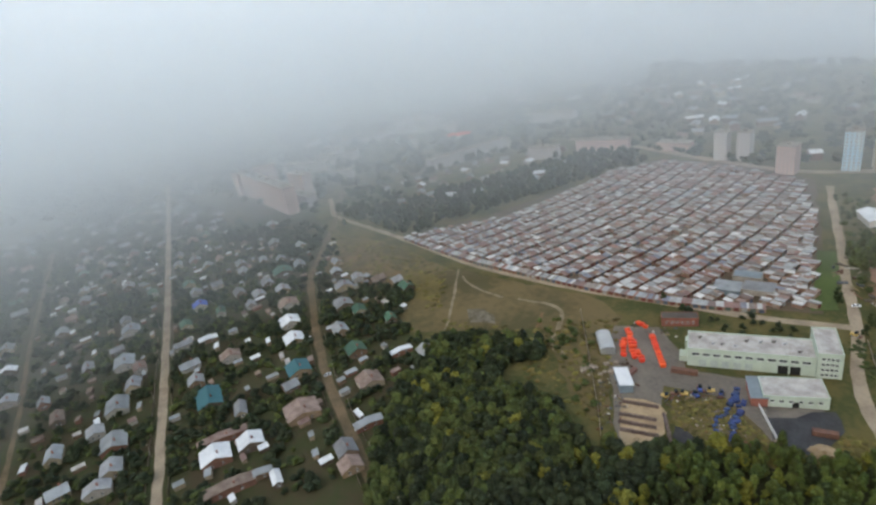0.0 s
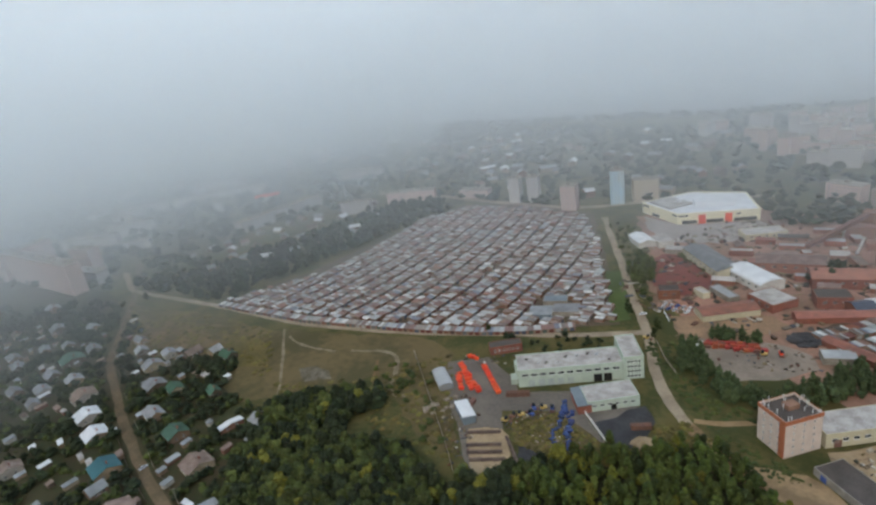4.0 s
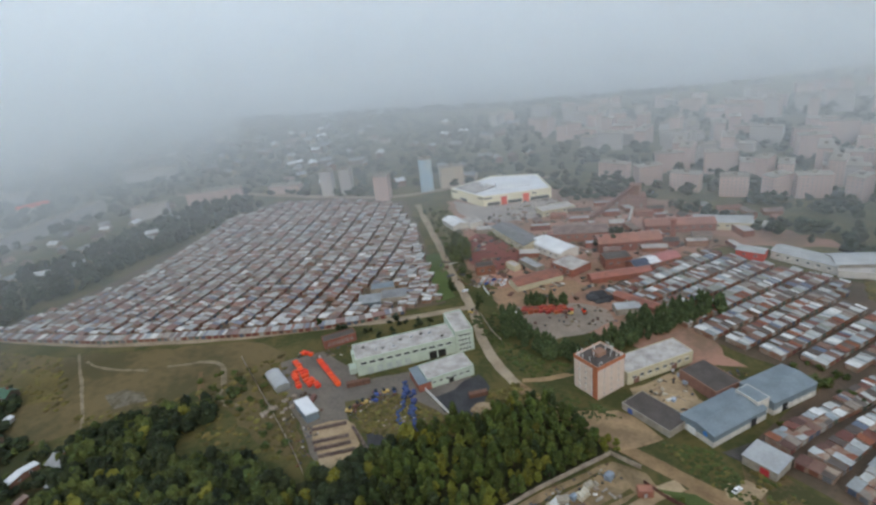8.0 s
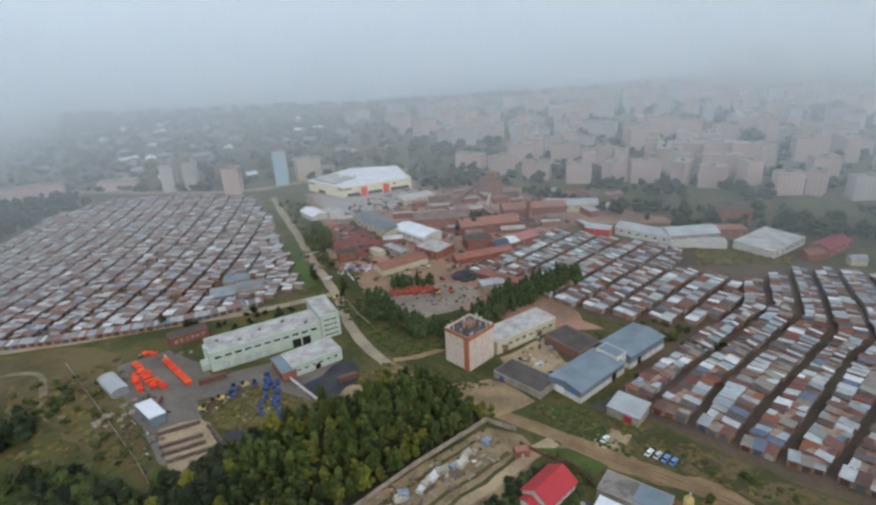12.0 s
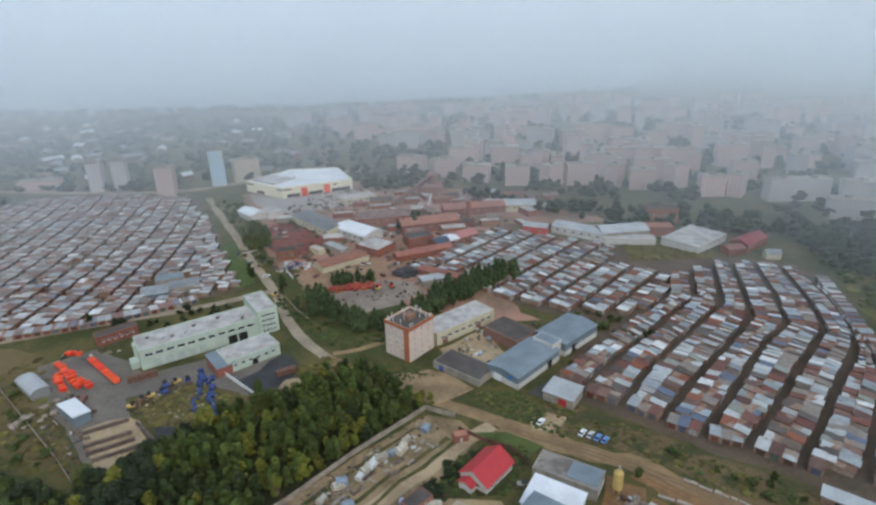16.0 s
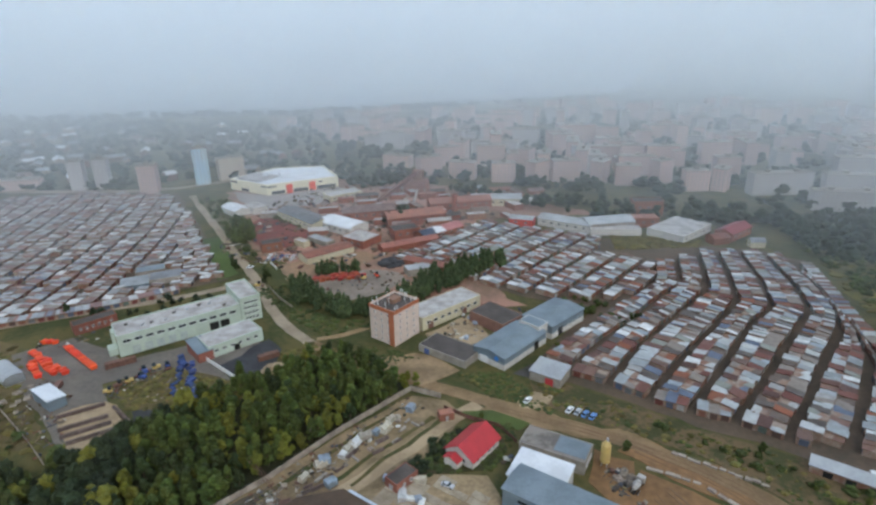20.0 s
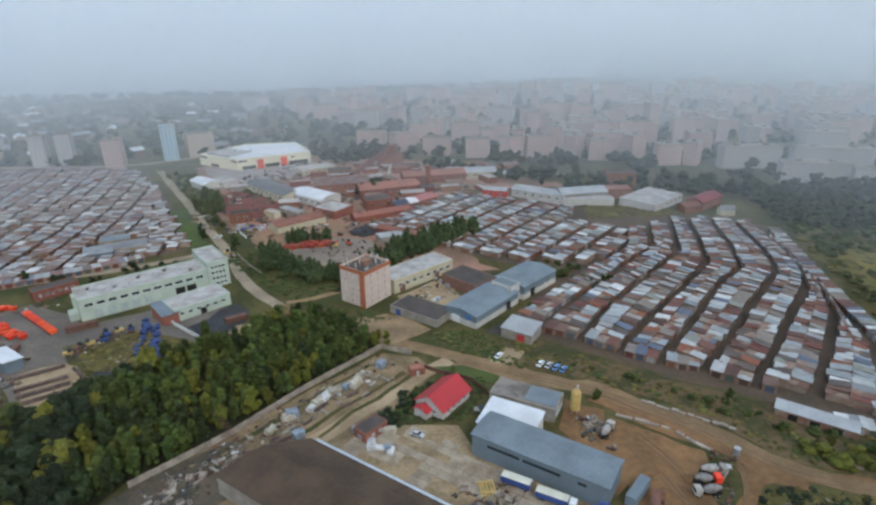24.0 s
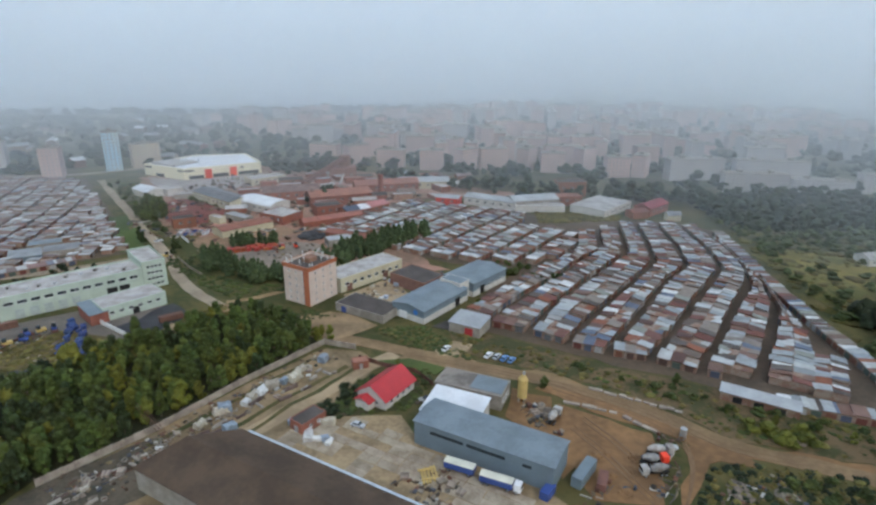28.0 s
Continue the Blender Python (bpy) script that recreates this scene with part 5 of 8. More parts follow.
# ---- the shopping hall ----
MALL = [(0, 0), (52.5, 37.5), (24, 80), (-20, 66), (-44, 20)]
mall = tagged(empty_at("shopping_hall", -226, 487), "large cream shopping hall with a pale flat roof", "shopping hall")
bm = bmesh.new()
prism(bm, MALL, -0.3, 9)
part("wall", bm, MALLWALL, mall)
bm = bmesh.new()
prism(bm, [(0.2, 0.9), (51.4, 37.5), (23.4, 79), (-19.4, 65.2), (-43, 20.4)], 9.004, 9.16)
part("roof", bm, WHITEROOF, mall)


def on_edge(bm, a, b, t0, t1, z0, z1, thick, out=0.0):
    """A slab along the wall from a to b, between two shares of its length."""
    a, b = Vector(a), Vector(b)
    d = (b - a).normalized()
    nrm = Vector((d.y, -d.x))
    p, q = a.lerp(b, t0) + nrm * out, a.lerp(b, t1) + nrm * out
    prism(bm, [p, q, q - nrm * thick, p - nrm * thick], z0, z1)


for a, b in zip(MALL, MALL[1:] + MALL[:1]):
    bm = bmesh.new()
    on_edge(bm, a, b, 0, 1, 9.0, 9.9, 0.5, 0.06)
    part("parapet", bm, MALLWALL, mall)
for t in (0.26, 0.58):
    bm = bmesh.new()
    on_edge(bm, MALL[0], MALL[1], t, t + 0.085, 0, 7.8, 1.4, 0.9)
    part("entrance", bm, ORANGE, mall, "orange entrance porch")
for a, b, t0, t1, z0, z1 in ((0, 1, 0.06, 0.24, 0.4, 3.2), (0, 1, 0.36, 0.56, 0.4, 3.2), (0, 1, 0.69, 0.96, 0.4, 3.2), (0, 1, 0.01, 0.13, 6.9, 8.2), (0, 1, 0.72, 0.77, 6.2, 7.4), (4, 0, 0.86, 0.99, 6.9, 8.2), (4, 0, 0.02, 0.2, 6.9, 8.2), (4, 0, 0.3, 0.5, 0.4, 3.0)):
    bm = bmesh.new()
    on_edge(bm, MALL[a], MALL[b], t0, t1, z0, z1, 0.4, 0.12)
    part("window_band", bm, GLASS, mall)
bm = bmesh.new()
arc = [(-9 * math.cos(math.pi * i / 10), 9.1 + 3.6 * math.sin(math.pi * i / 10)) for i in range(11)]
extrude_profile(bm, arc, -16, 16)
bmesh.ops.recalc_face_normals(bm, faces=bm.faces[:])
bmesh.ops.transform(bm, matrix=pose(12, 42, 0, 0, 0, -60), verts=bm.verts[:])
part("roof_vault", bm, WHITEROOF, mall, "low rounded pale roof light")
bm = bmesh.new()
prism(bm, [(-38, 22), (-12, 10.5), (-2, 32), (-28, 44)], 9.1, 10.6)
part("roof_house", bm, PALEROOF, mall)
bm = bmesh.new()
box(bm, -14, 30, 10.6, 4, 4, 2.2)
part("roof_vent", bm, WHITEROOF, mall)

# ---- tower blocks and the town ----
def facade(name, wall, wall2, floor=2.9, bay=3.2):
    """Far panel walls: storeys and bays of windows too small to tell apart."""
    m = mat(name, wall, 0.85, wall2, 0.05, 0.6, 0.7, rand=0.1)
    nt = m.node_tree
    bs = next(n for n in nt.nodes if n.type == "BSDF_PRINCIPLED")
    src = bs.inputs["Base Color"].links[0].from_socket
    tc = nt.nodes.new("ShaderNodeTexCoord")
    sep = nt.nodes.new("ShaderNodeSeparateXYZ")
    nt.links.new(tc.outputs["Object"], sep.inputs[0])
    add = nt.nodes.new("ShaderNodeMath")
    add.operation = "ADD"
    nt.links.new(sep.outputs[0], add.inputs[0])
    nt.links.new(sep.outputs[1], add.inputs[1])
    def cell(sock, size, lo, hi):
        a = nt.nodes.new("ShaderNodeMath")
        a.operation = "DIVIDE"
        nt.links.new(sock, a.inputs[0])
        a.inputs[1].default_value = size
        f = nt.nodes.new("ShaderNodeMath")
        f.operation = "FRACT"
        nt.links.new(a.outputs[0], f.inputs[0])
        g = nt.nodes.new("ShaderNodeMath")
        g.operation = "COMPARE"
        nt.links.new(f.outputs[0], g.inputs[0])
        g.inputs[1].default_value = (lo + hi) / 2
        g.inputs[2].default_value = (hi - lo) / 2
        return g.outputs[0]
    mu = nt.nodes.new("ShaderNodeMath")
    mu.operation = "MULTIPLY"
    nt.links.new(cell(add.outputs[0], bay, 0.25, 0.75), mu.inputs[0])
    nt.links.new(cell(sep.outputs[2], floor, 0.35, 0.85), mu.inputs[1])
    mx = nt.nodes.new("ShaderNodeMix")
    mx.data_type = "RGBA"
    nt.links.new(mu.outputs[0], mx.inputs[0])
    nt.links.new(src, mx.inputs[6])
    # window tone paled towards the wall: distance haze put into the colour
    mx.inputs[7].default_value = (0.34, 0.30, 0.29, 1)
    nt.links.new(mx.outputs[2], bs.inputs["Base Color"])
    return m


PANEL = facade("pink_grey_panel_facade", (0.54, 0.39, 0.34), (0.45, 0.33, 0.30))
PANELW = facade("pale_grey_panel_facade", (0.44, 0.42, 0.40), (0.36, 0.34, 0.33))
PANELC = facade("cream_panel_facade", (0.56, 0.5, 0.36), (0.5, 0.38, 0.28))
PANELB = facade("light_blue_facade", (0.30, 0.48, 0.60), (0.55, 0.55, 0.45))


def slab(x, y, L, W, H, rz, fm, label="pinkish panel-built slab of flats", name="apartment_block"):
    root = tagged(empty_at(name, x, y, 0, rz), label, "apartment block")
    bm = bmesh.new()
    box(bm, 0, 0, -0.3, L, W, H + 0.3)
    part("wall", bm, fm, root)
    bm = bmesh.new()
    box(bm, 0, 0, H + 0.005, L + 0.3, W + 0.3, 0.5)
    for i in range(max(1, int(L / 22))):
        box(bm, -L / 2 + L * (i + 0.5) / max(1, int(L / 22)), 0, H + 0.5, 4, 3.5, 2.2)
    # light roof colour instead of dark felt, paled for the haze as well
    part("roof", bm, CONCRETE, root)
    return root


slab(-339.9, 491, 15, 14, 25, 20, PANEL, "pinkish tower of panel flats")
slab(-308.3, 526.6, 13, 13, 34, 30, PANELB, "light blue tower of flats with a coloured side")
slab(-289.6, 546.6, 24, 13, 21, 40, PANELC, "cream block of flats with coloured gable")
slab(-412.6, 492.9, 12, 13, 27, 25, PANELW, "grey tower of panel flats")
slab(-395.2, 503.2, 12, 13, 27, 25, PANELW, "grey tower of panel flats")
for x, y, L, H, rz in ((-23.7, 557.6, 26, 22, 6), (7.6, 558.8, 24, 24, 50), (33.1, 564.3, 30, 24, 12), (64, 558, 22, 26, 60), (87.5, 554, 26, 22, 0), (118, 562.6, 22, 26, 40), (141.7, 538.5, 24, 22, 8), (163.4, 540.6, 18, 24, 60), (-62.7, 566.5, 30, 20, -8), (-98.3, 581.6, 28, 22, 40), (-132, 594.9, 34, 20, -15),
                    (52.1, 605, 30, 28, 80), (-39.9, 627, 34, 26, 10), (-2.8, 606.7, 22, 27, 70), (179, 581.7, 26, 26, 10), (105.8, 627.7, 34, 28, 0), (142.4, 609, 24, 27, 80), (-86, 625.3, 30, 24, 20)):
    slab(x, y, L * 0.85, 12, H * 0.8, rz, PANEL)
for x, y, L, H, rz in ((237.2, 486.3, 48, 15, -4), (282.5, 474.7, 44, 13, -6), (343, 490, 40, 15, -8), (398, 485, 40, 15, -8), (207.1, 532.7, 50, 18, 10), (269.9, 528.5, 60, 18, -5)):
    slab(x, y, L, 12, H, rz, PANELW, "pale grey five-storey slab of flats")
r = random.Random(21)
for i in range(290):
    x, y = r.uniform(-400, 560), r.uniform(590, 1060)
    if y < 560 + max(0, -x) * 0.8 or y > 1040 + x * 0.4:
        continue
    slab(x, y, r.uniform(14, 38), 12, r.choice((13, 15, 18, 20, 22, 25)), r.choice((0, 8, -10, 85, 95, 20)), r.choice((PANEL, PANEL, PANELW)), "distant panel-built slab of flats")
slab(-690, 80.3, 146, 14, 30, 14, PANEL, "long pinkish nine-storey slab of flats")
slab(-768, 75.8, 54, 15, 30, 110, PANEL, "pinkish nine-storey wing of panel flats")
slab(-689.9, 120.5, 32, 13, 27, 24, PANEL, "pinkish short block of panel flats")
slab(-649.9, 114.7, 40, 13, 12, 20, PANELW, "grey block of flats with a white roof")
slab(-656, 330.7, 120, 13, 13, 98, PANELW, "long pale four-storey slab of flats")
slab(-571.7, 388.1, 36, 13, 14, 45, PANELW, "pale four-storey slab of flats")
slab(-531.1, 441, 58, 14, 16, 38, PANEL, "pinkish school building with pale roof")
slab(-474.5, 491.9, 36, 14, 9, 21, PANEL, "low pink building by the road")
slab(-810.4, 147.3, 70, 13, 12, 50, PANELW, "pale four-storey slab of flats")
block("orange_roof_hall", -773.9, 370.3, 34, 12, 6, 62.2, WHITEWALL, ORANGE, "hall with a bright orange roof", roof="gable", rise=3)
r = random.Random(8)
for i in range(26):
    slab(r.uniform(-1100, -720), r.uniform(150, 620), r.uniform(30, 70), 12, r.choice((9, 12, 15)), r.uniform(0, 180), PANELW, "distant slab of flats in the mist")

# a low house beyond the scrub meadow
block("meadow_house", 227, 319.6, 22, 10, 4, 13.2, WHITEWALL, PALEROOF, "low pale house beyond the scrub meadow", roof="gable", rise=2.2, wins=[("s", 6, 1, 1.2, 1.3, 2.2, 3.2)])
block("gate_hut", -28.5, 196.2, 5.4, 3.6, 2.7, 21.5, BRICK, RUSTR, "small red brick hut at the yard gate", "hut", parapet=0.2, doors=[("s", 0, 1.0, 2.0, STEEL)])


# ---- the village ----
VIL = [  # x, y, L, W, rz, wall height, rise, roof
    # upper lane
    [(-591.9, 69.7, 12, 11, 3, 3.2, 2.6, VGREY), (-531.8, 63.9, 12, 11, 3, 3.2, 2.6, VGREY), (-454.6, 59.8, 14, 15, 3, 3.2, 2.6, GREENR), (-485.7, 63, 8, 8, 3, 2.7, 2.6, SLATE), (-417.5, 54.4, 10, 10, 3, 3.2, 2.6, SLATE),
     (-388.4, 54.1, 12, 14, 3, 3.2, 2.6, OLDROOF), (-359.2, 50.6, 12, 13, 3, 3.2, 2.6, WHITEROOF), (-332.9, 49.1, 12, 12, 3, 3.2, 2.6, WHITEROOF), (-295.7, 45.4, 13, 13, 3, 3.2, 2.6, TEAL), (-254.3, 40, 14, 17, 3, 3.2, 2.6, OLDROOF)],
    # street
    [(-297.2, -5.1, 19, 13, 3, 3.2, 2.6, TEAL), (-243.8, -4.2, 12, 14, 3, 3.2, 2.6, WHITEROOF), (-244.6, 12.5, 10, 12, 3, 3.2, 2.6, WHITEROOF), (-256.8, -0.3, 5, 24, 3, 3.2, 1.0, OLDROOF), (-218.5, 0.8, 6, 22, 3, 3.2, 1.0, OLDROOF),
     (-435, -6.7, 9, 10, 3, 3.2, 2.6, BLUER), (-465, -9.5, 8, 9, 3, 2.7, 2.6, SLATE), (-373.7, -3.2, 6, 12, 3, 2.7, 1.0, WHITEROOF), (-407.7, 29.2, 8, 7, 3, 2.7, 2.6, SLATE), (-546.1, -8.5, 10, 10, 3, 3.2, 2.6, SLATE),
     (-611.1, -9.7, 10, 10, 3, 3.2, 2.6, OLDROOF), (-338.4, 9.3, 9, 12, 3, 3.2, 2.6, OLDROOF), (-321.4, -11.8, 9, 9, 3, 3.2, 2.6, SLATE)],
    # far side
    [(-428.1, -55.9, 11, 12, 3, 3.2, 2.6, VGREY), (-377.9, -56.2, 15, 12, 3, 3.2, 2.6, VGREY), (-323.7, -55.5, 15, 12, 3, 3.2, 2.6, VGREY), (-286.5, -53.6, 14, 13, 3, 3.2, 2.6, VGREY), (-264.4, -52.6, 11, 10, 3, 3.2, 2.6, SLATE),
     (-422.2, -134, 7, 11, 3, 2.7, 2.6, WHITEROOF), (-375.1, -123, 9, 11, 3, 3.2, 2.6, VGREY), (-336, -127.1, 12, 9, 3, 3.2, 2.6, SLATE), (-294.7, -83.3, 12, 8, 3, 3.2, 2.6, VGREY), (-252.3, -57.6, 7, 12, 3, 3.2, 2.6, SLATE),
     (-525.2, -64.7, 11, 9, 3, 3.2, 2.6, SLATE), (-463.2, -143.9, 9, 9, 3, 3.2, 2.6, SLATE)],
    # near the wood
    [(-389.6, 96.3, 9, 12, 3, 3.2, 2.6, SLATE), (-359.4, 88.7, 11, 12, 3, 3.2, 2.6, SLATE), (-325.3, 78, 12, 9, 3, 3.2, 2.6, SLATE), (-295, 80.3, 11, 11, 3, 3.2, 2.6, GREENR), (-258.8, 78.4, 12, 13, 3, 3.2, 2.6, OLDROOF),
     (-225.1, 67.9, 5, 14, 3, 2.7, 1.0, VGREY), (-212.3, 53.2, 10, 9, 3, 3.2, 2.6, SLATE), (-201.2, 52.4, 8, 10, 3, 2.7, 2.6, OLDROOF), (-276.9, 103.2, 4, 13, 3, 2.7, 1.0, WHITEROOF), (-266.1, 115.4, 10, 9, 3, 3.2, 2.6, SLATE),
     (-254.2, 107.1, 6, 9, 3, 2.7, 1.0, VGREY), (-219.3, 13.6, 4, 12, 3, 2.7, 1.0, VGREY), (-212.1, 20.6, 9, 4, 3, 2.7, 1.0, WHITEROOF)],
]


def house(x, y, L, W, rz, H, rise, rm, rng):
    return block("house", x, y, L, W, H, rz, HOUSEWALL, rm, {WHITEROOF: "village house with a white sheet roof", TEAL: "village house with a teal sheet roof", GREENR: "village house with a green roof", BLUER: "village house with a blue roof", OLDROOF: "village house with a rusty brown roof"}.get(rm, "village house with a grey slate roof"), "house",
                 roof="gable", rise=rise, wins=[("s", 3, 1, 1.0, 1.3, 1.7, 3), ("e", 2, 1, 1.0, 1.3, 1.7, 3)], doors=[("w", 0, 1.0, 2.0, BROWNBRICK)], chimney=H > 2.9)


r = random.Random(4)
spots = []
for x, y, L, W, rz, H, rise, rm in sum(VIL, []):
    house(x, y, L, W, rz, H, rise, rm, r)
    spots.append((x, y))
def free(x, y, d, street_clear=6):
    if any((x - a) ** 2 + (y - b) ** 2 < d * d for a, b in spots):
        return False
    for line in (ST1, ST2, ST3, CROSSW):
        for p, q in zip(line, line[1:]):
            p, q = Vector(p), Vector(q)
            t = max(0, min(1, (Vector((x, y)) - p).dot(q - p) / (q - p).length_squared))
            if (Vector((x, y)) - p.lerp(q, t)).length < street_clear:
                return False
    return True
VILLAGE = [(-197.7, 67.6), (-261.9, 120.3), (-310.1, 116.5), (-359.4, 141.5), (-423.5, 104.1), (-488.2, 114.2), (-589.5, 34.5), (-751, 11.9), (-933.1, -120.1), (-721.9, -261.7), (-309.1, -169.9), (-193.8, -60.3)]
tries = 0
while len(spots) < 175 and tries < 3000:
    tries += 1
    x, y = r.uniform(-900, -190), r.uniform(-220, 140)
    if inside((x, y), VILLAGE) and free(x, y, 15, 9):
        spots.append((x, y))
        house(x, y, r.uniform(8, 12), r.uniform(6, 9), r.choice((-1.4, 104.8, 10)), r.uniform(2.6, 3.4), r.uniform(1.6, 2.8), r.choice((SLATE, SLATE, VGREY, OLDROOF, VGREY, SLATE, SLATE, GREENR)), r)
# sheds and greenhouses in the gardens
for i in range(330):
    x, y = r.uniform(-640, -190), r.uniform(-130, 130)
    if inside((x, y), VILLAGE) and free(x, y, 7.2, 4.5):
        spots.append((x, y))
        block("garden_shed", x, y, r.uniform(3, 7), r.uniform(2.2, 3.4), r.uniform(1.8, 2.4), r.choice((-1.4, 104.8, 12, 100)), HOUSEWALL, r.choice((VGREY, WHITEROOF, OLDROOF, PALEROOF, VGREY)), "small garden shed with a sheet roof", "shed", roof="shed", rise=0.5, over=0.2)
# houses between the flats and the garages, and the far town
for i in range(60):
    x, y = r.uniform(-620, -500), r.uniform(190, 420)
    if free(x, y, 17):
        spots.append((x, y))
        house(x, y, r.uniform(8, 12), r.uniform(7, 9), r.uniform(0, 180), 3, 2.2, r.choice((SLATE, VGREY, WHITEROOF, OLDROOF)), r)
for i in range(170):
    x, y = r.uniform(-1150, -250), r.uniform(460, 940)
    if y > 500 + (x + 250) * -0.1 and free(x, y, 18) and (Vector((x, y)) - Vector((-209.9, 514.5))).length > 60 and y < 920 + (x + 250) * 0.2:
        spots.append((x, y))
        block("town_house", x, y, r.uniform(9, 22), r.uniform(8, 12), r.uniform(3, 7), r.uniform(0, 180), HOUSEWALL, r.choice((SLATE, VGREY, WHITEROOF, OLDROOF, VGREY)), "distant town house in the mist", "house", roof="gable", rise=2.4)

# ---- trees ----
def blob(bm, c, rx, rz_, sub, seed, rough=0.35):
    got = bmesh.ops.create_icosphere(bm, subdivisions=sub, radius=1.0)
    for vt in got["verts"]:
        n = noise.noise(vt.co * 1.7 + Vector((seed, seed * 2.3, 0))) * rough + noise.noise(vt.co * 4.3 + Vector((seed * 3.1, 0, seed))) * rough * 0.7
        vt.co = Vector((vt.co.x * rx, vt.co.y * rx, vt.co.z * rz_)) * (1 + n) + Vector(c)


def tree_meshes(seed, tall, wide, leaf, birch=False):
    rng = random.Random(seed)
    tr = bmesh.new()
    tube(tr, 0, 0, -0.2, tall * 0.75, 0.16 + tall * 0.008, 6, 0.05)
    for i in range(5):
        z = tall * rng.uniform(0.3, 0.65)
        a = rng.uniform(0, 6.28)
        ln = wide * rng.uniform(0.3, 0.45)
        d = Vector((math.cos(a), math.sin(a), 0.7)).normalized()
        m = Matrix.Translation(Vector((0, 0, z)) + d * ln / 2) @ d.to_track_quat("Z", "Y").to_matrix().to_4x4()
        bmesh.ops.create_cone(tr, cap_ends=False, segments=5, radius1=0.09, radius2=0.03, depth=ln, matrix=m)
    cr = bmesh.new()
    lobes = []
    for i in range(21):
        f = rng.uniform(0.2, 0.97)
        rad = wide * 0.5 * math.sin(math.pi * min(0.97, 0.15 + 0.85 * f)) ** 0.6
        a = rng.uniform(0, 6.28)
        q = rng.uniform(0.15, 0.75) * rad
        s = wide * rng.uniform(0.10, 0.19)
        c = (math.cos(a) * q, math.sin(a) * q, tall * f - s * 0.4)
        lobes.append((c, s))
        blob(cr, c, s, s * rng.uniform(0.8, 1.2), 2, seed * 10 + i, 0.5)
    for i in range(1100):
        c, s = lobes[rng.randrange(len(lobes))]
        d = Vector((rng.gauss(0, 1), rng.gauss(0, 1), rng.gauss(0.3, 1))).normalized()
        p = Vector(c) + d * s * rng.uniform(0.95, 1.45)
        k = rng.uniform(0.1, 0.24)
        t1 = Vector((rng.gauss(0, 1), rng.gauss(0, 1), rng.gauss(0, 1))).normalized()
        t2 = t1.cross(d)
        vs = [cr.verts.new(p + t1 * k), cr.verts.new(p + t2 * k), cr.verts.new(p - t1 * k * 1.2), cr.verts.new(p - t2 * k)]
        cr.faces.new(vs)
    out = []
    for nm, b, m in (("trunk", tr, TRUNK), ("crown", cr, leaf)):
        me = bpy.data.meshes.new(nm)
        b.to_mesh(me)
        b.free()
        me.materials.append(m)
        out.append(me)
    return out


TREES = [tree_meshes(1, 9, 6.0, LEAF), tree_meshes(2, 10, 5.4, LEAF), tree_meshes(3, 8, 5.0, LEAFY), tree_meshes(4, 11, 6.4, LEAFD), tree_meshes(5, 9, 5.6, LEAFD), tree_meshes(6, 7, 5.0, LEAF)]


def tree(x, y, s, k, rng, label="green broadleaf tree of the wood", group=""):
    root = new("tree", TREES[k][0])
    root.matrix_basis = pose(x, y, 0, 0, 0, rng.uniform(0, 360)) @ Matrix.Diagonal((s, s, s * rng.uniform(0.85, 1.15), 1))
    o = new("crown", TREES[k][1])
    o.parent = root
    return tagged(root, label, "tree", group)


ICO = bmesh.new()
bmesh.ops.create_icosphere(ICO, subdivisions=2, radius=1.0)
ICO.verts.ensure_lookup_table()
IV = np.array([v.co[:] for v in ICO.verts])
IF = np.array([[v.index for v in f.verts] for f in ICO.faces])
ICO.free()
ICO = bmesh.new()
bmesh.ops.create_icosphere(ICO, subdivisions=1, radius=1.0)
IV1 = np.array([v.co[:] for v in ICO.verts])
IF1 = np.array([[v.index for v in f.verts] for f in ICO.faces])
ICO.free()


def clumps(name, lobes, material, label, seed, fine=True, rough=0.22, leaves=0):
    """Foliage joined into one mesh: ragged lobes (x, y, z, radius, half height) with loose leaves on them."""
    rng = np.random.default_rng(seed)
    V, F = (IV, IF) if fine else (IV1, IF1)
    lobes = np.array(lobes)
    n, k = len(lobes), len(V)
    d = 1 + rng.normal(0, rough, (n, k, 1)).clip(-0.45, 0.6)
    co = V[None] * d * lobes[:, None, [3, 3, 4]] + lobes[:, None, :3]
    verts = co.reshape(-1, 3)
    faces = (F[None] + (np.arange(n) * k)[:, None, None]).reshape(-1, 3)
    if leaves:
        q = rng.normal(size=(n, leaves, 3))
        q /= np.linalg.norm(q, axis=-1, keepdims=True)
        c = lobes[:, None, :3] + q * lobes[:, None, [3, 3, 4]] * rng.uniform(1.0, 1.3, (n, leaves, 1))
        t = rng.normal(size=(n, leaves, 3, 3)) * 0.24
        lv = (c[:, :, None] + t).reshape(-1, 3)
        lf = np.arange(len(lv)).reshape(-1, 3) + len(verts)
        verts, faces = np.concatenate([verts, lv]), np.concatenate([faces, lf])
    me = bpy.data.meshes.new(name)
    me.from_pydata(verts.tolist(), [], faces.tolist())
    me.materials.append(material)
    return tagged(new(name, me), label, "trees", kind="stuff")


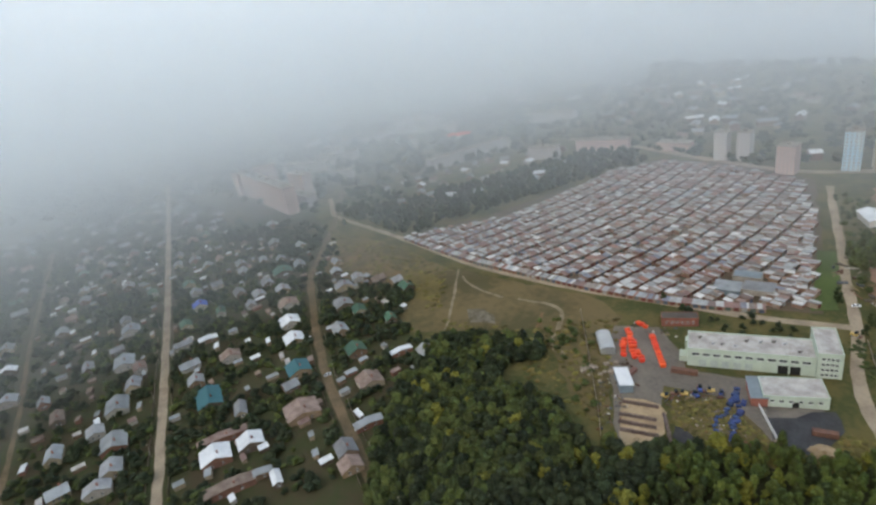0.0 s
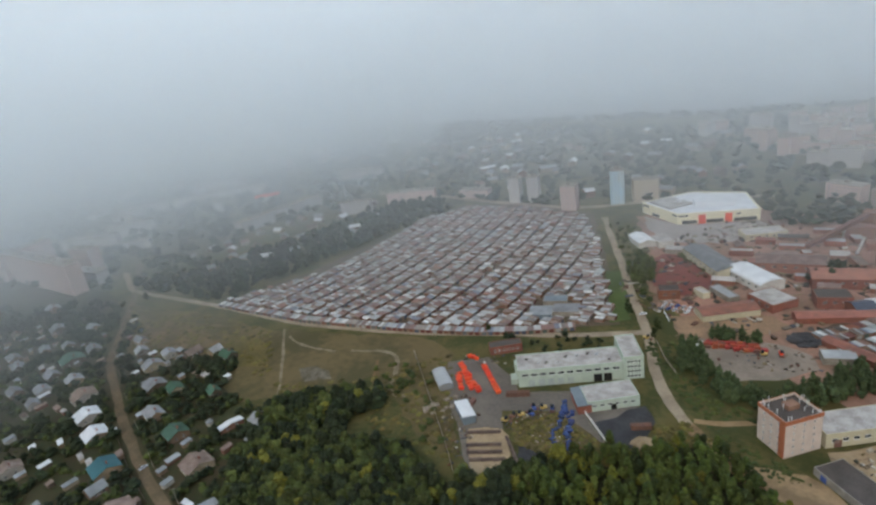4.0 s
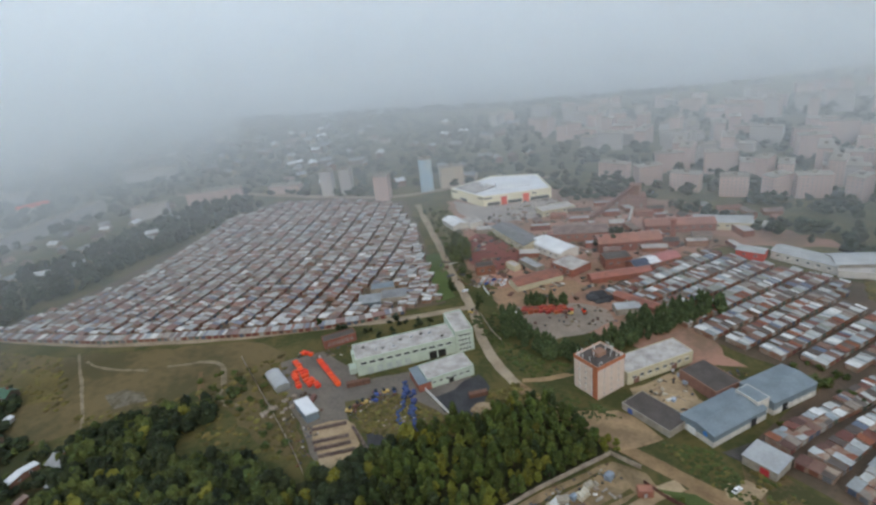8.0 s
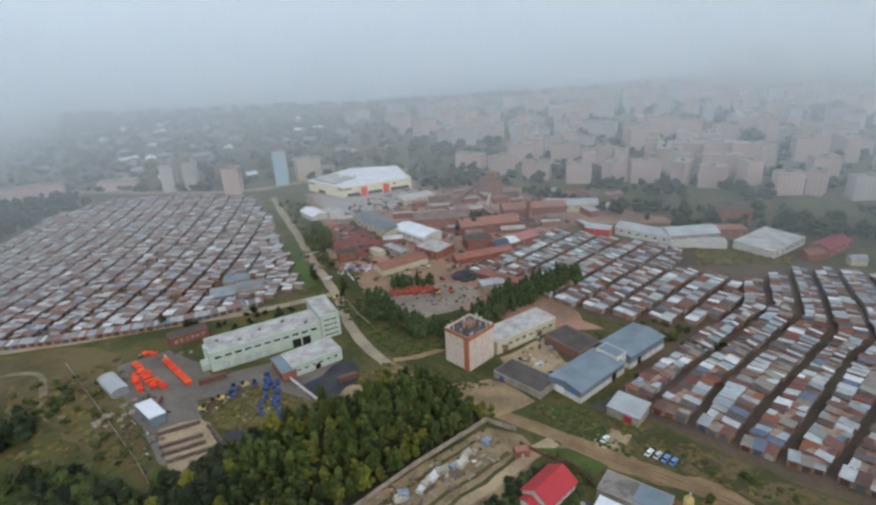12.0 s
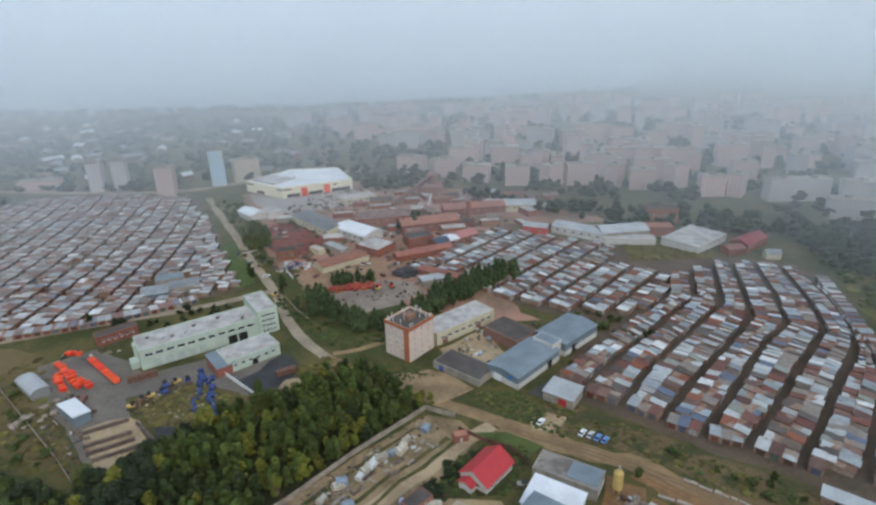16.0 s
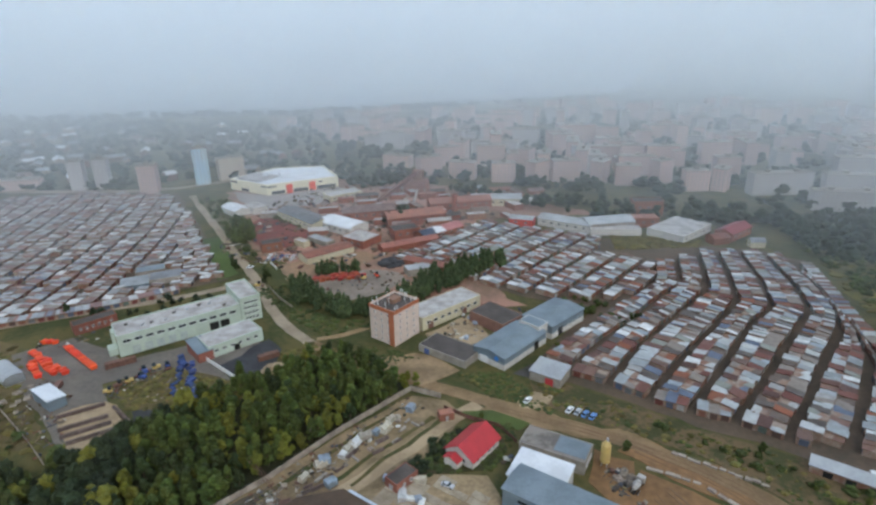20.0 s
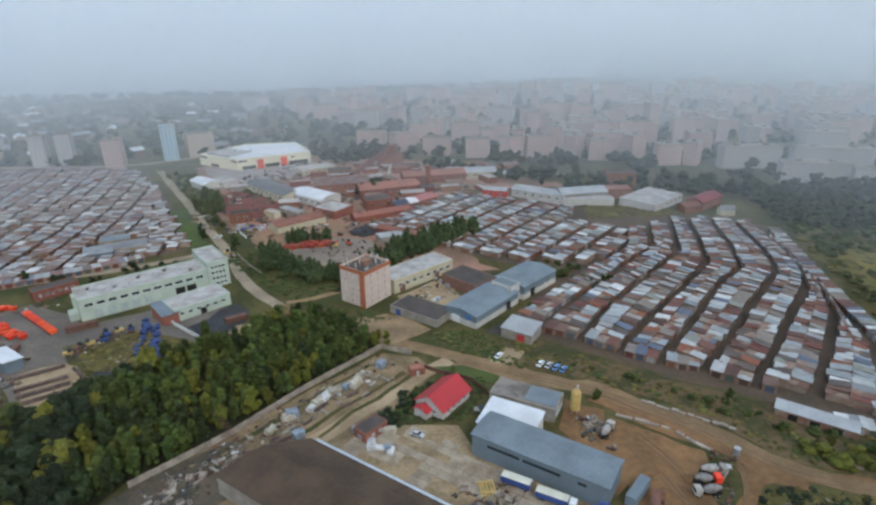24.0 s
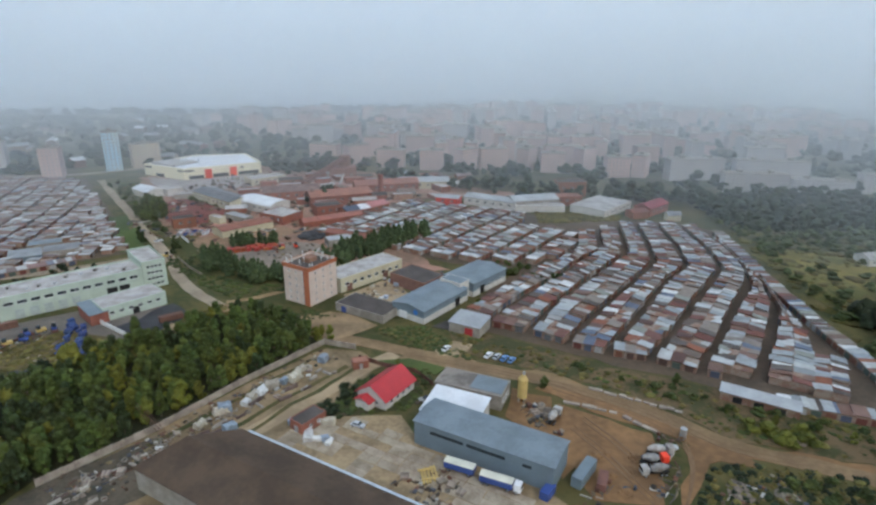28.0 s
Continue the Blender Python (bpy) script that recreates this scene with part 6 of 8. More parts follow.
def lobes_of(x, y, h, w, rng, n=3):
    out = []
    for i in range(n):
        a = rng.uniform(0, 6.28)
        f = (i + 0.5) / n
        out.append((x + math.cos(a) * w * 0.2, y + math.sin(a) * w * 0.2, h * (0.25 + 0.6 * f), w * (0.5 - 0.22 * f), h * 0.25))
    return out


def slender(x, y, h, w, rng):
    """An upright, narrow crown that tapers to its top."""
    out = []
    for i in range(6):
        f = (i + 0.5) / 6
        out.append((x + rng.uniform(-0.12, 0.12) * w, y + rng.uniform(-0.12, 0.12) * w, h * (0.1 + 0.84 * f), w * 0.5 * (0.72, 0.95, 1.0, 0.85, 0.6, 0.32)[i] * rng.uniform(0.85, 1.15), h * 0.12))
    return out


def woods(name, poly, spacing, h, w, material, label, seed, fine=False, n=3, leaves=0, clear=0.0, hole=(), slim=False):
    rng = random.Random(seed)
    lobes = []
    xs, ys = [p[0] for p in poly], [p[1] for p in poly]
    for i in range(int((max(xs) - min(xs)) * (max(ys) - min(ys)) / spacing ** 2)):
        x, y = rng.uniform(min(xs), max(xs)), rng.uniform(min(ys), max(ys))
        if inside((x, y), poly) and (not clear or free(x, y, clear, 5)) and not (hole and inside((x, y), hole) and rng.random() < 0.82):
            s = rng.uniform(0.55, 1.3)
            lobes += slender(x, y, h * (0.5 + 0.5 * s), w * (0.5 + 0.5 * s), rng) if slim else lobes_of(x, y, h * s, w * s * rng.uniform(0.8, 1.2), rng, n)
    return clumps(name, lobes, material, label, seed, fine, leaves=leaves)


WOOD = [(-101.5, 134), (-83, 157), (-67.6, 181.9), (-46.4, 212.2), (-55, 222), (-74.9, 233.2), (-91, 228.2), (-102.2, 213.9), (-113, 205), (-126, 187), (-133, 176), (-139, 164.5), (-153, 153), (-158, 147), (-168, 143.9), (-181.1, 149.6), (-190.6, 148), (-214, 134.3), (-232.4, 148.3), (-222.9, 166.8), (-233.3, 172.9), (-262.3, 148.9), (-274.1, 125.6), (-254.4, 100.1), (-203.5, 63.2), (-150.7, 44.8), (-117.5, 96.8)]
# near-black ground sheet that fills the gaps between the crowns
patch("wood_floor", WOOD, 0.07, mat("dark_wood_floor", (0.03, 0.032, 0.012), 0.95, (0.018, 0.02, 0.008), 0.2, 1.5, 0.8, bump=0.3), "dark ground under the trees of the wood", rough=1)
r = random.Random(14)
cells = set()
spotsw = []
for i in range(9000):
    x, y = r.uniform(-290, -44), r.uniform(36, 245)
    if not inside((x, y), WOOD):
        continue
    key = (int(x / 4.0), int(y / 4.0))
    if key in cells:
        continue
    cells.add(key)
    spotsw.append((x, y))
spotsw.sort(key=lambda p: (p[0] + 60) ** 2 + (p[1] - 170) ** 2)
rest = {0: [], 1: [], 2: []}
for i, (x, y) in enumerate(spotsw):
    yellow = r.random() < (0.5 if noise.noise(Vector((x * 0.045, y * 0.045, 2.0))) > 0.22 and x > -128 else 0.05)
    light = (x > -135 and y > 160 and r.random() < 0.8) or (x > -110 and r.random() < 0.45) or (x < -150 and r.random() < 0.5)
    k = 2 if yellow else r.choice((0, 1, 5, 0, 1)) if light else r.choice((3, 4, 4, 0, 3))
    if i < 285:
        tree(x, y, r.uniform(0.7, 1.08), k, r, "yellowing tree of the wood" if k == 2 else "dense green tree of the wood", "trees of the wood")
    else:
        s = r.uniform(0.65, 1.08)
        rest[2 if yellow else 0 if light else 1] += lobes_of(x, y, 9 * s, 6.4 * s, r, 4)
for k, m in ((0, LEAF_S), (1, LEAFD_S), (2, LEAFY)):
    clumps("wood", rest[k], m, ("light green trees of the wood", "dark green trees of the wood", "yellowing trees of the wood")[k], k + 1, fine=True, leaves=70, rough=0.28)

woods("tree_belt", [(-456.8, 178.6), (-462.2, 335.7), (-464.2, 444.7), (-525.6, 465.4), (-555.7, 397), (-536, 287.5), (-571.8, 146.2), (-535.8, 128.3)], 6.5, 9, 7, LEAFD_S, "dark belt of trees beside the garages", 31, leaves=20, clear=7)
woods("garden_trees", VILLAGE, 4.8, 4.6, 4.7, LEAFD_S, "dark fruit trees and bushes in the gardens", 32, leaves=7, clear=8.2)
woods("garden_trees", VILLAGE, 7.0, 3.6, 3.8, LEAF_S, "green fruit trees in the gardens", 75, leaves=7, clear=8.0)
woods("garden_trees", [(-425, 88), (-486, 114), (-548, 120), (-608, 70), (-640, 40), (-590, 20), (-480, 50)], 5.5, 5, 5, LEAFD_S, "dark trees between the gardens and the flats", 92, leaves=7, clear=7)
woods("garden_shrubs", VILLAGE, 7.5, 2.4, 3.4, LEAF_S, "green shrubs in the gardens", 33, n=1, clear=6.5)
woods("scrub", [(145.5, 180.9), (161.9, 235.8), (169.2, 311.5), (170.3, 368.3), (167.1, 411.2), (372.3, 382.5), (458.4, 233.1), (402.5, 109), (183.2, 105.7), (136.6, 159.6)], 6.6, 4.0, 5.5, LEAF_S, "green scrub and young trees", 34, leaves=14, hole=[(168.7, 270.8), (168.5, 323.5), (199.3, 337.3), (237.3, 314.4), (256, 286.6), (206.2, 277.2), (179.3, 266.7)])
woods("dark_wood", [(168.5, 368.6), (173.5, 444.9), (225.4, 464.8), (454.8, 416.3), (799.7, 296.4), (800.1, 191.3), (372.2, 312.7), (269.1, 368.3)], 6.6, 10, 8, LEAFD_S, "dark wood before the flats", 35)
woods("dark_wood", [(157.2, 195.5), (171.2, 256.4), (217.5, 234.3), (290.5, 181.2), (284.6, 96.3), (193.5, 114.9)], 8, 8, 7, LEAFD_S, "dark trees at the edge of the garages", 45, leaves=14)
woods("town_trees", [(-149.9, 514.6), (-56.3, 537.9), (133.9, 495.5), (216.1, 466.7), (372.1, 435.4), (556.4, 442.4), (622.6, 947.1), (174.5, 1050.3), (-400.3, 975.3), (-280.3, 640.7)], 17, 9, 10, LEAFD_S, "trees among the far flats", 36)
woods("town_trees", [(-233.5, 562.4), (-380.3, 490), (-549.7, 466.7), (-713.1, 440), (-1154.4, 486), (-1120.5, 906.6), (-400.2, 908.4), (-280.3, 640.7)], 15, 7, 9, LEAFD_S, "dark trees among the far houses", 37, clear=8)
woods("town_trees", [(-534.1, 142.5), (-619.2, 282.4), (-599.4, 442.7), (-913.8, 469.6), (-1214.2, 329), (-1240, -329.4), (-933.6, -314.1), (-793.6, 19.7)], 15, 8, 10, LEAFD_S, "dark trees among the flats in the mist", 38, clear=9)
woods("far_wood", [(-1223.8, 838.1), (-672.8, 936), (-400.4, 990.2), (-98.2, 1116.1), (86.8, 1215.3), (179.2, 1264.2), (-60.4, 1150.3), (-400.3, 1024.1), (-672.2, 963.1), (-1271.6, 861.5)], 12, 10, 14, LEAFD_S, "dark wooded shore of the lake", 39)
woods("tree_row", [(-133.3, 307.6), (-120.5, 280.6), (-90.3, 267.3), (-70, 271.6), (-73, 282.3), (-89.4, 279.8), (-109.3, 290.2), (-122.4, 309.7)], 2.9, 8, 3.6, LEAFM_S, "row of upright green trees behind the office block", 40, leaves=30, slim=True)
woods("tree_row", [(-72.6, 287.5), (-61.2, 281.6), (-48.3, 301.6), (-15.6, 338.2), (-9.9, 353.4), (-29.2, 351.5), (-57.1, 319.7)], 2.9, 9.5, 3.8, LEAFM_S, "tall row of upright green trees behind the workshop", 41, leaves=30, slim=True)
woods("tree_clump", [(-123, 317), (-117, 326), (-98, 330), (-100, 323)], 3.0, 8.5, 3.8, LEAFM_S, "clump of upright green trees in the works yard", 42, leaves=30, slim=True)
woods("tree_clump", [(-208, 378), (-211, 401), (-196, 396), (-183, 369), (-191, 360)], 3.6, 10, 4.6, LEAF_S, "clump of yellow-green trees by the road", 43, leaves=30, slim=True)
woods("tree_clump", [(-104.3, 415), (-101.3, 440), (-77.4, 445.1), (-72.7, 422.2)], 6, 9, 7, LEAFD_S, "dark trees beside the brickworks", 44, leaves=20)
woods("tree_clump", [(89.4, 439), (186.3, 429.1), (187.3, 457.2), (98.4, 475.9)], 8, 11, 9, LEAFD_S, "round dark wood before the flats", 46, leaves=14)
woods("tree_clump", [(57.3, 440.2), (89.4, 439), (89.9, 484.5), (1.5, 492.7), (-74.5, 519.4), (-55.2, 500.3)], 9, 9, 8, LEAFD_S, "trees behind the white halls", 47, leaves=14)
woods("bushes", [(-282, 466), (-262, 478), (-226, 424), (-192, 368), (-172, 345), (-176, 340), (-216, 392), (-252, 436)], 6.5, 3.2, 4, LEAF_S, "bushes and young trees along the works road", 90, leaves=24)
woods("bushes", [(-198, 427), (-185.4, 425.4), (-147.4, 401.4), (-154, 397.3), (-180, 412)], 4.5, 2.4, 3.6, LEAF_S, "green bank below the long shed", 91, leaves=20)
woods("bushes", [(12.8, 292.5), (33.2, 285.3), (41.8, 297.8), (26.4, 306.3)], 4, 3.5, 4, LEAF_S, "green bushes beside the hall", 48, leaves=30)
woods("bushes", [(24.3, 206), (53.7, 194.5), (79.1, 178.6), (89.8, 161.8), (127.7, 156.8), (134, 167.8), (107.3, 174.6), (82.3, 185), (55.9, 199.8)], 6.5, 1.9, 3, LEAF_S, "bushes on the bank before the garages", 49, leaves=30)
woods("bushes", [(93.4, 149.1), (121.2, 139.8), (155.2, 117), (119.3, 82.6), (72.5, 101), (72.7, 119.4)], 4.2, 2.2, 3.0, LEAF_S, "bushes on rough ground", 50, leaves=30)
woods("bushes", [(-299.9, 113.1), (-359.2, 139.4), (-397.6, 114.1), (-339.2, 98.9)], 6, 4, 5, LEAFD_S, "dark bushes at the edge of the meadow", 51, leaves=20)
woods("bushes", [(-262.2, 184.5), (-237.5, 216.3), (-207, 187.7), (-162.3, 156.7), (-152.7, 147.7), (-231.4, 176.1)], 7, 2.5, 3.4, LEAF_S, "bushes along the factory fence", 52, leaves=20)
woods("bushes", [(-38.5, 165.5), (-29.4, 186.3), (-22, 189.4), (-28.3, 167.9)], 3.6, 2, 3, LEAFD_S, "dense bushes in the house garden", 53, leaves=30)
for x, y, s, k, lab in ((-174.1, 323.2, 0.9, 3, "single dark tree beside the road"), (-149.9, 313.9, 0.8, 3, "dark tree at the crossing"), (-146.5, 303.8, 0.7, 4, "dark tree at the crossing"), (-231.1, 255, 0.75, 4, "dark tree beside the boiler house"), (33.6, 185.5, 0.75, 5, "round bushy tree beside the silo"), (99.6, 169.6, 0.45, 2, "yellow-green bush before the garages"), (110.1, 167.2, 0.5, 0, "green bush before the garages"), (117.4, 162.2, 0.5, 2, "yellow-green bush before the garages"), (88, 175.6, 0.4, 0, "green bush before the garages"), (-15.5, 197, 0.45, 5, "bush beside the garden fence"), (77.4, 189.9, 0.55, 0, "small tree before the garages"), (-43.3, 214.9, 0.7, 2, "orange-yellow tree at the road"), (-47.1, 218.4, 0.6, 2, "orange-yellow tree at the road")):
    tree(x, y, s, k, r, lab)


def weeds(poly, n, seed, material, label, h=0.7, w=1.3):
    """Low tufts of weeds over rough ground."""
    rng = random.Random(seed)
    xs, ys = [p[0] for p in poly], [p[1] for p in poly]
    lobes = []
    for i in range(n):
        x, y = rng.uniform(min(xs), max(xs)), rng.uniform(min(ys), max(ys))
        if inside((x, y), poly):
            s = rng.uniform(0.4, 1.3)
            lobes.append((x, y, 0.1, w * s, h * s))
    o = clumps("weeds", lobes, material, label, seed, False, leaves=5)
    return o


WEED = mat("dry_weeds", (0.13, 0.105, 0.03), 0.95, (0.07, 0.07, 0.02), 0.3, 2.0, 0.8, island=0.4)
VERGE = [(3.6, 223.5), (17.3, 221.6), (32.9, 214), (60.1, 199.8), (88.9, 187.9), (120.8, 172.3), (142.8, 167.9), (139.2, 148.5), (99.4, 159.9), (84.7, 162.4), (77.7, 171.3), (62.2, 183.1), (41, 194.8), (21.5, 201.9), (9.7, 208.8)]
weeds(VERGE, 900, 61, WEED, "yellowing weeds on the verge before the garages")
weeds(VERGE, 350, 62, LEAF_S, "green weeds on the verge before the garages", 0.6, 1.2)
ROUGH = [(71.9, 148.6), (82.9, 152.1), (101.4, 149.5), (157.6, 137.1), (154, 69.4), (46.2, 84.8), (50.8, 109.2)]
weeds(ROUGH, 2200, 63, LEAFD_S, "dark weeds on rough ground", 0.7, 1.0)
weeds(ROUGH, 1600, 64, WEED, "yellowing weeds on rough ground", 0.6, 1.0)
weeds([(-233.5, 225.3), (-250.7, 182.2), (-300.5, 136), (-365.4, 174.1), (-443.9, 153.4), (-537.9, 120.3), (-430.7, 94.3), (-363, 137), (-282.2, 135.3), (-162.2, 158.7)], 2600, 65, WEED, "dry weeds over the meadow", 0.6, 1.8)
weeds([(-148.8, 295), (-119, 267.9), (-93.8, 250.4), (-74.7, 260.8), (-68.1, 271.4), (-90.3, 265.4), (-120.5, 280.6), (-135.5, 307.8)], 900, 66, LEAF_S, "green weeds beside the road", 0.6, 1.4)
weeds([(-119.7, 202.6), (-99.3, 206.4), (-91, 230.2), (-76.9, 235.3), (-96.9, 242.8), (-106.9, 233.7), (-103.1, 219)], 500, 67, WEED, "brown weeds at the edge of the wood", 0.8, 1.5)
weeds([(-160.5, 196.1), (-147.4, 215.2), (-119.6, 209.4), (-107.6, 199.1), (-128.4, 187.3), (-148.9, 185)], 700, 68, WEED, "weeds of the storage lot", 0.5, 1.2)
weeds([(-36.1, 164.6), (-27.6, 186.6), (-10.3, 197.8), (-2, 193.6), (-5.2, 181.9), (-10.6, 170.8)], 500, 69, LEAF_S, "weeds of the house garden", 0.5, 1.1)
weeds([(56.4, 382), (107.3, 391.1), (113.7, 404.7), (56.9, 406.8)], 500, 70, WEED, "weeds of an empty plot", 0.8, 2.2)
weeds([(150.6, 173.1), (177, 403.7), (372.3, 374.9), (350.2, 143.7)], 1600, 71, WEED, "yellow weeds among the scrub", 1.2, 3.0)
woods("yard_trees", [(-226.4, 242.6), (-148.8, 270.3), (-138.7, 290.1), (-188.2, 281.5), (-227.2, 255.2)], 9, 4, 4, LEAFD_S, "small trees between the factory and the road", 55, leaves=24)
weeds([(-90.9, 247.2), (-58.9, 241.3), (-44.2, 235.5), (-56.8, 228.7), (-74.9, 241.2)], 300, 72, LEAF_S, "tufts of grass before the office block", 0.4, 1.0)
weeds([(-29.4, 226.3), (-7.9, 228.5), (0.5, 218.5), (12.2, 202.2), (-11.4, 210.6)], 170, 73, WEED, "tufts of dry grass beside the road", 0.4, 1.1)
weeds([(-29.4, 226.3), (-7.9, 228.5), (0.5, 218.5), (12.2, 202.2), (-11.4, 210.6)], 420, 74, LEAF_S, "tufts of green grass beside the road", 0.4, 1.1)

woods("bushes", [(92.4, 170.7), (109, 164.9), (105.6, 156.9), (97.8, 160.1), (91.1, 166.8)], 3.4, 3.0, 3.6, LEAFY, "yellow-green bushes on the bank", 81, leaves=40)
woods("bushes", [(33.4, 288.8), (53.8, 292.9), (57.7, 287.9), (45.3, 275.1), (37.1, 274.8)], 4.2, 3.0, 4.0, LEAF_S, "green bushes between the hall and the garages", 82, leaves=30)
woods("yellow_bush", [(12.6, 251.1), (15.6, 251.9), (15.7, 254.1), (12.8, 254.2)], 1.6, 2.4, 2.2, LEAFY, "bright yellow bush beside the blue hall", 83, leaves=40)


# ---- the storage yard by the wood: wall, piles and scrap ----
def run_of_panels(name, line, length, h, thick, material, label, category="wall", post=None, cap=False):
    """A wall of concrete panels between posts along a line; each panel and each post is a part."""
    root = tagged(empty_at(name, *line[0]), label, category)
    base = Vector(line[0])
    bm = bmesh.new()
    box(bm, 0, 0, -0.1, length - 0.14, thick, h, bevel=0.03)
    box(bm, 0, 0, h * 0.25, length - 0.7, thick + 0.08, h * 0.5)
    pm = bpy.data.meshes.new("panel")
    bm.to_mesh(pm)
    bm.free()
    pm.materials.append(material)
    bm = bmesh.new()
    box(bm, 0, 0, -0.1, 0.22, 0.26, h + 0.25, bevel=0.02)
    om = bpy.data.meshes.new("post")
    bm.to_mesh(om)
    bm.free()
    om.materials.append(post or material)
    rng = random.Random(len(line))
    for p, q in zip(line, line[1:]):
        p, q = Vector(p), Vector(q)
        n = max(1, round((q - p).length / length))
        ang = math.degrees(math.atan2(q.y - p.y, q.x - p.x))
        for i in range(n):
            c = p.lerp(q, (i + 0.5) / n) - base
            o = new("panel", pm)
            o.parent = root
            o.matrix_basis = pose(c.x, c.y, rng.uniform(-0.08, 0.05), rng.uniform(-1.5, 1.5), 0, ang + rng.uniform(-0.8, 0.8)) @ Matrix.Diagonal(((q - p).length / n / length, 1, 1, 1))
            e = p.lerp(q, i / n) - base
            o = new("post", om)
            o.parent = root
            o.matrix_basis = pose(e.x, e.y, 0, 0, 0, ang)
    return root


WALLM = mat("weathered_wall_concrete", (0.36, 0.31, 0.25), 0.9, (0.22, 0.18, 0.15), 0.4, 2.5, 0.9, rand=0.15)
run_of_panels("concrete_wall", [(-99.2, 132.9), (-80.7, 156.6), (-65.7, 181.9), (-44.6, 211.7), (-32.1, 208.1)], 3.0, 2.4, 0.16, WALLM, "long weathered concrete panel wall beside the wood")
run_of_panels("concrete_wall", [(-141.5, 119.1), (-123.1, 141.7)], 3.0, 2.2, 0.16, WALLM, "old concrete wall among dark trees")
run_of_panels("factory_fence", [(-252.8, 211.6), (-208.5, 185.6), (-172.7, 164.3), (-157, 154)], 3.2, 1.9, 0.12, WALLM, "pale concrete fence of the factory", "fence")
run_of_panels("works_wall", [(-143.4, 301), (-131, 287), (-119.4, 276.8)], 3.0, 1.3, 0.16, WALLM, "low pale concrete wall beside the works road", "wall")
run_of_panels("works_wall", [(-156.7, 334.4), (-148.5, 325.3)], 3.0, 1.8, 0.16, FRAMEW, "short white wall of the works lot", "wall")
run_of_panels("factory_wall", [(-137.9, 223.1), (-114.8, 208.8)], 3.0, 2.0, 0.16, FRAMEW, "white yard wall of the factory", "wall")
run_of_panels("garden_fence", [(-29.8, 201.3), (-20.8, 196.9), (-9.1, 193), (-2.5, 185.3)], 2.5, 1.8, 0.1, RUST, "dark board fence of the garden", "fence")


def shared(name, bm, material):
    me = bpy.data.meshes.new(name)
    bm.to_mesh(me)
    bm.free()
    for m in material if isinstance(material, (list, tuple)) else [material]:
        me.materials.append(m)
    return me


def put(name, me, x, y, rz, label, category, group="", s=1.0, z=0.12, sz=None):
    o = new(name, me)
    o.matrix_basis = pose(x, y, z, 0, 0, rz) @ Matrix.Diagonal((s, s, sz or s, 1))
    return tagged(o, label, category, group)


bm = bmesh.new()
bmesh.ops.create_cone(bm, segments=14, radius1=1.0, radius2=1.0, depth=0.9, cap_ends=False, matrix=pose(0, 0, 0.45))
bmesh.ops.solidify(bm, geom=bm.faces[:], thickness=0.14)
RINGM = shared("concrete_ring", bm, CONCRETE)
bm = bmesh.new()
box(bm, 0, 0, 0, 5.6, 1.4, 0.22, bevel=0.02)
SLABP = shared("slab", bm, CONCRETE)
bm = bmesh.new()
bmesh.ops.create_cone(bm, segments=8, radius1=0.24, radius2=0.24, depth=6.0, cap_ends=True, matrix=pose(0, 0, 0, 0, 90, 0))
PIPEP = shared("pipe", bm, mat("dark_rusty_pipe", (0.10, 0.07, 0.058), 0.7, (0.16, 0.12, 0.1), 0.6, 3.0, 0.8, rand=0.35))
bm = bmesh.new()
box(bm, 0, 0, 0, 2.4, 0.55, 0.95, bevel=0.03)
CRATEP = shared("crate", bm, mat("grey_boards", (0.30, 0.25, 0.2), 0.9, (0.2, 0.16, 0.12), 0.6, 4, 0.8, rand=0.3))


def stack(name, piece, me, places, x, y, rz, label, category, group, s=1.0):
    """A stack as one thing whose single pieces are its parts."""
    root = tagged(empty_at(name, x, y, 0.13, rz), label, category, group)
    root.scale = (s, s, s)
    for p in places:
        o = new(piece, me)
        o.parent = root
        o.matrix_basis = pose(*p)
    return root


def slab_stack(x, y, rz, s=1.0, label="stack of grey concrete slabs"):
    return stack("slab_stack", "slab", SLABP, [(0.1 * (i % 2), 0.06 * i, 0.25 * i, 0, 0, 1.5 * i) for i in range(4)], x, y, rz, label, "slab stack", "slab stacks", s)


def pipe_stack(x, y, rz, s=1.0, label="stack of rusty steel pipes"):
    return stack("pipe_stack", "pipe", PIPEP, [(0.1 * ((i + j) % 3), -0.75 + 0.5 * j + 0.25 * i, 0.25 + 0.43 * i) for i in range(3) for j in range(4 - i)], x, y, rz, label, "pipe stack", "pipe stacks", s)


def crate_pile(x, y, rz, s=1.0, label="stack of old grey crates"):
    return stack("crate_stack", "crate", CRATEP, [(0.1 * (i % 2), -0.9 + 0.62 * i, 0, 0, 0, 2 * i) for i in range(4)], x, y, rz, label, "crates", "crate stacks", s)


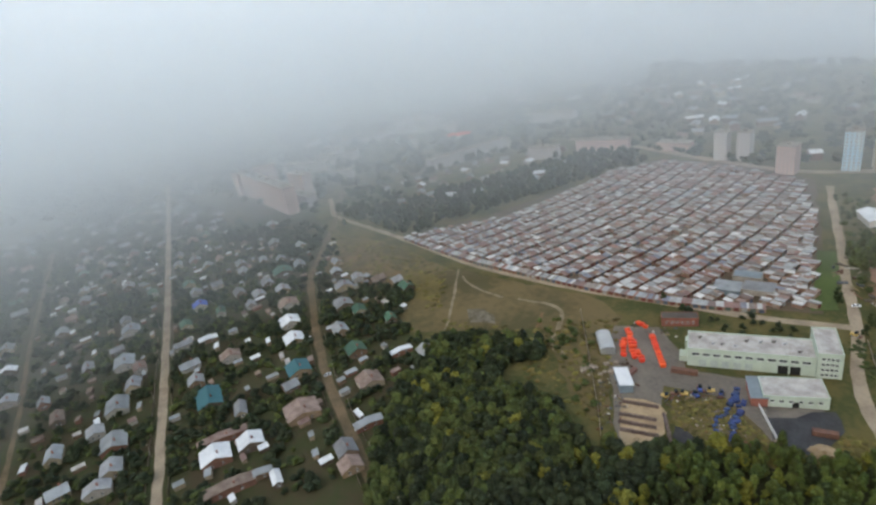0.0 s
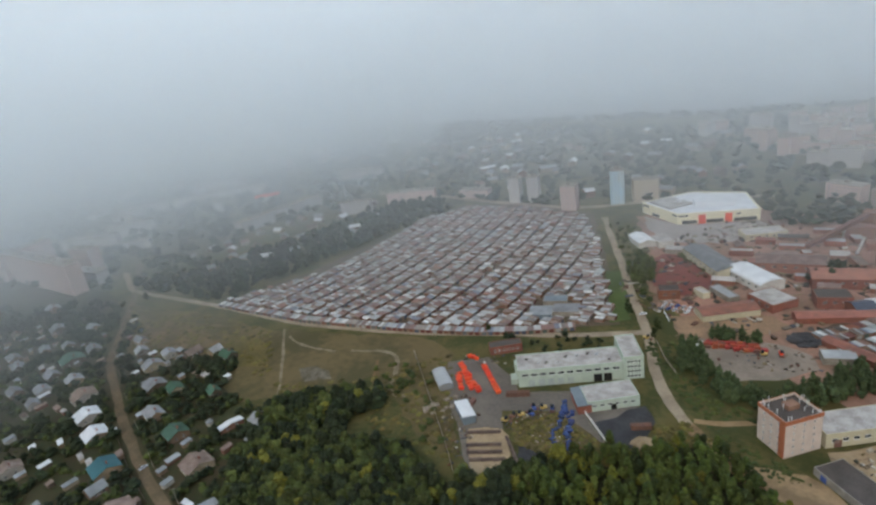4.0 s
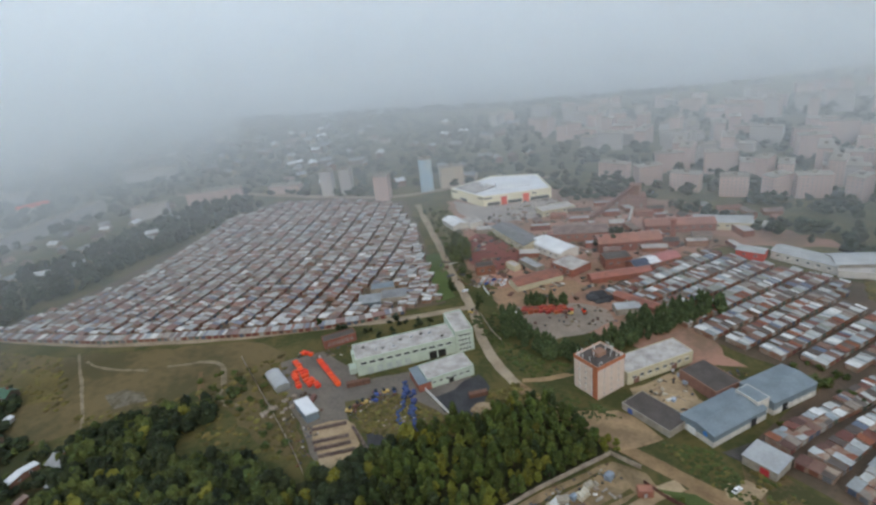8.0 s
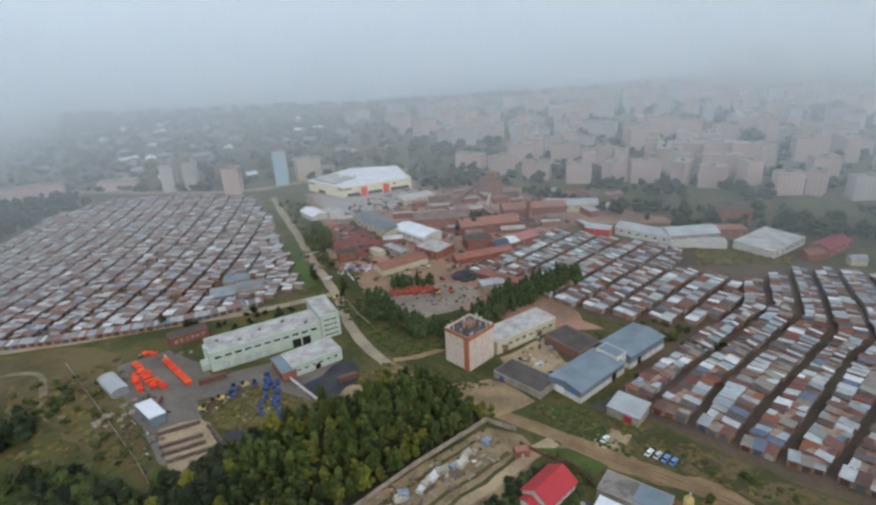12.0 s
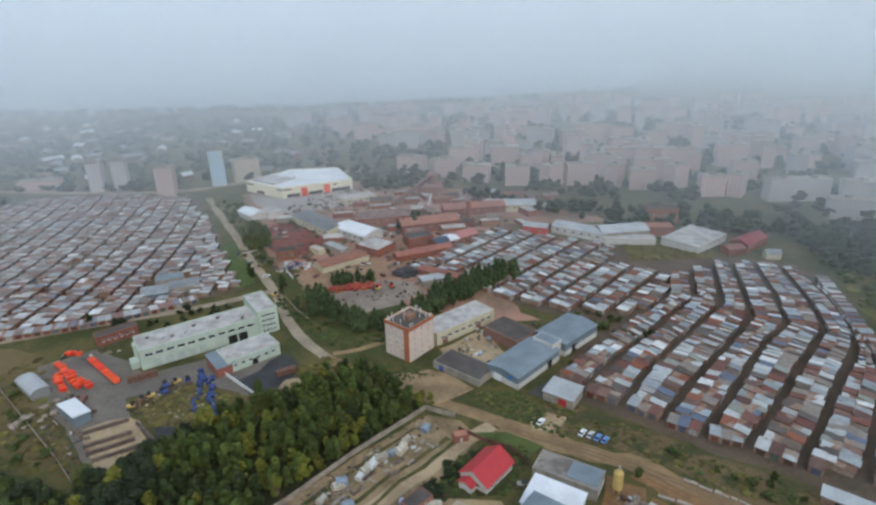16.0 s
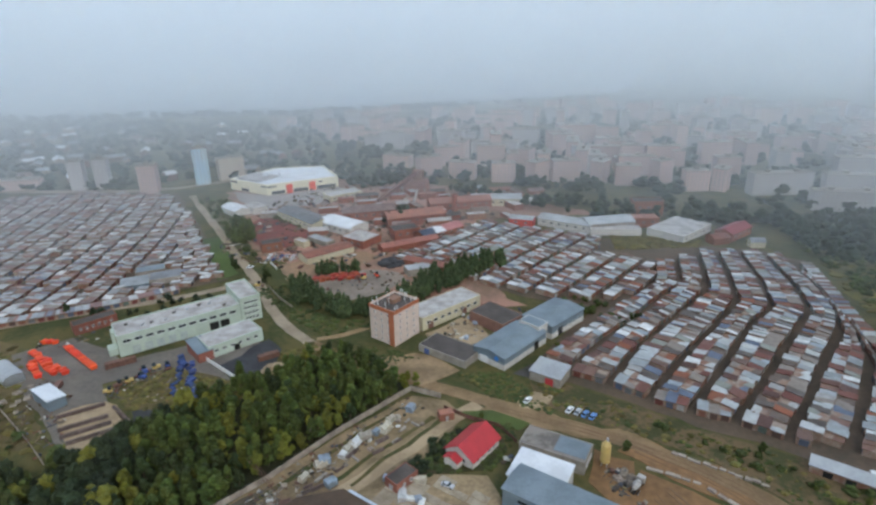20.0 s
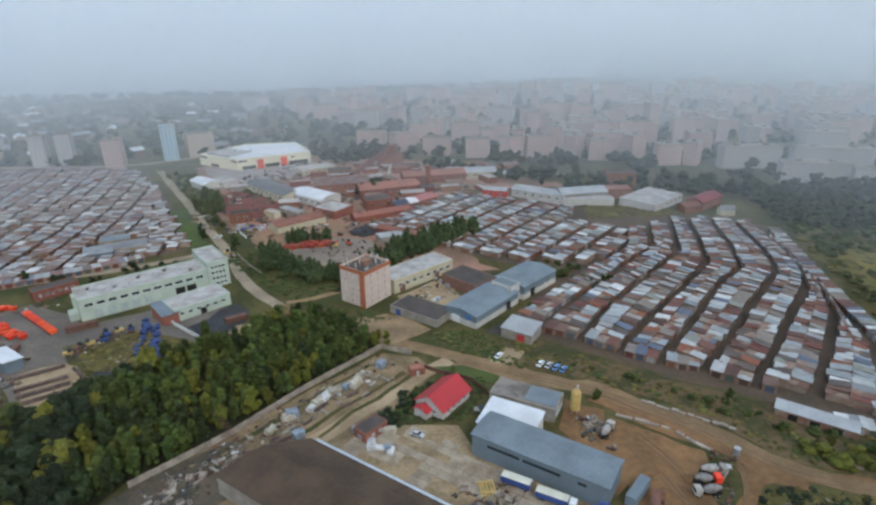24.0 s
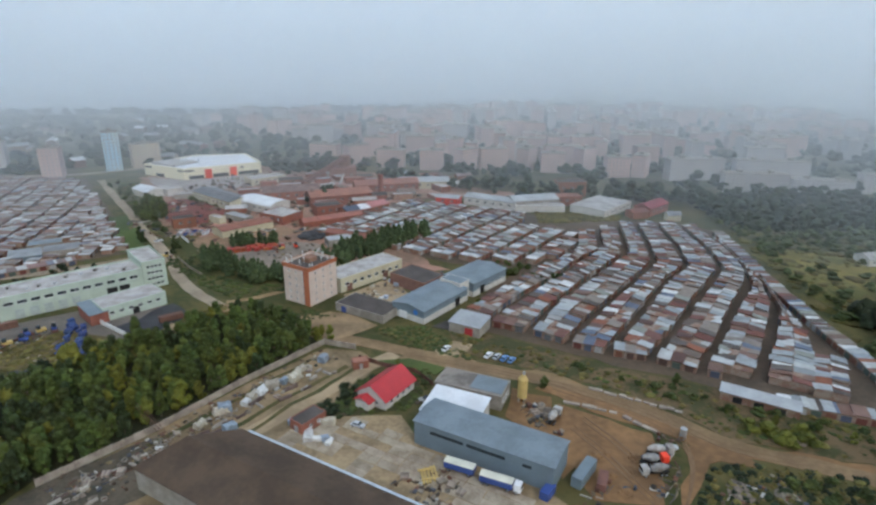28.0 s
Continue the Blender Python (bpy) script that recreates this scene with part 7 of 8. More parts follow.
def wrapped(seed, w, d, h):
    """Goods under a sheet: a bevelled, sagging box."""
    bm = bmesh.new()
    box(bm, 0, 0, 0, w, d, h)
    bmesh.ops.subdivide_edges(bm, edges=bm.edges[:], cuts=3, use_grid_fill=True)
    for vt in bm.verts:
        n = noise.noise(vt.co * 0.9 + Vector((seed * 3.3, 0, seed)))
        vt.co += Vector((n * 0.35, noise.noise(vt.co * 1.1 + Vector((0, seed * 5.1, 0))) * 0.3, n * 0.45 if vt.co.z > 0.2 else 0))
    return bm
def heap(seed, w, h, flat=0.5):
    bm = bmesh.new()
    got = bmesh.ops.create_icosphere(bm, subdivisions=3, radius=1.0)
    for vt in got["verts"]:
        n = noise.noise(vt.co * 2.1 + Vector((seed, 0, seed * 2))) * 0.4 + noise.noise(vt.co * 5 + Vector((0, seed, 0))) * 0.22
        vt.co = Vector((vt.co.x * w * (1 + n), vt.co.y * w * flat * (1 + n), max(-0.1, vt.co.z * h * (1 + 1.3 * n))))
    return bm
WRAPS = [mat("white_wrapping", (0.62, 0.62, 0.60), 0.6, (0.42, 0.41, 0.38), 0.5, 3, 0.8, rand=0.2), mat("cream_sheeting", (0.46, 0.42, 0.33), 0.7, (0.3, 0.26, 0.2), 0.5, 3, 0.8, rand=0.25), mat("blue_grey_sheeting", (0.30, 0.36, 0.43), 0.6, (0.18, 0.21, 0.25), 0.5, 3, 0.8, rand=0.3)]
WHITEHEAP = [shared("wrapped_pallet", wrapped(k, 3.6 - 0.7 * k, 1.7, 1.1 + 0.2 * k), WRAPS[k]) for k in range(3)]
RUBBLE = [shared("rubble_mound", heap(k + 9, 1.8, 0.7, 0.8), mat("mixed_rubble", (0.26, 0.21, 0.16), 0.95, (0.11, 0.09, 0.07), 0.8, 4, 0.9, rand=0.3)) for k in range(3)]
DIRTHEAP = shared("earth_mound", heap(30, 2.4, 1.1, 0.8), MUD)
r = random.Random(77)
for x, y in ((-68.6, 159.8), (-66.4, 165), (-64.9, 166.8), (-60.2, 172.9), (-58.4, 175.5), (-56.7, 178.7), (-55, 181.1), (-52.1, 183.6), (-49.4, 185.6), (-48, 191.4), (-41.3, 198.1), (-59.7, 158.4)):
    put("wrapped_pallet", r.choice(WHITEHEAP), x + r.uniform(-1, 1), y + r.uniform(-1, 1), 55 + r.uniform(-25, 25), "pile of goods under pale sheeting", "pile", "wrapped piles", r.uniform(1.15, 1.7))
for i in range(26):
    t = r.uniform(0, 1)
    p = Vector((-90.4, 131.3)).lerp(Vector((-71.9, 154.1)), t) + Vector((r.uniform(-3, 8), r.uniform(-6, 4)))
    put("concrete_ring", RINGM, p.x, p.y, r.uniform(0, 360), "grey concrete well ring on the ground", "concrete ring", "well rings", r.uniform(0.5, 0.8), sz=0.5)
for i in range(75):
    t = r.uniform(0, 1)
    p = Vector((-94.5, 129)).lerp(Vector((-46.1, 198.8)), t) + Vector((r.uniform(0, 11), r.uniform(-8, 0)))
    k = r.random()
    if k < 0.35:
        put("rubble_mound", r.choice(RUBBLE), p.x, p.y, r.uniform(0, 360), "low pile of mixed rubble and scrap", "rubble", "rubble piles", r.uniform(0.35, 0.75), sz=r.uniform(0.25, 0.6))
    elif k < 0.6:
        slab_stack(p.x, p.y, 57 + r.choice((0, 0, 90)) + r.uniform(-8, 8), r.uniform(0.35, 0.65), "stack of grey concrete slabs")
    elif k < 0.78:
        crate_pile(p.x, p.y, r.uniform(0, 180), r.uniform(0.5, 0.9), "pile of old grey crates")
    elif k < 0.88:
        pipe_stack(p.x, p.y, 57 + r.uniform(-15, 15), r.uniform(0.5, 0.8), "stack of rusty steel pipes")
    else:
        put("wrapped_pallet", r.choice(WHITEHEAP), p.x, p.y, r.uniform(0, 180), "small heap of sheeted goods", "pile", "wrapped piles", r.uniform(0.35, 0.7))
for x, y, s in ((-32.2, 163, 1.3), (-36.5, 156.3, 1.4), (-31.4, 155.2, 1.0), (-33.4, 155.4, 0.9), (-30.1, 154.3, 0.9), (-43.1, 162.6, 0.9)):
    put("wrapped_pallet", WHITEHEAP[int(x) % 3], x, y, r.uniform(0, 180), "heap of white sacks on the concrete yard", "pile", "wrapped piles", s)
# the rusty crane boom
boom = tagged(empty_at("crane_boom", -70, 147), "rusty lattice crane boom leaning over the yard", "crane")
bm = bmesh.new()
a, b = Vector((0, 0, 2.0)), Vector((-17, 13, 6.5))
for off in ((0.5, 0.5), (-0.5, 0.5), (0.5, -0.5), (-0.5, -0.5)):
    o3 = Vector((off[0], off[1], off[1] * 0.6))
    m = look(a.lerp(b, 0.5) + o3, b + o3)
    bmesh.ops.create_cube(bm, size=1, matrix=m @ Matrix.Diagonal((0.1, 0.1, (b - a).length, 1)))
part("boom", bm, RUST, boom)
bm = bmesh.new()
box(bm, 0, 0, 0, 3.4, 3.0, 2.4, 30, bevel=0.1)
part("cab", bm, RUST, boom)

# concrete slabs of the near yard
bm = bmesh.new()
box(bm, 0, 0, 0, 5.8, 2.85, 0.14, bevel=0.03)
SLAB1 = shared("paving_slab", bm, SLABS)
yard = bpy.data.objects["near_yard"]
count = 0
for i in range(-14, 16):
    for j in range(-14, 22):
        u = Vector((math.cos(radians(-26)), math.sin(radians(-26))))
        v = Vector((-u.y, u.x))
        p = Vector((-16.7, 151)) + u * i * 6.0 + v * j * 3.0
        if inside(p, [(-48.8, 148.7), (-37.8, 162.8), (-11.6, 166.9), (-7, 155.4), (24.6, 137.9), (17.8, 123.8), (-4.5, 129)]) and r.random() > 0.3:
            o = new("slab", SLAB1)
            o.parent = yard
            o.matrix_basis = pose(p.x + r.uniform(-0.1, 0.1), p.y + r.uniform(-0.1, 0.1), 0.05 + r.uniform(-0.02, 0.03), r.uniform(-0.6, 0.6), r.uniform(-0.6, 0.6), -26 + r.uniform(-1.5, 1.5))
            count += 1

# ---- vehicles ----
def wheel_mesh(rad, w):
    bm = bmesh.new()
    bmesh.ops.create_cone(bm, segments=14, radius1=rad, radius2=rad, depth=w, cap_ends=True, matrix=pose(0, 0, 0, 90, 0, 0))
    bmesh.ops.bevel(bm, geom=[e for e in bm.edges if len({round(v.co.y, 3) for v in e.verts}) == 1], offset=0.05, segments=1, affect="EDGES")
    return shared("wheel", bm, BLACK)


W1, W2 = wheel_mesh(0.33, 0.22), wheel_mesh(0.5, 0.32)


bm = bmesh.new()
bmesh.ops.create_cone(bm, segments=10, radius1=0.55, radius2=0.55, depth=0.74, cap_ends=True, matrix=pose(0, 0, 0, 90, 0, 0))
RIM = shared("rim", bm, STEEL)


def wheels(root, me, rad, xs, half):
    for x in xs:
        for sy in (-1, 1):
            o = new("wheel", me)
            o.parent = root
            o.matrix_basis = pose(x, sy * half, rad)
            h = new("rim", RIM)
            h.parent = o
            h.matrix_basis = Matrix.Diagonal((rad, rad if me == W1 else rad * 0.96, rad, 1))


def car(x, y, rz, paint, label):
    root = tagged(empty_at("car", x, y, 0.14, rz), label, "car", "parked cars")
    bm = bmesh.new()
    extrude_profile(bm, [(-2.15, 0.3), (2.15, 0.3), (2.2, 0.7), (1.95, 0.88), (1.0, 0.95), (-1.6, 0.98), (-2.15, 0.85)], -0.84, 0.84)
    bmesh.ops.recalc_face_normals(bm, faces=bm.faces[:])
    bmesh.ops.bevel(bm, geom=bm.edges[:], offset=0.07, segments=1, affect="EDGES")
    part("body", bm, paint, root)
    bm = bmesh.new()
    extrude_profile(bm, [(-1.75, 0.93), (1.05, 0.93), (0.35, 1.42), (-1.2, 1.42)], -0.72, 0.72)
    bmesh.ops.recalc_face_normals(bm, faces=bm.faces[:])
    part("glazing", bm, GLASS, root)
    bm = bmesh.new()
    box(bm, -0.42, 0, 1.4, 1.5, 1.36, 0.07, bevel=0.02)
    part("roof", bm, paint, root)
    wheels(root, W1, 0.33, (-1.3, 1.35), 0.78)
    return root


SILVER = mat("silver_car_paint", (0.45, 0.46, 0.48), 0.35, (0.4, 0.41, 0.43), 1, 4, 0.4)
SKYP = mat("light_blue_car_paint", (0.12, 0.25, 0.5), 0.35, (0.1, 0.2, 0.42), 1, 4, 0.4)
for x, y, rz, p, lab in ((1, 209.9, 60, WHITEP, "white car standing beside the road"), (16.4, 205.8, 60, WHITEP, "white car parked before the garages"), (19.3, 205, 60, SILVER, "silver car parked before the garages"), (21.9, 203.9, 60, SKYP, "light blue car parked before the garages"), (24.4, 202.8, 60, SKYP, "blue car parked before the garages"), (-23.3, 162.1, -20, SILVER, "silver car parked by the garden"), (64.8, 156.9, 5, SILVER, "silver car beside the mixer trucks"),
                        (-330.6, 58.9, 12, WHITEP, "white car in the village lane"), (-281.9, 59.6, 100, SILVER, "silver car in the village lane"), (-166.1, 326.1, 50, WHITEP, "white car on the road")):
    car(x, y, rz, p, lab)


for i in range(11):
    p = Vector((-163.5, 345)).lerp(Vector((-141, 347.5)), (i % 6 + 0.5) / 6) + Vector((1, -5.5)) * (i // 6)
    car(p.x, p.y, 80 + r.uniform(-15, 15), (WHITEP, SILVER, BLUEP, SILVER, WHITEP)[i % 5], ("white", "silver", "dark blue", "silver", "white")[i % 5] + " car parked in the works lot")


def lorry(x, y, rz):
    root = tagged(empty_at("lorry", x, y, 0.26, rz), "white lorry cab with a long blue trailer", "lorry")
    bm = bmesh.new()
    box(bm, 5.6, 0, 0.6, 1.9, 2.3, 2.3, bevel=0.15)
    part("cab", bm, WHITEP, root)
    bm = bmesh.new()
    box(bm, 6.56, 0, 1.7, 0.06, 2.0, 0.85)
    part("windscreen", bm, GLASS, root)
    bm = bmesh.new()
    box(bm, 0, 0, 0.95, 8.6, 2.5, 1.75, bevel=0.03)
    part("trailer_side", bm, BLUEP, root, "dark blue trailer side")
    bm = bmesh.new()
    box(bm, 0, 0, 2.7, 8.7, 2.56, 0.25, bevel=0.06)
    part("cover", bm, mat("cream_cover", (0.68, 0.66, 0.54), 0.7), root, "cream cloth cover")
    bm = bmesh.new()
    box(bm, 1.5, 0, 0.6, 10, 0.9, 0.3)
    part("chassis", bm, BLACK, root)
    wheels(root, W2, 0.5, (-3.4, -2.2, 5.4, 3.2), 1.05)


lorry(15.9, 139.6, -21)
trl = tagged(empty_at("trailer", 6.6, 144.3, 0.26, -21), "dark blue covered lorry trailer", "trailer")
bm = bmesh.new()
box(bm, 0, 0, 0.95, 8.2, 2.5, 1.75, bevel=0.03)
part("side", bm, BLUEP, trl)
bm = bmesh.new()
box(bm, 0, 0, 2.7, 8.3, 2.56, 0.25, bevel=0.06)
part("cover", bm, mat("cream_cloth", (0.68, 0.66, 0.54), 0.7), trl)
wheels(trl, W2, 0.5, (-2.8, 2.8), 1.05)


def mixer(x, y, rz, cabm, drumm):
    root = tagged(empty_at("mixer_truck", x, y, 0.14, rz), "concrete mixer truck parked in the mud yard", "truck", "mixer trucks")
    bm = bmesh.new()
    box(bm, 3.2, 0, 0.7, 1.9, 2.4, 2.1, bevel=0.15)
    part("cab", bm, cabm, root)
    bm = bmesh.new()
    box(bm, 4.17, 0, 1.7, 0.06, 2.0, 0.8)
    part("windscreen", bm, GLASS, root)
    bm = bmesh.new()
    for x0, x1, r0, r1 in ((1.6, 0.4, 0.6, 1.15), (0.4, -1.2, 1.15, 1.15), (-1.2, -3.2, 1.15, 0.45)):
        m = Matrix.Translation(((x0 + x1) / 2, 0, 2.05 - 0.12 * (x0 + x1) / 2)) @ pose(0, 0, 0, 0, -90, 0)
        bmesh.ops.create_cone(bm, segments=16, radius1=r0, radius2=r1, depth=abs(x1 - x0), cap_ends=True, matrix=m)
    part("drum", bm, drumm, root)
    bm = bmesh.new()
    box(bm, 0.2, 0, 0.6, 7.4, 0.9, 0.35)
    part("chassis", bm, BLACK, root)
    wheels(root, W2, 0.5, (-2.4, -1.2, 3.1), 1.02)


DUSTP = mat("dusty_pale_paint", (0.42, 0.4, 0.37), 0.7, (0.24, 0.21, 0.18), 0.6, 3, 0.9)
DUSTG = mat("dusty_grey_paint", (0.26, 0.25, 0.24), 0.7, (0.15, 0.13, 0.115), 0.6, 3, 0.9)
mixer(60.8, 154.3, 10, DUSTP, DUSTP)
mixer(57.7, 146.3, 188, DUSTP, DUSTG)
mixer(58.1, 150.5, 8, ORANGE, DUSTG)
mixer(34.3, 168.5, 60, DUSTP, DUSTP)


def boxbody(name, x, y, rz, L, W, H, m, label, category, group=""):
    """A ribbed steel box: shell, roof and a door."""
    root = tagged(empty_at(name, x, y, 0.13, rz), label, category, group)
    bm = bmesh.new()
    n = max(4, int(L / 0.45))
    side = [(-L / 2 + L * i / n, -W / 2 + (0.06 if i % 4 in (1, 2) else 0.0)) for i in range(n + 1)]
    prism(bm, side + [(-x, -y) for x, y in side], 0.12, H)
    part("shell", bm, m, root)
    bm = bmesh.new()
    box(bm, L / 2 + 0.04, 0, 0.3, 0.06, W * 0.8, H - 0.5)
    part("door", bm, m, root)
    return root


boxbody("steel_container", 38.6, 144, 56, 10, 2.9, 3.2, GREYWALL, "blue-grey steel container in the mud yard", "container")
boxbody("steel_container", 28.4, 136.9, 56, 4.5, 2.4, 2.4, BLUEP, "small blue steel cabin", "container")
boxbody("steel_container", 42.9, 141.7, 70, 6, 2.4, 2.2, RUST, "rusty orange truck body", "container")
boxbody("steel_container", -172.5, 214.8, 40, 12, 2.4, 2.6, RUST, "dark red steel container beside the factory", "container")
boxbody("steel_container", -111, 228, 40, 9, 2.6, 2.4, RUST, "rusty orange truck body on the slag lot", "container")
boxbody("steel_container", -186.6, 195.3, 110, 6, 2.2, 2.0, RUST, "dark red steel box in the yard", "container")
# yellow timber and pallets
yel = tagged(empty_at("timber_frame", -2.5, 143.9, 0.3, 20), "stack of fresh yellow timber on the yard", "timber")
for i, (px, py, L, rz) in enumerate(((-1.2, -2.1, 5.5, 82), (-0.4, -2.0, 5.6, 84), (0.5, -2.1, 5.4, 81), (1.6, -1.8, 5.6, 86), (2.4, -1.9, 5.5, 84), (0.5, -3.6, 4.6, -4), (0.4, 0.2, 4.6, -2))):
    bm = bmesh.new()
    box(bm, px, py, 0.05 * i, L, 0.5, 0.35, rz, bevel=0.02)
    part("beam", bm, YELLOW, yel)
for x, y in ((1.9, 140.2), (4.6, 138.8), (-7.6, 141.3), (6.9, 136.5)):
    crate_pile(x, y, r.uniform(0, 90), 0.9, "pile of pallets and crates on the yard")
# the yellow silo
silo = tagged(empty_at("silo", 25.8, 178.2, 0.1, -18), "yellow cement silo with a pointed top", "silo")
bm = bmesh.new()
tube(bm, 0, 0, 1.6, 8.0, 1.55, 14)
tube(bm, 0, 0, 8.0, 9.6, 1.55, 14, 0.3)
part("tank", bm, YELLOW, silo)
for a in range(4):
    bm = bmesh.new()
    tube(bm, 1.2 * math.cos(a * 1.571 + 0.78), 1.2 * math.sin(a * 1.571 + 0.78), 0, 1.8, 0.14, 6)
    part("leg", bm, STEEL, silo)
bm = bmesh.new()
tube(bm, 0.2, 0, 9.5, 10.6, 0.35, 8)
part("filter", bm, STEEL, silo)
for x, y in ((31.2, 175.4), (33.7, 173.3), (29.5, 172.2), (32, 170.6)):
    put("rubble_mound", r.choice(RUBBLE), x, y, r.uniform(0, 360), "heap of gravel and old machinery", "rubble", "rubble piles", 1.1)
tank = tagged(empty_at("water_tank", 70, 161.9, 0.1), "grey steel water tank on short legs", "tank")
bm = bmesh.new()
tube(bm, 0, 0, 1.2, 3.4, 0.95, 14)
part("tank", bm, STEEL, tank)
for a in range(4):
    bm = bmesh.new()
    tube(bm, 0.9 * math.cos(a * 1.571), 0.9 * math.sin(a * 1.571), 0, 1.5, 0.1, 6)
    part("leg", bm, STEEL, tank)
# concrete beams along the road and the edge of the pit
for a, b, n, z in (((48, 186.9), (74.6, 174.6), 12, 0.14), ((38.7, 178.3), (54.3, 173.1), 6, 0.14), ((55.8, 171.7), (64.3, 163), 4, 0.14)):
    a, b = Vector(a), Vector(b)
    for i in range(n):
        p = a.lerp(b, (i + 0.5) / n) + Vector((r.uniform(-0.4, 0.4), r.uniform(-0.4, 0.4)))
        bm = bmesh.new()
        box(bm, 0, 0, 0, (b - a).length / n * r.uniform(0.8, 0.98), r.uniform(0.9, 1.5), r.uniform(0.3, 0.7), bevel=0.04)
        o = part("concrete_beam", bm, WALLM)
        o.matrix_basis = pose(p.x, p.y, z, 0, 0, math.degrees(math.atan2(b.y - a.y, b.x - a.x)) + r.uniform(-4, 4))
        tagged(o, "pale concrete beam lying beside the road", "concrete beam", "beams along the road")
for i in range(10):
    put("earth_mound", DIRTHEAP, r.uniform(42, 68), r.uniform(134, 160), r.uniform(0, 360), "low heap of brown earth", "earth heap", "earth heaps", r.uniform(0.5, 1.2), sz=r.uniform(0.2, 0.6))
# lean-to along the hangar, hall strip windows, porch of the red house
bm = bmesh.new()
box(bm, 0, 13.2, 0, 70, 1.9, 5.6)
ho = bpy.data.objects["hangar"]
part("lean_to", bm, mat("pale_blue_sheet", (0.50, 0.56, 0.62), 0.5, (0.38, 0.42, 0.47), 0.4, 2, 0.8), ho, "pale blue sheet lean-to")
mh = bpy.data.objects["metal_hall"]
for x, L in ((-10, 10), (1.5, 11), (13, 2.4)):
    bm = bmesh.new()
    box(bm, x, -6.03, 4.9, L, 0.1, 0.9)
    part("window", bm, GLASS, mh)
bm = bmesh.new()
for i in range(62):
    box(bm, -18.6 + 0.6 * i, -6.02, 0, 0.14, 0.06, 4.8)
part("ribs", bm, GREYWALL, mh)
rh = bpy.data.objects["red_roof_house"]
bm = bmesh.new()
extrude_profile(bm, [(-3.1, 2.6), (0, 4.2), (3.1, 2.6), (3.1, 2.78), (0, 4.4), (-3.1, 2.78)], 0, 3.2)
bmesh.ops.recalc_face_normals(bm, faces=bm.faces[:])
bmesh.ops.translate(bm, verts=bm.verts[:], vec=(0, 0, 0))
o = part("porch_roof", bm, REDROOF, rh)
o.matrix_basis = pose(-7.9, 1.2, 0, 0, 0, 90)
bm = bmesh.new()
box(bm, -9.2, 1.2, 0, 2.8, 5.2, 2.65)
part("porch", bm, WHITEWALL, rh)

# ---- the factory yard ----
bm = bmesh.new()
extrude_profile(bm, [(-1.3, 0), (1.3, 0), (1.9, 1.7), (-1.9, 1.7)], -1.0, 1.0)
box(bm, 0, 0, 1.68, 3.2, 1.7, 0.35, bevel=0.1)
bmesh.ops.recalc_face_normals(bm, faces=bm.faces[:])
SKIP = shared("skip_container", bm, ORANGE)
def skip_at(x, y, rz):
    put("skip_container", SKIP, x, y, rz, "bright orange steel refuse skip in the yard", "skip", "orange skips", r.uniform(0.74, 0.9))


for i in range(13):
    p = Vector((-207.6, 225.5)).lerp(Vector((-181.5, 210.1)), (i + 0.5) / 13)
    skip_at(p.x, p.y, 59.5 + r.uniform(-5, 5))
for k, (a, b, n) in enumerate((((-221, 219.5), (-191, 205.5), 11), ((-217, 217.5), (-194.5, 203.4), 8), ((-212.5, 209.5), (-199, 201), 5), ((-213.5, 211.5), (-208, 208.3), 2), ((-222.2, 228.1), (-214.9, 227.8), 3))):
    for i in range(n):
        p = Vector(a).lerp(Vector(b), (i + 0.5) / n)
        skip_at(p.x + r.uniform(-0.7, 0.7), p.y + r.uniform(-0.7, 0.7), 57 + r.uniform(-24, 24))
BLUEH = [shared("blue_wrapped_pallet", wrapped(k + 50, 3.4, 2.2, 1.3), BLUETARP) for k in range(3)]
for line, n in (([(-151.6, 224.5), (-146.2, 218.9), (-141.9, 209), (-139.3, 201.3), (-135.4, 195.5)], 13), ([(-143.2, 219.5), (-137.7, 211.4), (-133, 203.3), (-127.1, 196.4), (-121, 193.6)], 13)):
    for i in range(n):
        p, d = along(line, (i + 0.5) / n)
        put("blue_wrapped_pallet", r.choice(BLUEH), p.x + r.uniform(-0.8, 0.8), p.y + r.uniform(-0.8, 0.8), r.uniform(0, 180), "heap of bright blue wrapped bundles", "bundle", "blue bundles", r.uniform(0.6, 1.05))


def loader(x, y, rz, m, label):
    root = tagged(empty_at("loader", x, y, 0.14, rz), label, "loader", "yard machines")
    bm = bmesh.new()
    box(bm, -0.6, 0, 0.7, 3.2, 1.7, 1.1, bevel=0.1)
    part("body", bm, m, root)
    bm = bmesh.new()
    box(bm, 0.2, 0, 1.75, 1.3, 1.5, 1.3, bevel=0.08)
    part("cab", bm, GLASS, root)
    bm = bmesh.new()
    box(bm, 2.4, 0, 0.3, 0.9, 2.2, 0.8, bevel=0.1)
    part("bucket", bm, RUST, root)
    wheels(root, W2, 0.5, (-1.4, 1.1), 0.95)


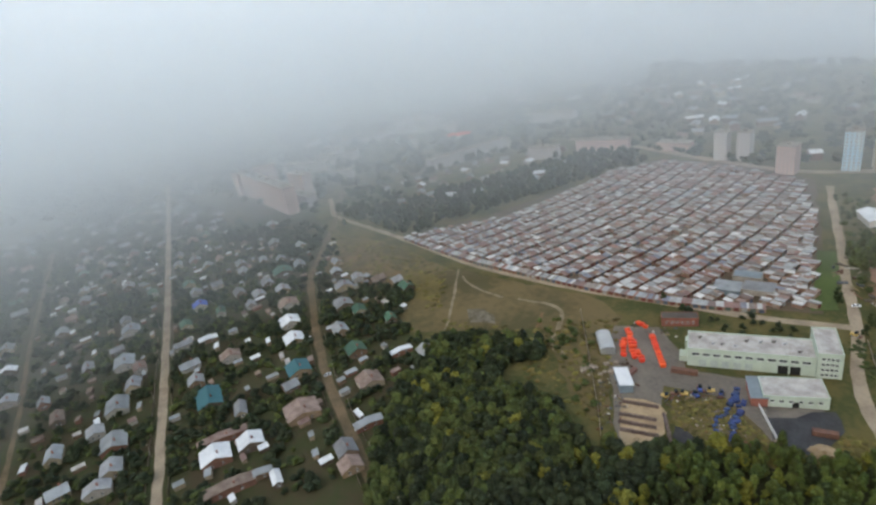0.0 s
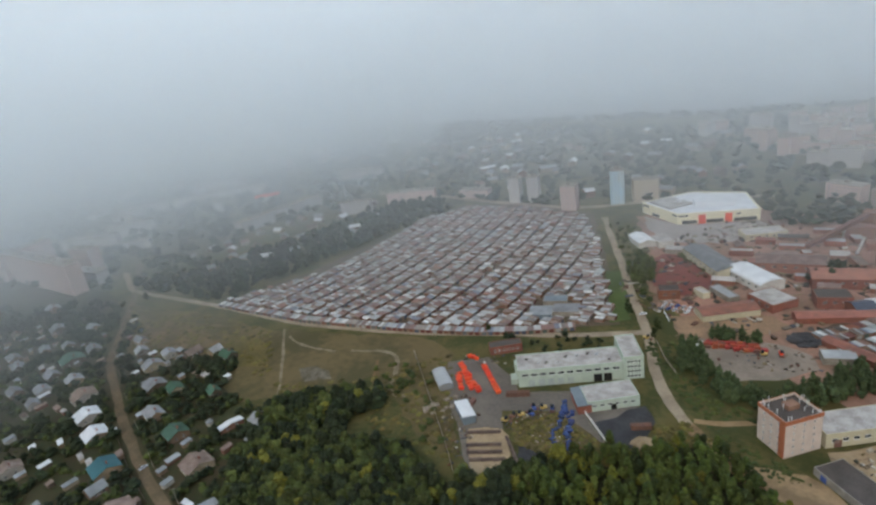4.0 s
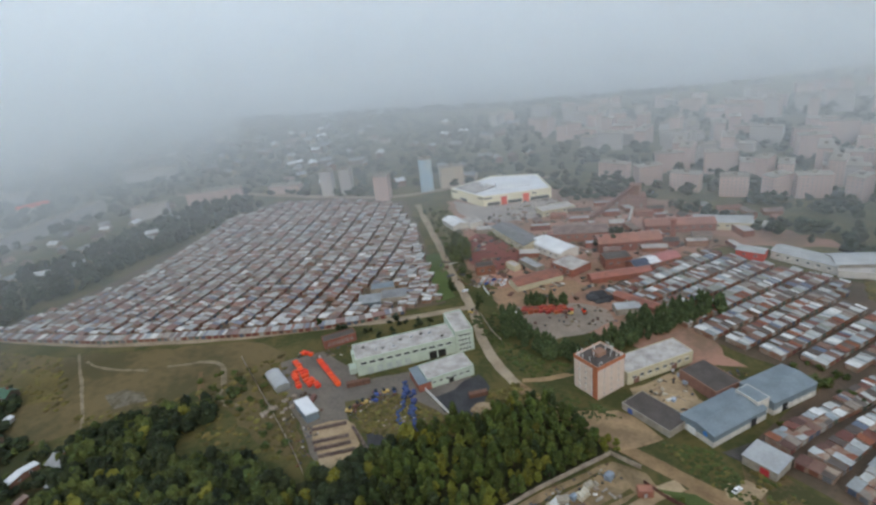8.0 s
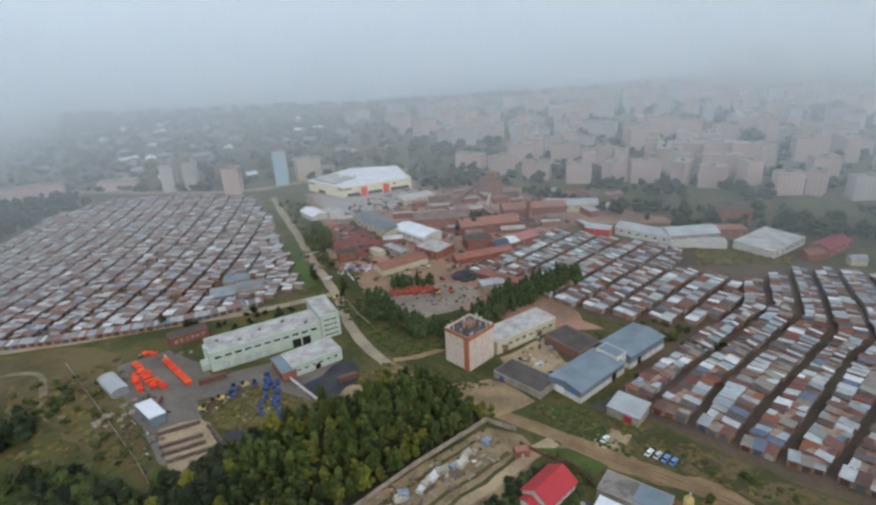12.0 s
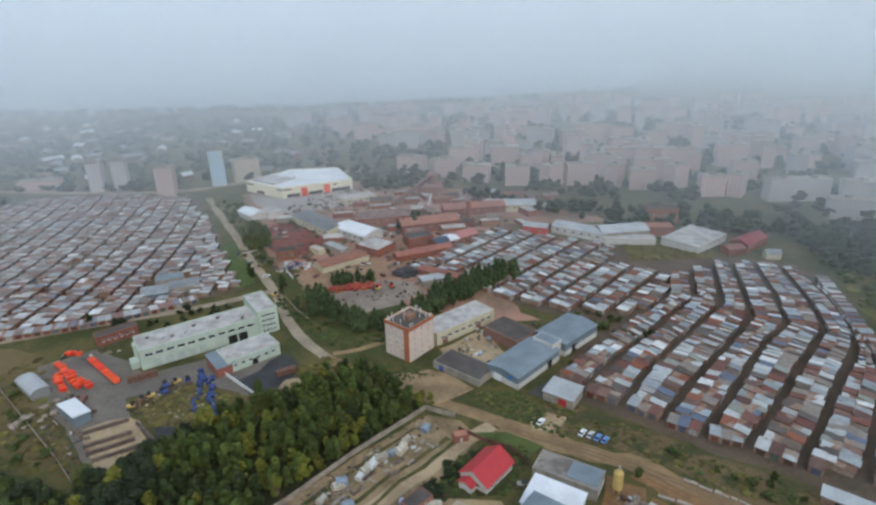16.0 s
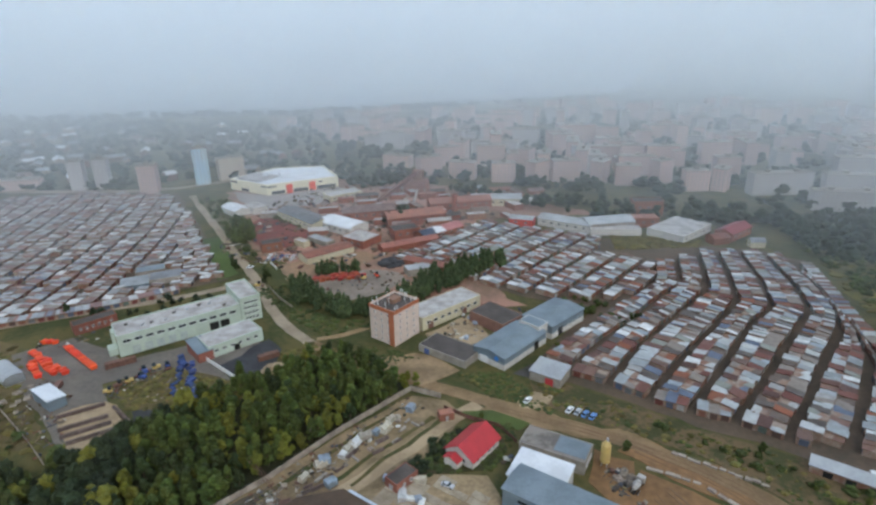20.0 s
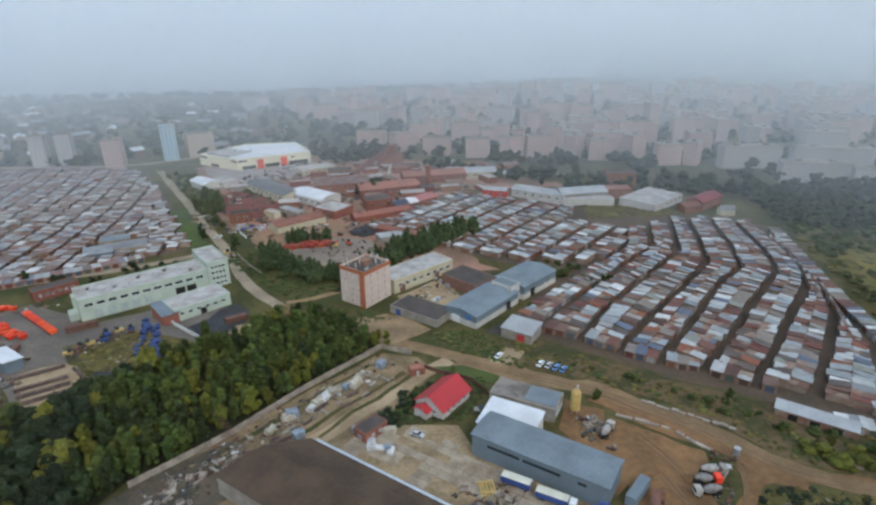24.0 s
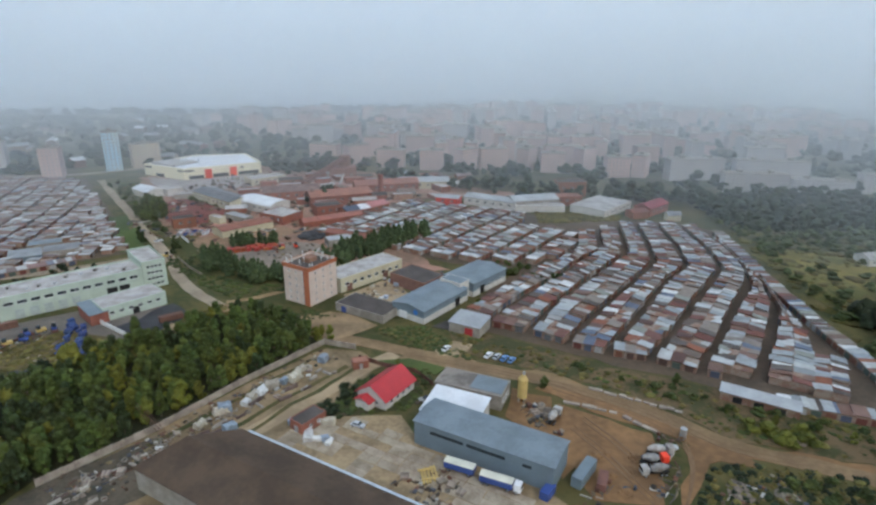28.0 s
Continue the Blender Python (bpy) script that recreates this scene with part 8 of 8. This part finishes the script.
for x, y, m, lab in ((-163.2, 195, YELLOW, "yellow wheel loader in the grass"), (-162.3, 199.7, RUST, "rusty old loader in the grass"), (-160.5, 202.4, YELLOW, "yellow wheel loader in the grass"), (-158.8, 210.9, BLUEP, "dark blue tractor in the yard"), (-155.4, 213.3, YELLOW, "yellow wheel loader in the yard"), (-156.9, 206.2, BLUEP, "dark blue tractor in the yard"), (-151.2, 215.7, BLUEP, "dark blue tractor in the yard"),
                     (-86, 321.3, ORANGE, "orange machine in the works yard"), (-93.2, 316.5, YELLOW, "yellow machine in the works yard"), (-123.9, 305.9, WHITEP, "white machine in the works yard"), (-148.7, 300.3, YELLOW, "yellow machine under trees")):
    loader(x, y, r.uniform(0, 360), m, lab)
REDBIN = mat("faded_red_orange_paint", (0.36, 0.07, 0.035), 0.6, (0.22, 0.055, 0.035), 0.5, 3, 0.8, rand=0.3)
for i in range(34):
    p = Vector((-120.5, 311)).lerp(Vector((-95.5, 320.5)), (i // 3 + 0.5) / 11.4) + Vector((-1.2, 2.3)) * (i % 3 - 0.6) + Vector((r.uniform(-1, 1), r.uniform(-0.8, 0.8)))
    boxbody("steel_container", p.x, p.y, 37 + r.uniform(-14, 14), r.uniform(2.2, 3.6), r.uniform(1.6, 2.2), r.uniform(1.2, 2.2), RUST if i % 5 == 0 else REDBIN, "faded red-orange steel bin in the works yard", "container", "orange bins")
for x, y in ((-166, 182.4), (-159.9, 175.8), (-156.1, 172.3), (-151.6, 169.6)):
    for k in (-3.5, 0, 3.5):
        pipe_stack(x + k * 1.15, y + k * 0.95, 41 + r.uniform(-3, 3), 0.95, "stack of dark steel pipes on the sand")
for i in range(6):
    p = Vector((-154.9, 186.4)).lerp(Vector((-132.9, 171.8)), (i + 0.5) / 6)
    pipe_stack(p.x, p.y, -30, 0.85, "long stack of rusty steel beams")
for i in range(14):
    crate_pile(r.uniform(-205, -188), r.uniform(176, 195), r.uniform(0, 180), r.uniform(0.6, 1.2), "pile of grey timber and boards")
for i in range(14):
    put("rubble_mound", r.choice(RUBBLE), r.uniform(-150, -118), r.uniform(192, 212), r.uniform(0, 360), "small scrap heap in the grass", "rubble", "rubble piles", r.uniform(0.3, 0.7))
for i in range(12):
    put("wrapped_pallet", r.choice(WHITEHEAP), r.uniform(-38, -22), r.uniform(254, 280), r.uniform(0, 180), "heap of white goods in the inner yard", "pile", "wrapped piles", r.uniform(0.5, 1.0))
put("slag_mound", shared("slag_mound", heap(70, 8.5, 2.6, 0.8), COAL), -82, 342, 20, "broad heap of dark grey slag", "slag heap", z=0)
put("gravel_mound", shared("gravel_mound", heap(71, 5, 2.2, 0.9), SAND), -105.2, 219.2, 20, "heap of pale gravel at the road", "gravel heap", z=0)
# poles along the streets
bm = bmesh.new()
tube(bm, 0, 0, -0.1, 8.5, 0.14, 7, 0.09)
box(bm, 0, 0, 7.9, 1.6, 0.1, 0.1)
POLE = shared("power_pole", bm, CONCRETE)
for line, off, n in ((ST1, 4, 16), (ST2, -5, 14)):
    for i in range(n):
        p, d = along(line, (i + 0.5) / n)
        q = p + Vector((-d.y, d.x)) * off
        put("power_pole", POLE, q.x, q.y, math.degrees(math.atan2(d.y, d.x)) + 90, "slim grey concrete power pole", "power pole", "power poles", z=0)


# ---- loose scrap and clutter ----
SCRAP = [(0.10, 0.07, 0.05), (0.15, 0.12, 0.09), (0.05, 0.045, 0.04), (0.26, 0.22, 0.17), (0.17, 0.08, 0.05), (0.10, 0.085, 0.07), (0.46, 0.44, 0.4), (0.08, 0.09, 0.11), (0.2, 0.15, 0.1), (0.12, 0.06, 0.045), (0.06, 0.065, 0.05), (0.22, 0.17, 0.09), (0.13, 0.11, 0.085)]
SCRAPM = mat("mixed_scrap", (1, 1, 1), 0.8, (0.7, 0.66, 0.6), 0.8, 3.0, 0.7, island=1, palette=SCRAP)


def scrap(poly, n, seed, label, big=1.0):
    """Loose boards, boxes, bent sheets and lumps, too many to count, lying on the ground."""
    rng = random.Random(seed)
    bm = bmesh.new()
    xs, ys = [p[0] for p in poly], [p[1] for p in poly]
    quads = [(0, 1, 5, 4), (1, 2, 6, 5), (2, 3, 7, 6), (3, 0, 4, 7), (4, 5, 6, 7)]
    for i in range(n):
        x, y = rng.uniform(min(xs), max(xs)), rng.uniform(min(ys), max(ys))
        if not inside((x, y), poly) or noise.noise(Vector((x * 0.16, y * 0.16, seed))) < -0.12:
            continue
        k = rng.random()
        L, W, H = ((rng.uniform(1.5, 4.5), rng.uniform(0.12, 0.4), rng.uniform(0.1, 0.4)) if k < 0.4 else (rng.uniform(0.5, 1.6), rng.uniform(0.5, 1.2), rng.uniform(0.3, 1.1)) if k < 0.85 else (rng.uniform(1.2, 2.6), rng.uniform(1.0, 1.6), rng.uniform(0.1, 0.5)))
        m = pose(x, y, 0.1, 0, 0, rng.choice((50.6, 153.7, rng.uniform(0, 180))))
        vv = [bm.verts.new(m @ Vector((sx * L * big / 2 * rng.uniform(0.75, 1.1), sy * W * big / 2 * rng.uniform(0.75, 1.1), z * rng.uniform(0.6, 1.1)))) for z in (0.0, H * big) for sx, sy in ((-1, -1), (1, -1), (1, 1), (-1, 1))]
        for q in quads:
            bm.faces.new([vv[i] for i in q])
    return tagged(part("scrap", bm, SCRAPM), label, "scrap", kind="stuff")


scrap([(-98.3, 133.1), (-80.9, 155.2), (-64.8, 180.4), (-45.5, 207.4), (-36.9, 201.5), (-59.4, 170.1), (-71.9, 150.6), (-80.4, 134.7)], 1500, 1, "mixed scrap and building material in the storage yard", 0.75)
scrap([(-96.3, 132.4), (-75.4, 155.6), (-72.6, 137.9), (-85.1, 117.6)], 500, 2, "old pipes, rings and scrap on dark ground", 0.7)
scrap([(54.8, 139.9), (63.6, 164.6), (69.6, 161.6), (64.3, 146.2), (59.4, 134.9)], 160, 3, "scrap beside the mixer trucks")
scrap([(26.8, 167.3), (25.8, 175.6), (34.5, 176.1), (37.5, 166.2), (35.3, 160.6)], 160, 4, "old machine parts beside the silo", 1.2)
scrap([(33.6, 132.6), (44.1, 147.6), (51.2, 140.5), (40.7, 127.5)], 90, 5, "scrap beside the containers")
scrap([(-8.8, 170.9), (-3.4, 183.6), (0.5, 180.1), (-3, 169.1)], 120, 6, "old machinery behind the white shed", 1.2)
scrap([(-166.6, 192.2), (-149.1, 219.3), (-145.3, 216.9), (-158.7, 191.9)], 200, 7, "machine parts in the factory yard")
scrap([(-198.5, 202.3), (-178.6, 192.7), (-152.6, 155.9), (-162.5, 154.6), (-189.8, 178.3)], 380, 8, "boards and steel along the factory fence")
scrap([(-149.4, 214.5), (-119.7, 203.5), (-117.9, 194.1), (-138.6, 192.7)], 200, 9, "small scrap in the grass lot")
scrap([(-142.6, 313.3), (-104.7, 330.6), (-63, 330.9), (-57.1, 316.2), (-95.7, 299.2), (-125.5, 298.5)], 140, 10, "machines and goods in the works yard", 1.1)
scrap([(-197, 345.2), (-146.2, 327.9), (-90.1, 334.7), (-58.4, 384.9), (-13.9, 428.3), (-55.2, 500.3), (-187.4, 524), (-225.3, 417.6)], 1400, 11, "bricks, pallets and scrap round the works", 2.2)
scrap([(-44.6, 255.9), (-25.4, 283.6), (-19.1, 260.5), (-2.9, 251.2), (-19.3, 239), (-40.3, 248.3)], 200, 12, "boards and goods in the inner yard")
scrap([(-11.5, 139.2), (2.1, 145.5), (9.1, 134.8), (3.1, 128.8), (-9.9, 133.1)], 140, 13, "timber and pallets on the yard")
scrap([(-18, 284.8), (12.8, 292.5), (5.1, 276.9), (-9.6, 267.1)], 140, 14, "goods behind the halls")
scrap([(-230.2, 223.7), (-184.6, 258), (-176.3, 250.6), (-218.1, 218.8)], 200, 15, "clutter behind the factory")
# wheel ruts of the earth roads
RUT = mat("dark_wet_mud", (0.15, 0.088, 0.046), 0.8, (0.21, 0.125, 0.065), 0.2, 1.0, 0.8)
for pts in ([(-12, 204.8), (12.2, 197.9), (37, 189.8), (56.5, 181.2), (71.9, 168.2), (81.8, 155.5), (100.3, 152.9)], [(6, 202.2), (30.7, 193.6), (51.3, 180.9), (65.8, 172.2), (72.8, 163), (68.9, 149.4), (60.7, 132.6)], [(37, 187), (54.4, 175.8), (69.7, 163.6), (72.1, 152.8), (65.6, 141.8), (56.8, 127.1)], [(39.5, 166), (46.3, 155.3), (51.3, 142.6), (54.7, 135.9)], [(43.4, 169.5), (53.2, 156.3), (56.5, 145.8)]):
    for off in (-0.9, 0.9):
        road("wheel_rut", [(x + off * 0.5, y + off) for x, y in pts], 0.38, 0.215, RUT, "dark wheel rut in the earth road", rough=0.3)
# the large grey-roofed garage at the corner and the long one facing the road
block("corner_garage", 9.7, 227.2, 13, 10.5, 4.2, -25.7, CONCRETE, GREYROOF, "large garage with a pale grey sheet roof", "garage", roof="shed", rise=0.9, doors=[("s", 2, 3.4, 3.2, REDROOF)])
block("long_garage", 99.9, 180.3, 22, 5, 2.9, -28, GARWALL, GREYROOF, "long low garage with a grey sheet roof", "garage", roof="shed", rise=0.5, doors=[("s", -6, 2.6, 2.2, BLACK), ("s", 0, 2.6, 2.2, BLACK), ("s", 6, 2.6, 2.2, BLACK)])


# shears the hangar's west end to fit its outline in the camera's view
def slant(ob, m):
    for ch in ob.children:
        k = m @ ch.matrix_basis
        back = k.inverted()
        if ch.name.startswith("window"):
            if k.translation.x < -20:
                sh = (k.translation.y - 11) / 22 * 10
                ch.matrix_basis = Matrix.Translation((sh, 0, 0)) @ ch.matrix_basis @ Matrix.Rotation(radians(-24.4), 4, "Z")
            continue
        if ch.data:
            for vt in ch.data.vertices:
                co = k @ vt.co
                if co.x < -20:
                    co.x += (co.y - 11) / 22 * 10
                    vt.co = back @ co
        slant(ch, k)


slant(ho, Matrix())
# wooden yard fences of the village gardens
FENCEM = mat("grey_fence_boards", (0.20, 0.16, 0.12), 0.9, (0.12, 0.095, 0.075), 0.5, 4, 0.8, rand=0.3)
for line in (ST1, ST2):
    for off in (5.2, -5.2):
        pts = [along(line, 0.02 + 0.62 * i / 8) for i in range(9)]
        run_of_panels("garden_fence", [tuple(p + Vector((-d.y, d.x)) * off) for p, d in pts][:5], 6.0, 1.4, 0.08, FENCEM, "grey board fence along the village street", "fence")

scrap([(72.9, 142.1), (81.2, 150.4), (92.8, 145.1), (87.3, 115.9), (69.1, 114), (64.4, 125.5)], 500, 16, "rubble and junk in the rough ground", 0.8)
for x, y, s in ((77.3, 141, 2.2), (82.5, 131.3, 2.6), (73.6, 129.5, 2.0), (87.8, 140.2, 1.8), (102.5, 163, 1.6), (97.8, 162.4, 1.3)):
    put("rubble_mound", r.choice(RUBBLE), x, y, r.uniform(0, 360), "flat heap of grey rubble among weeds", "rubble", "rubble piles", s, sz=0.5)
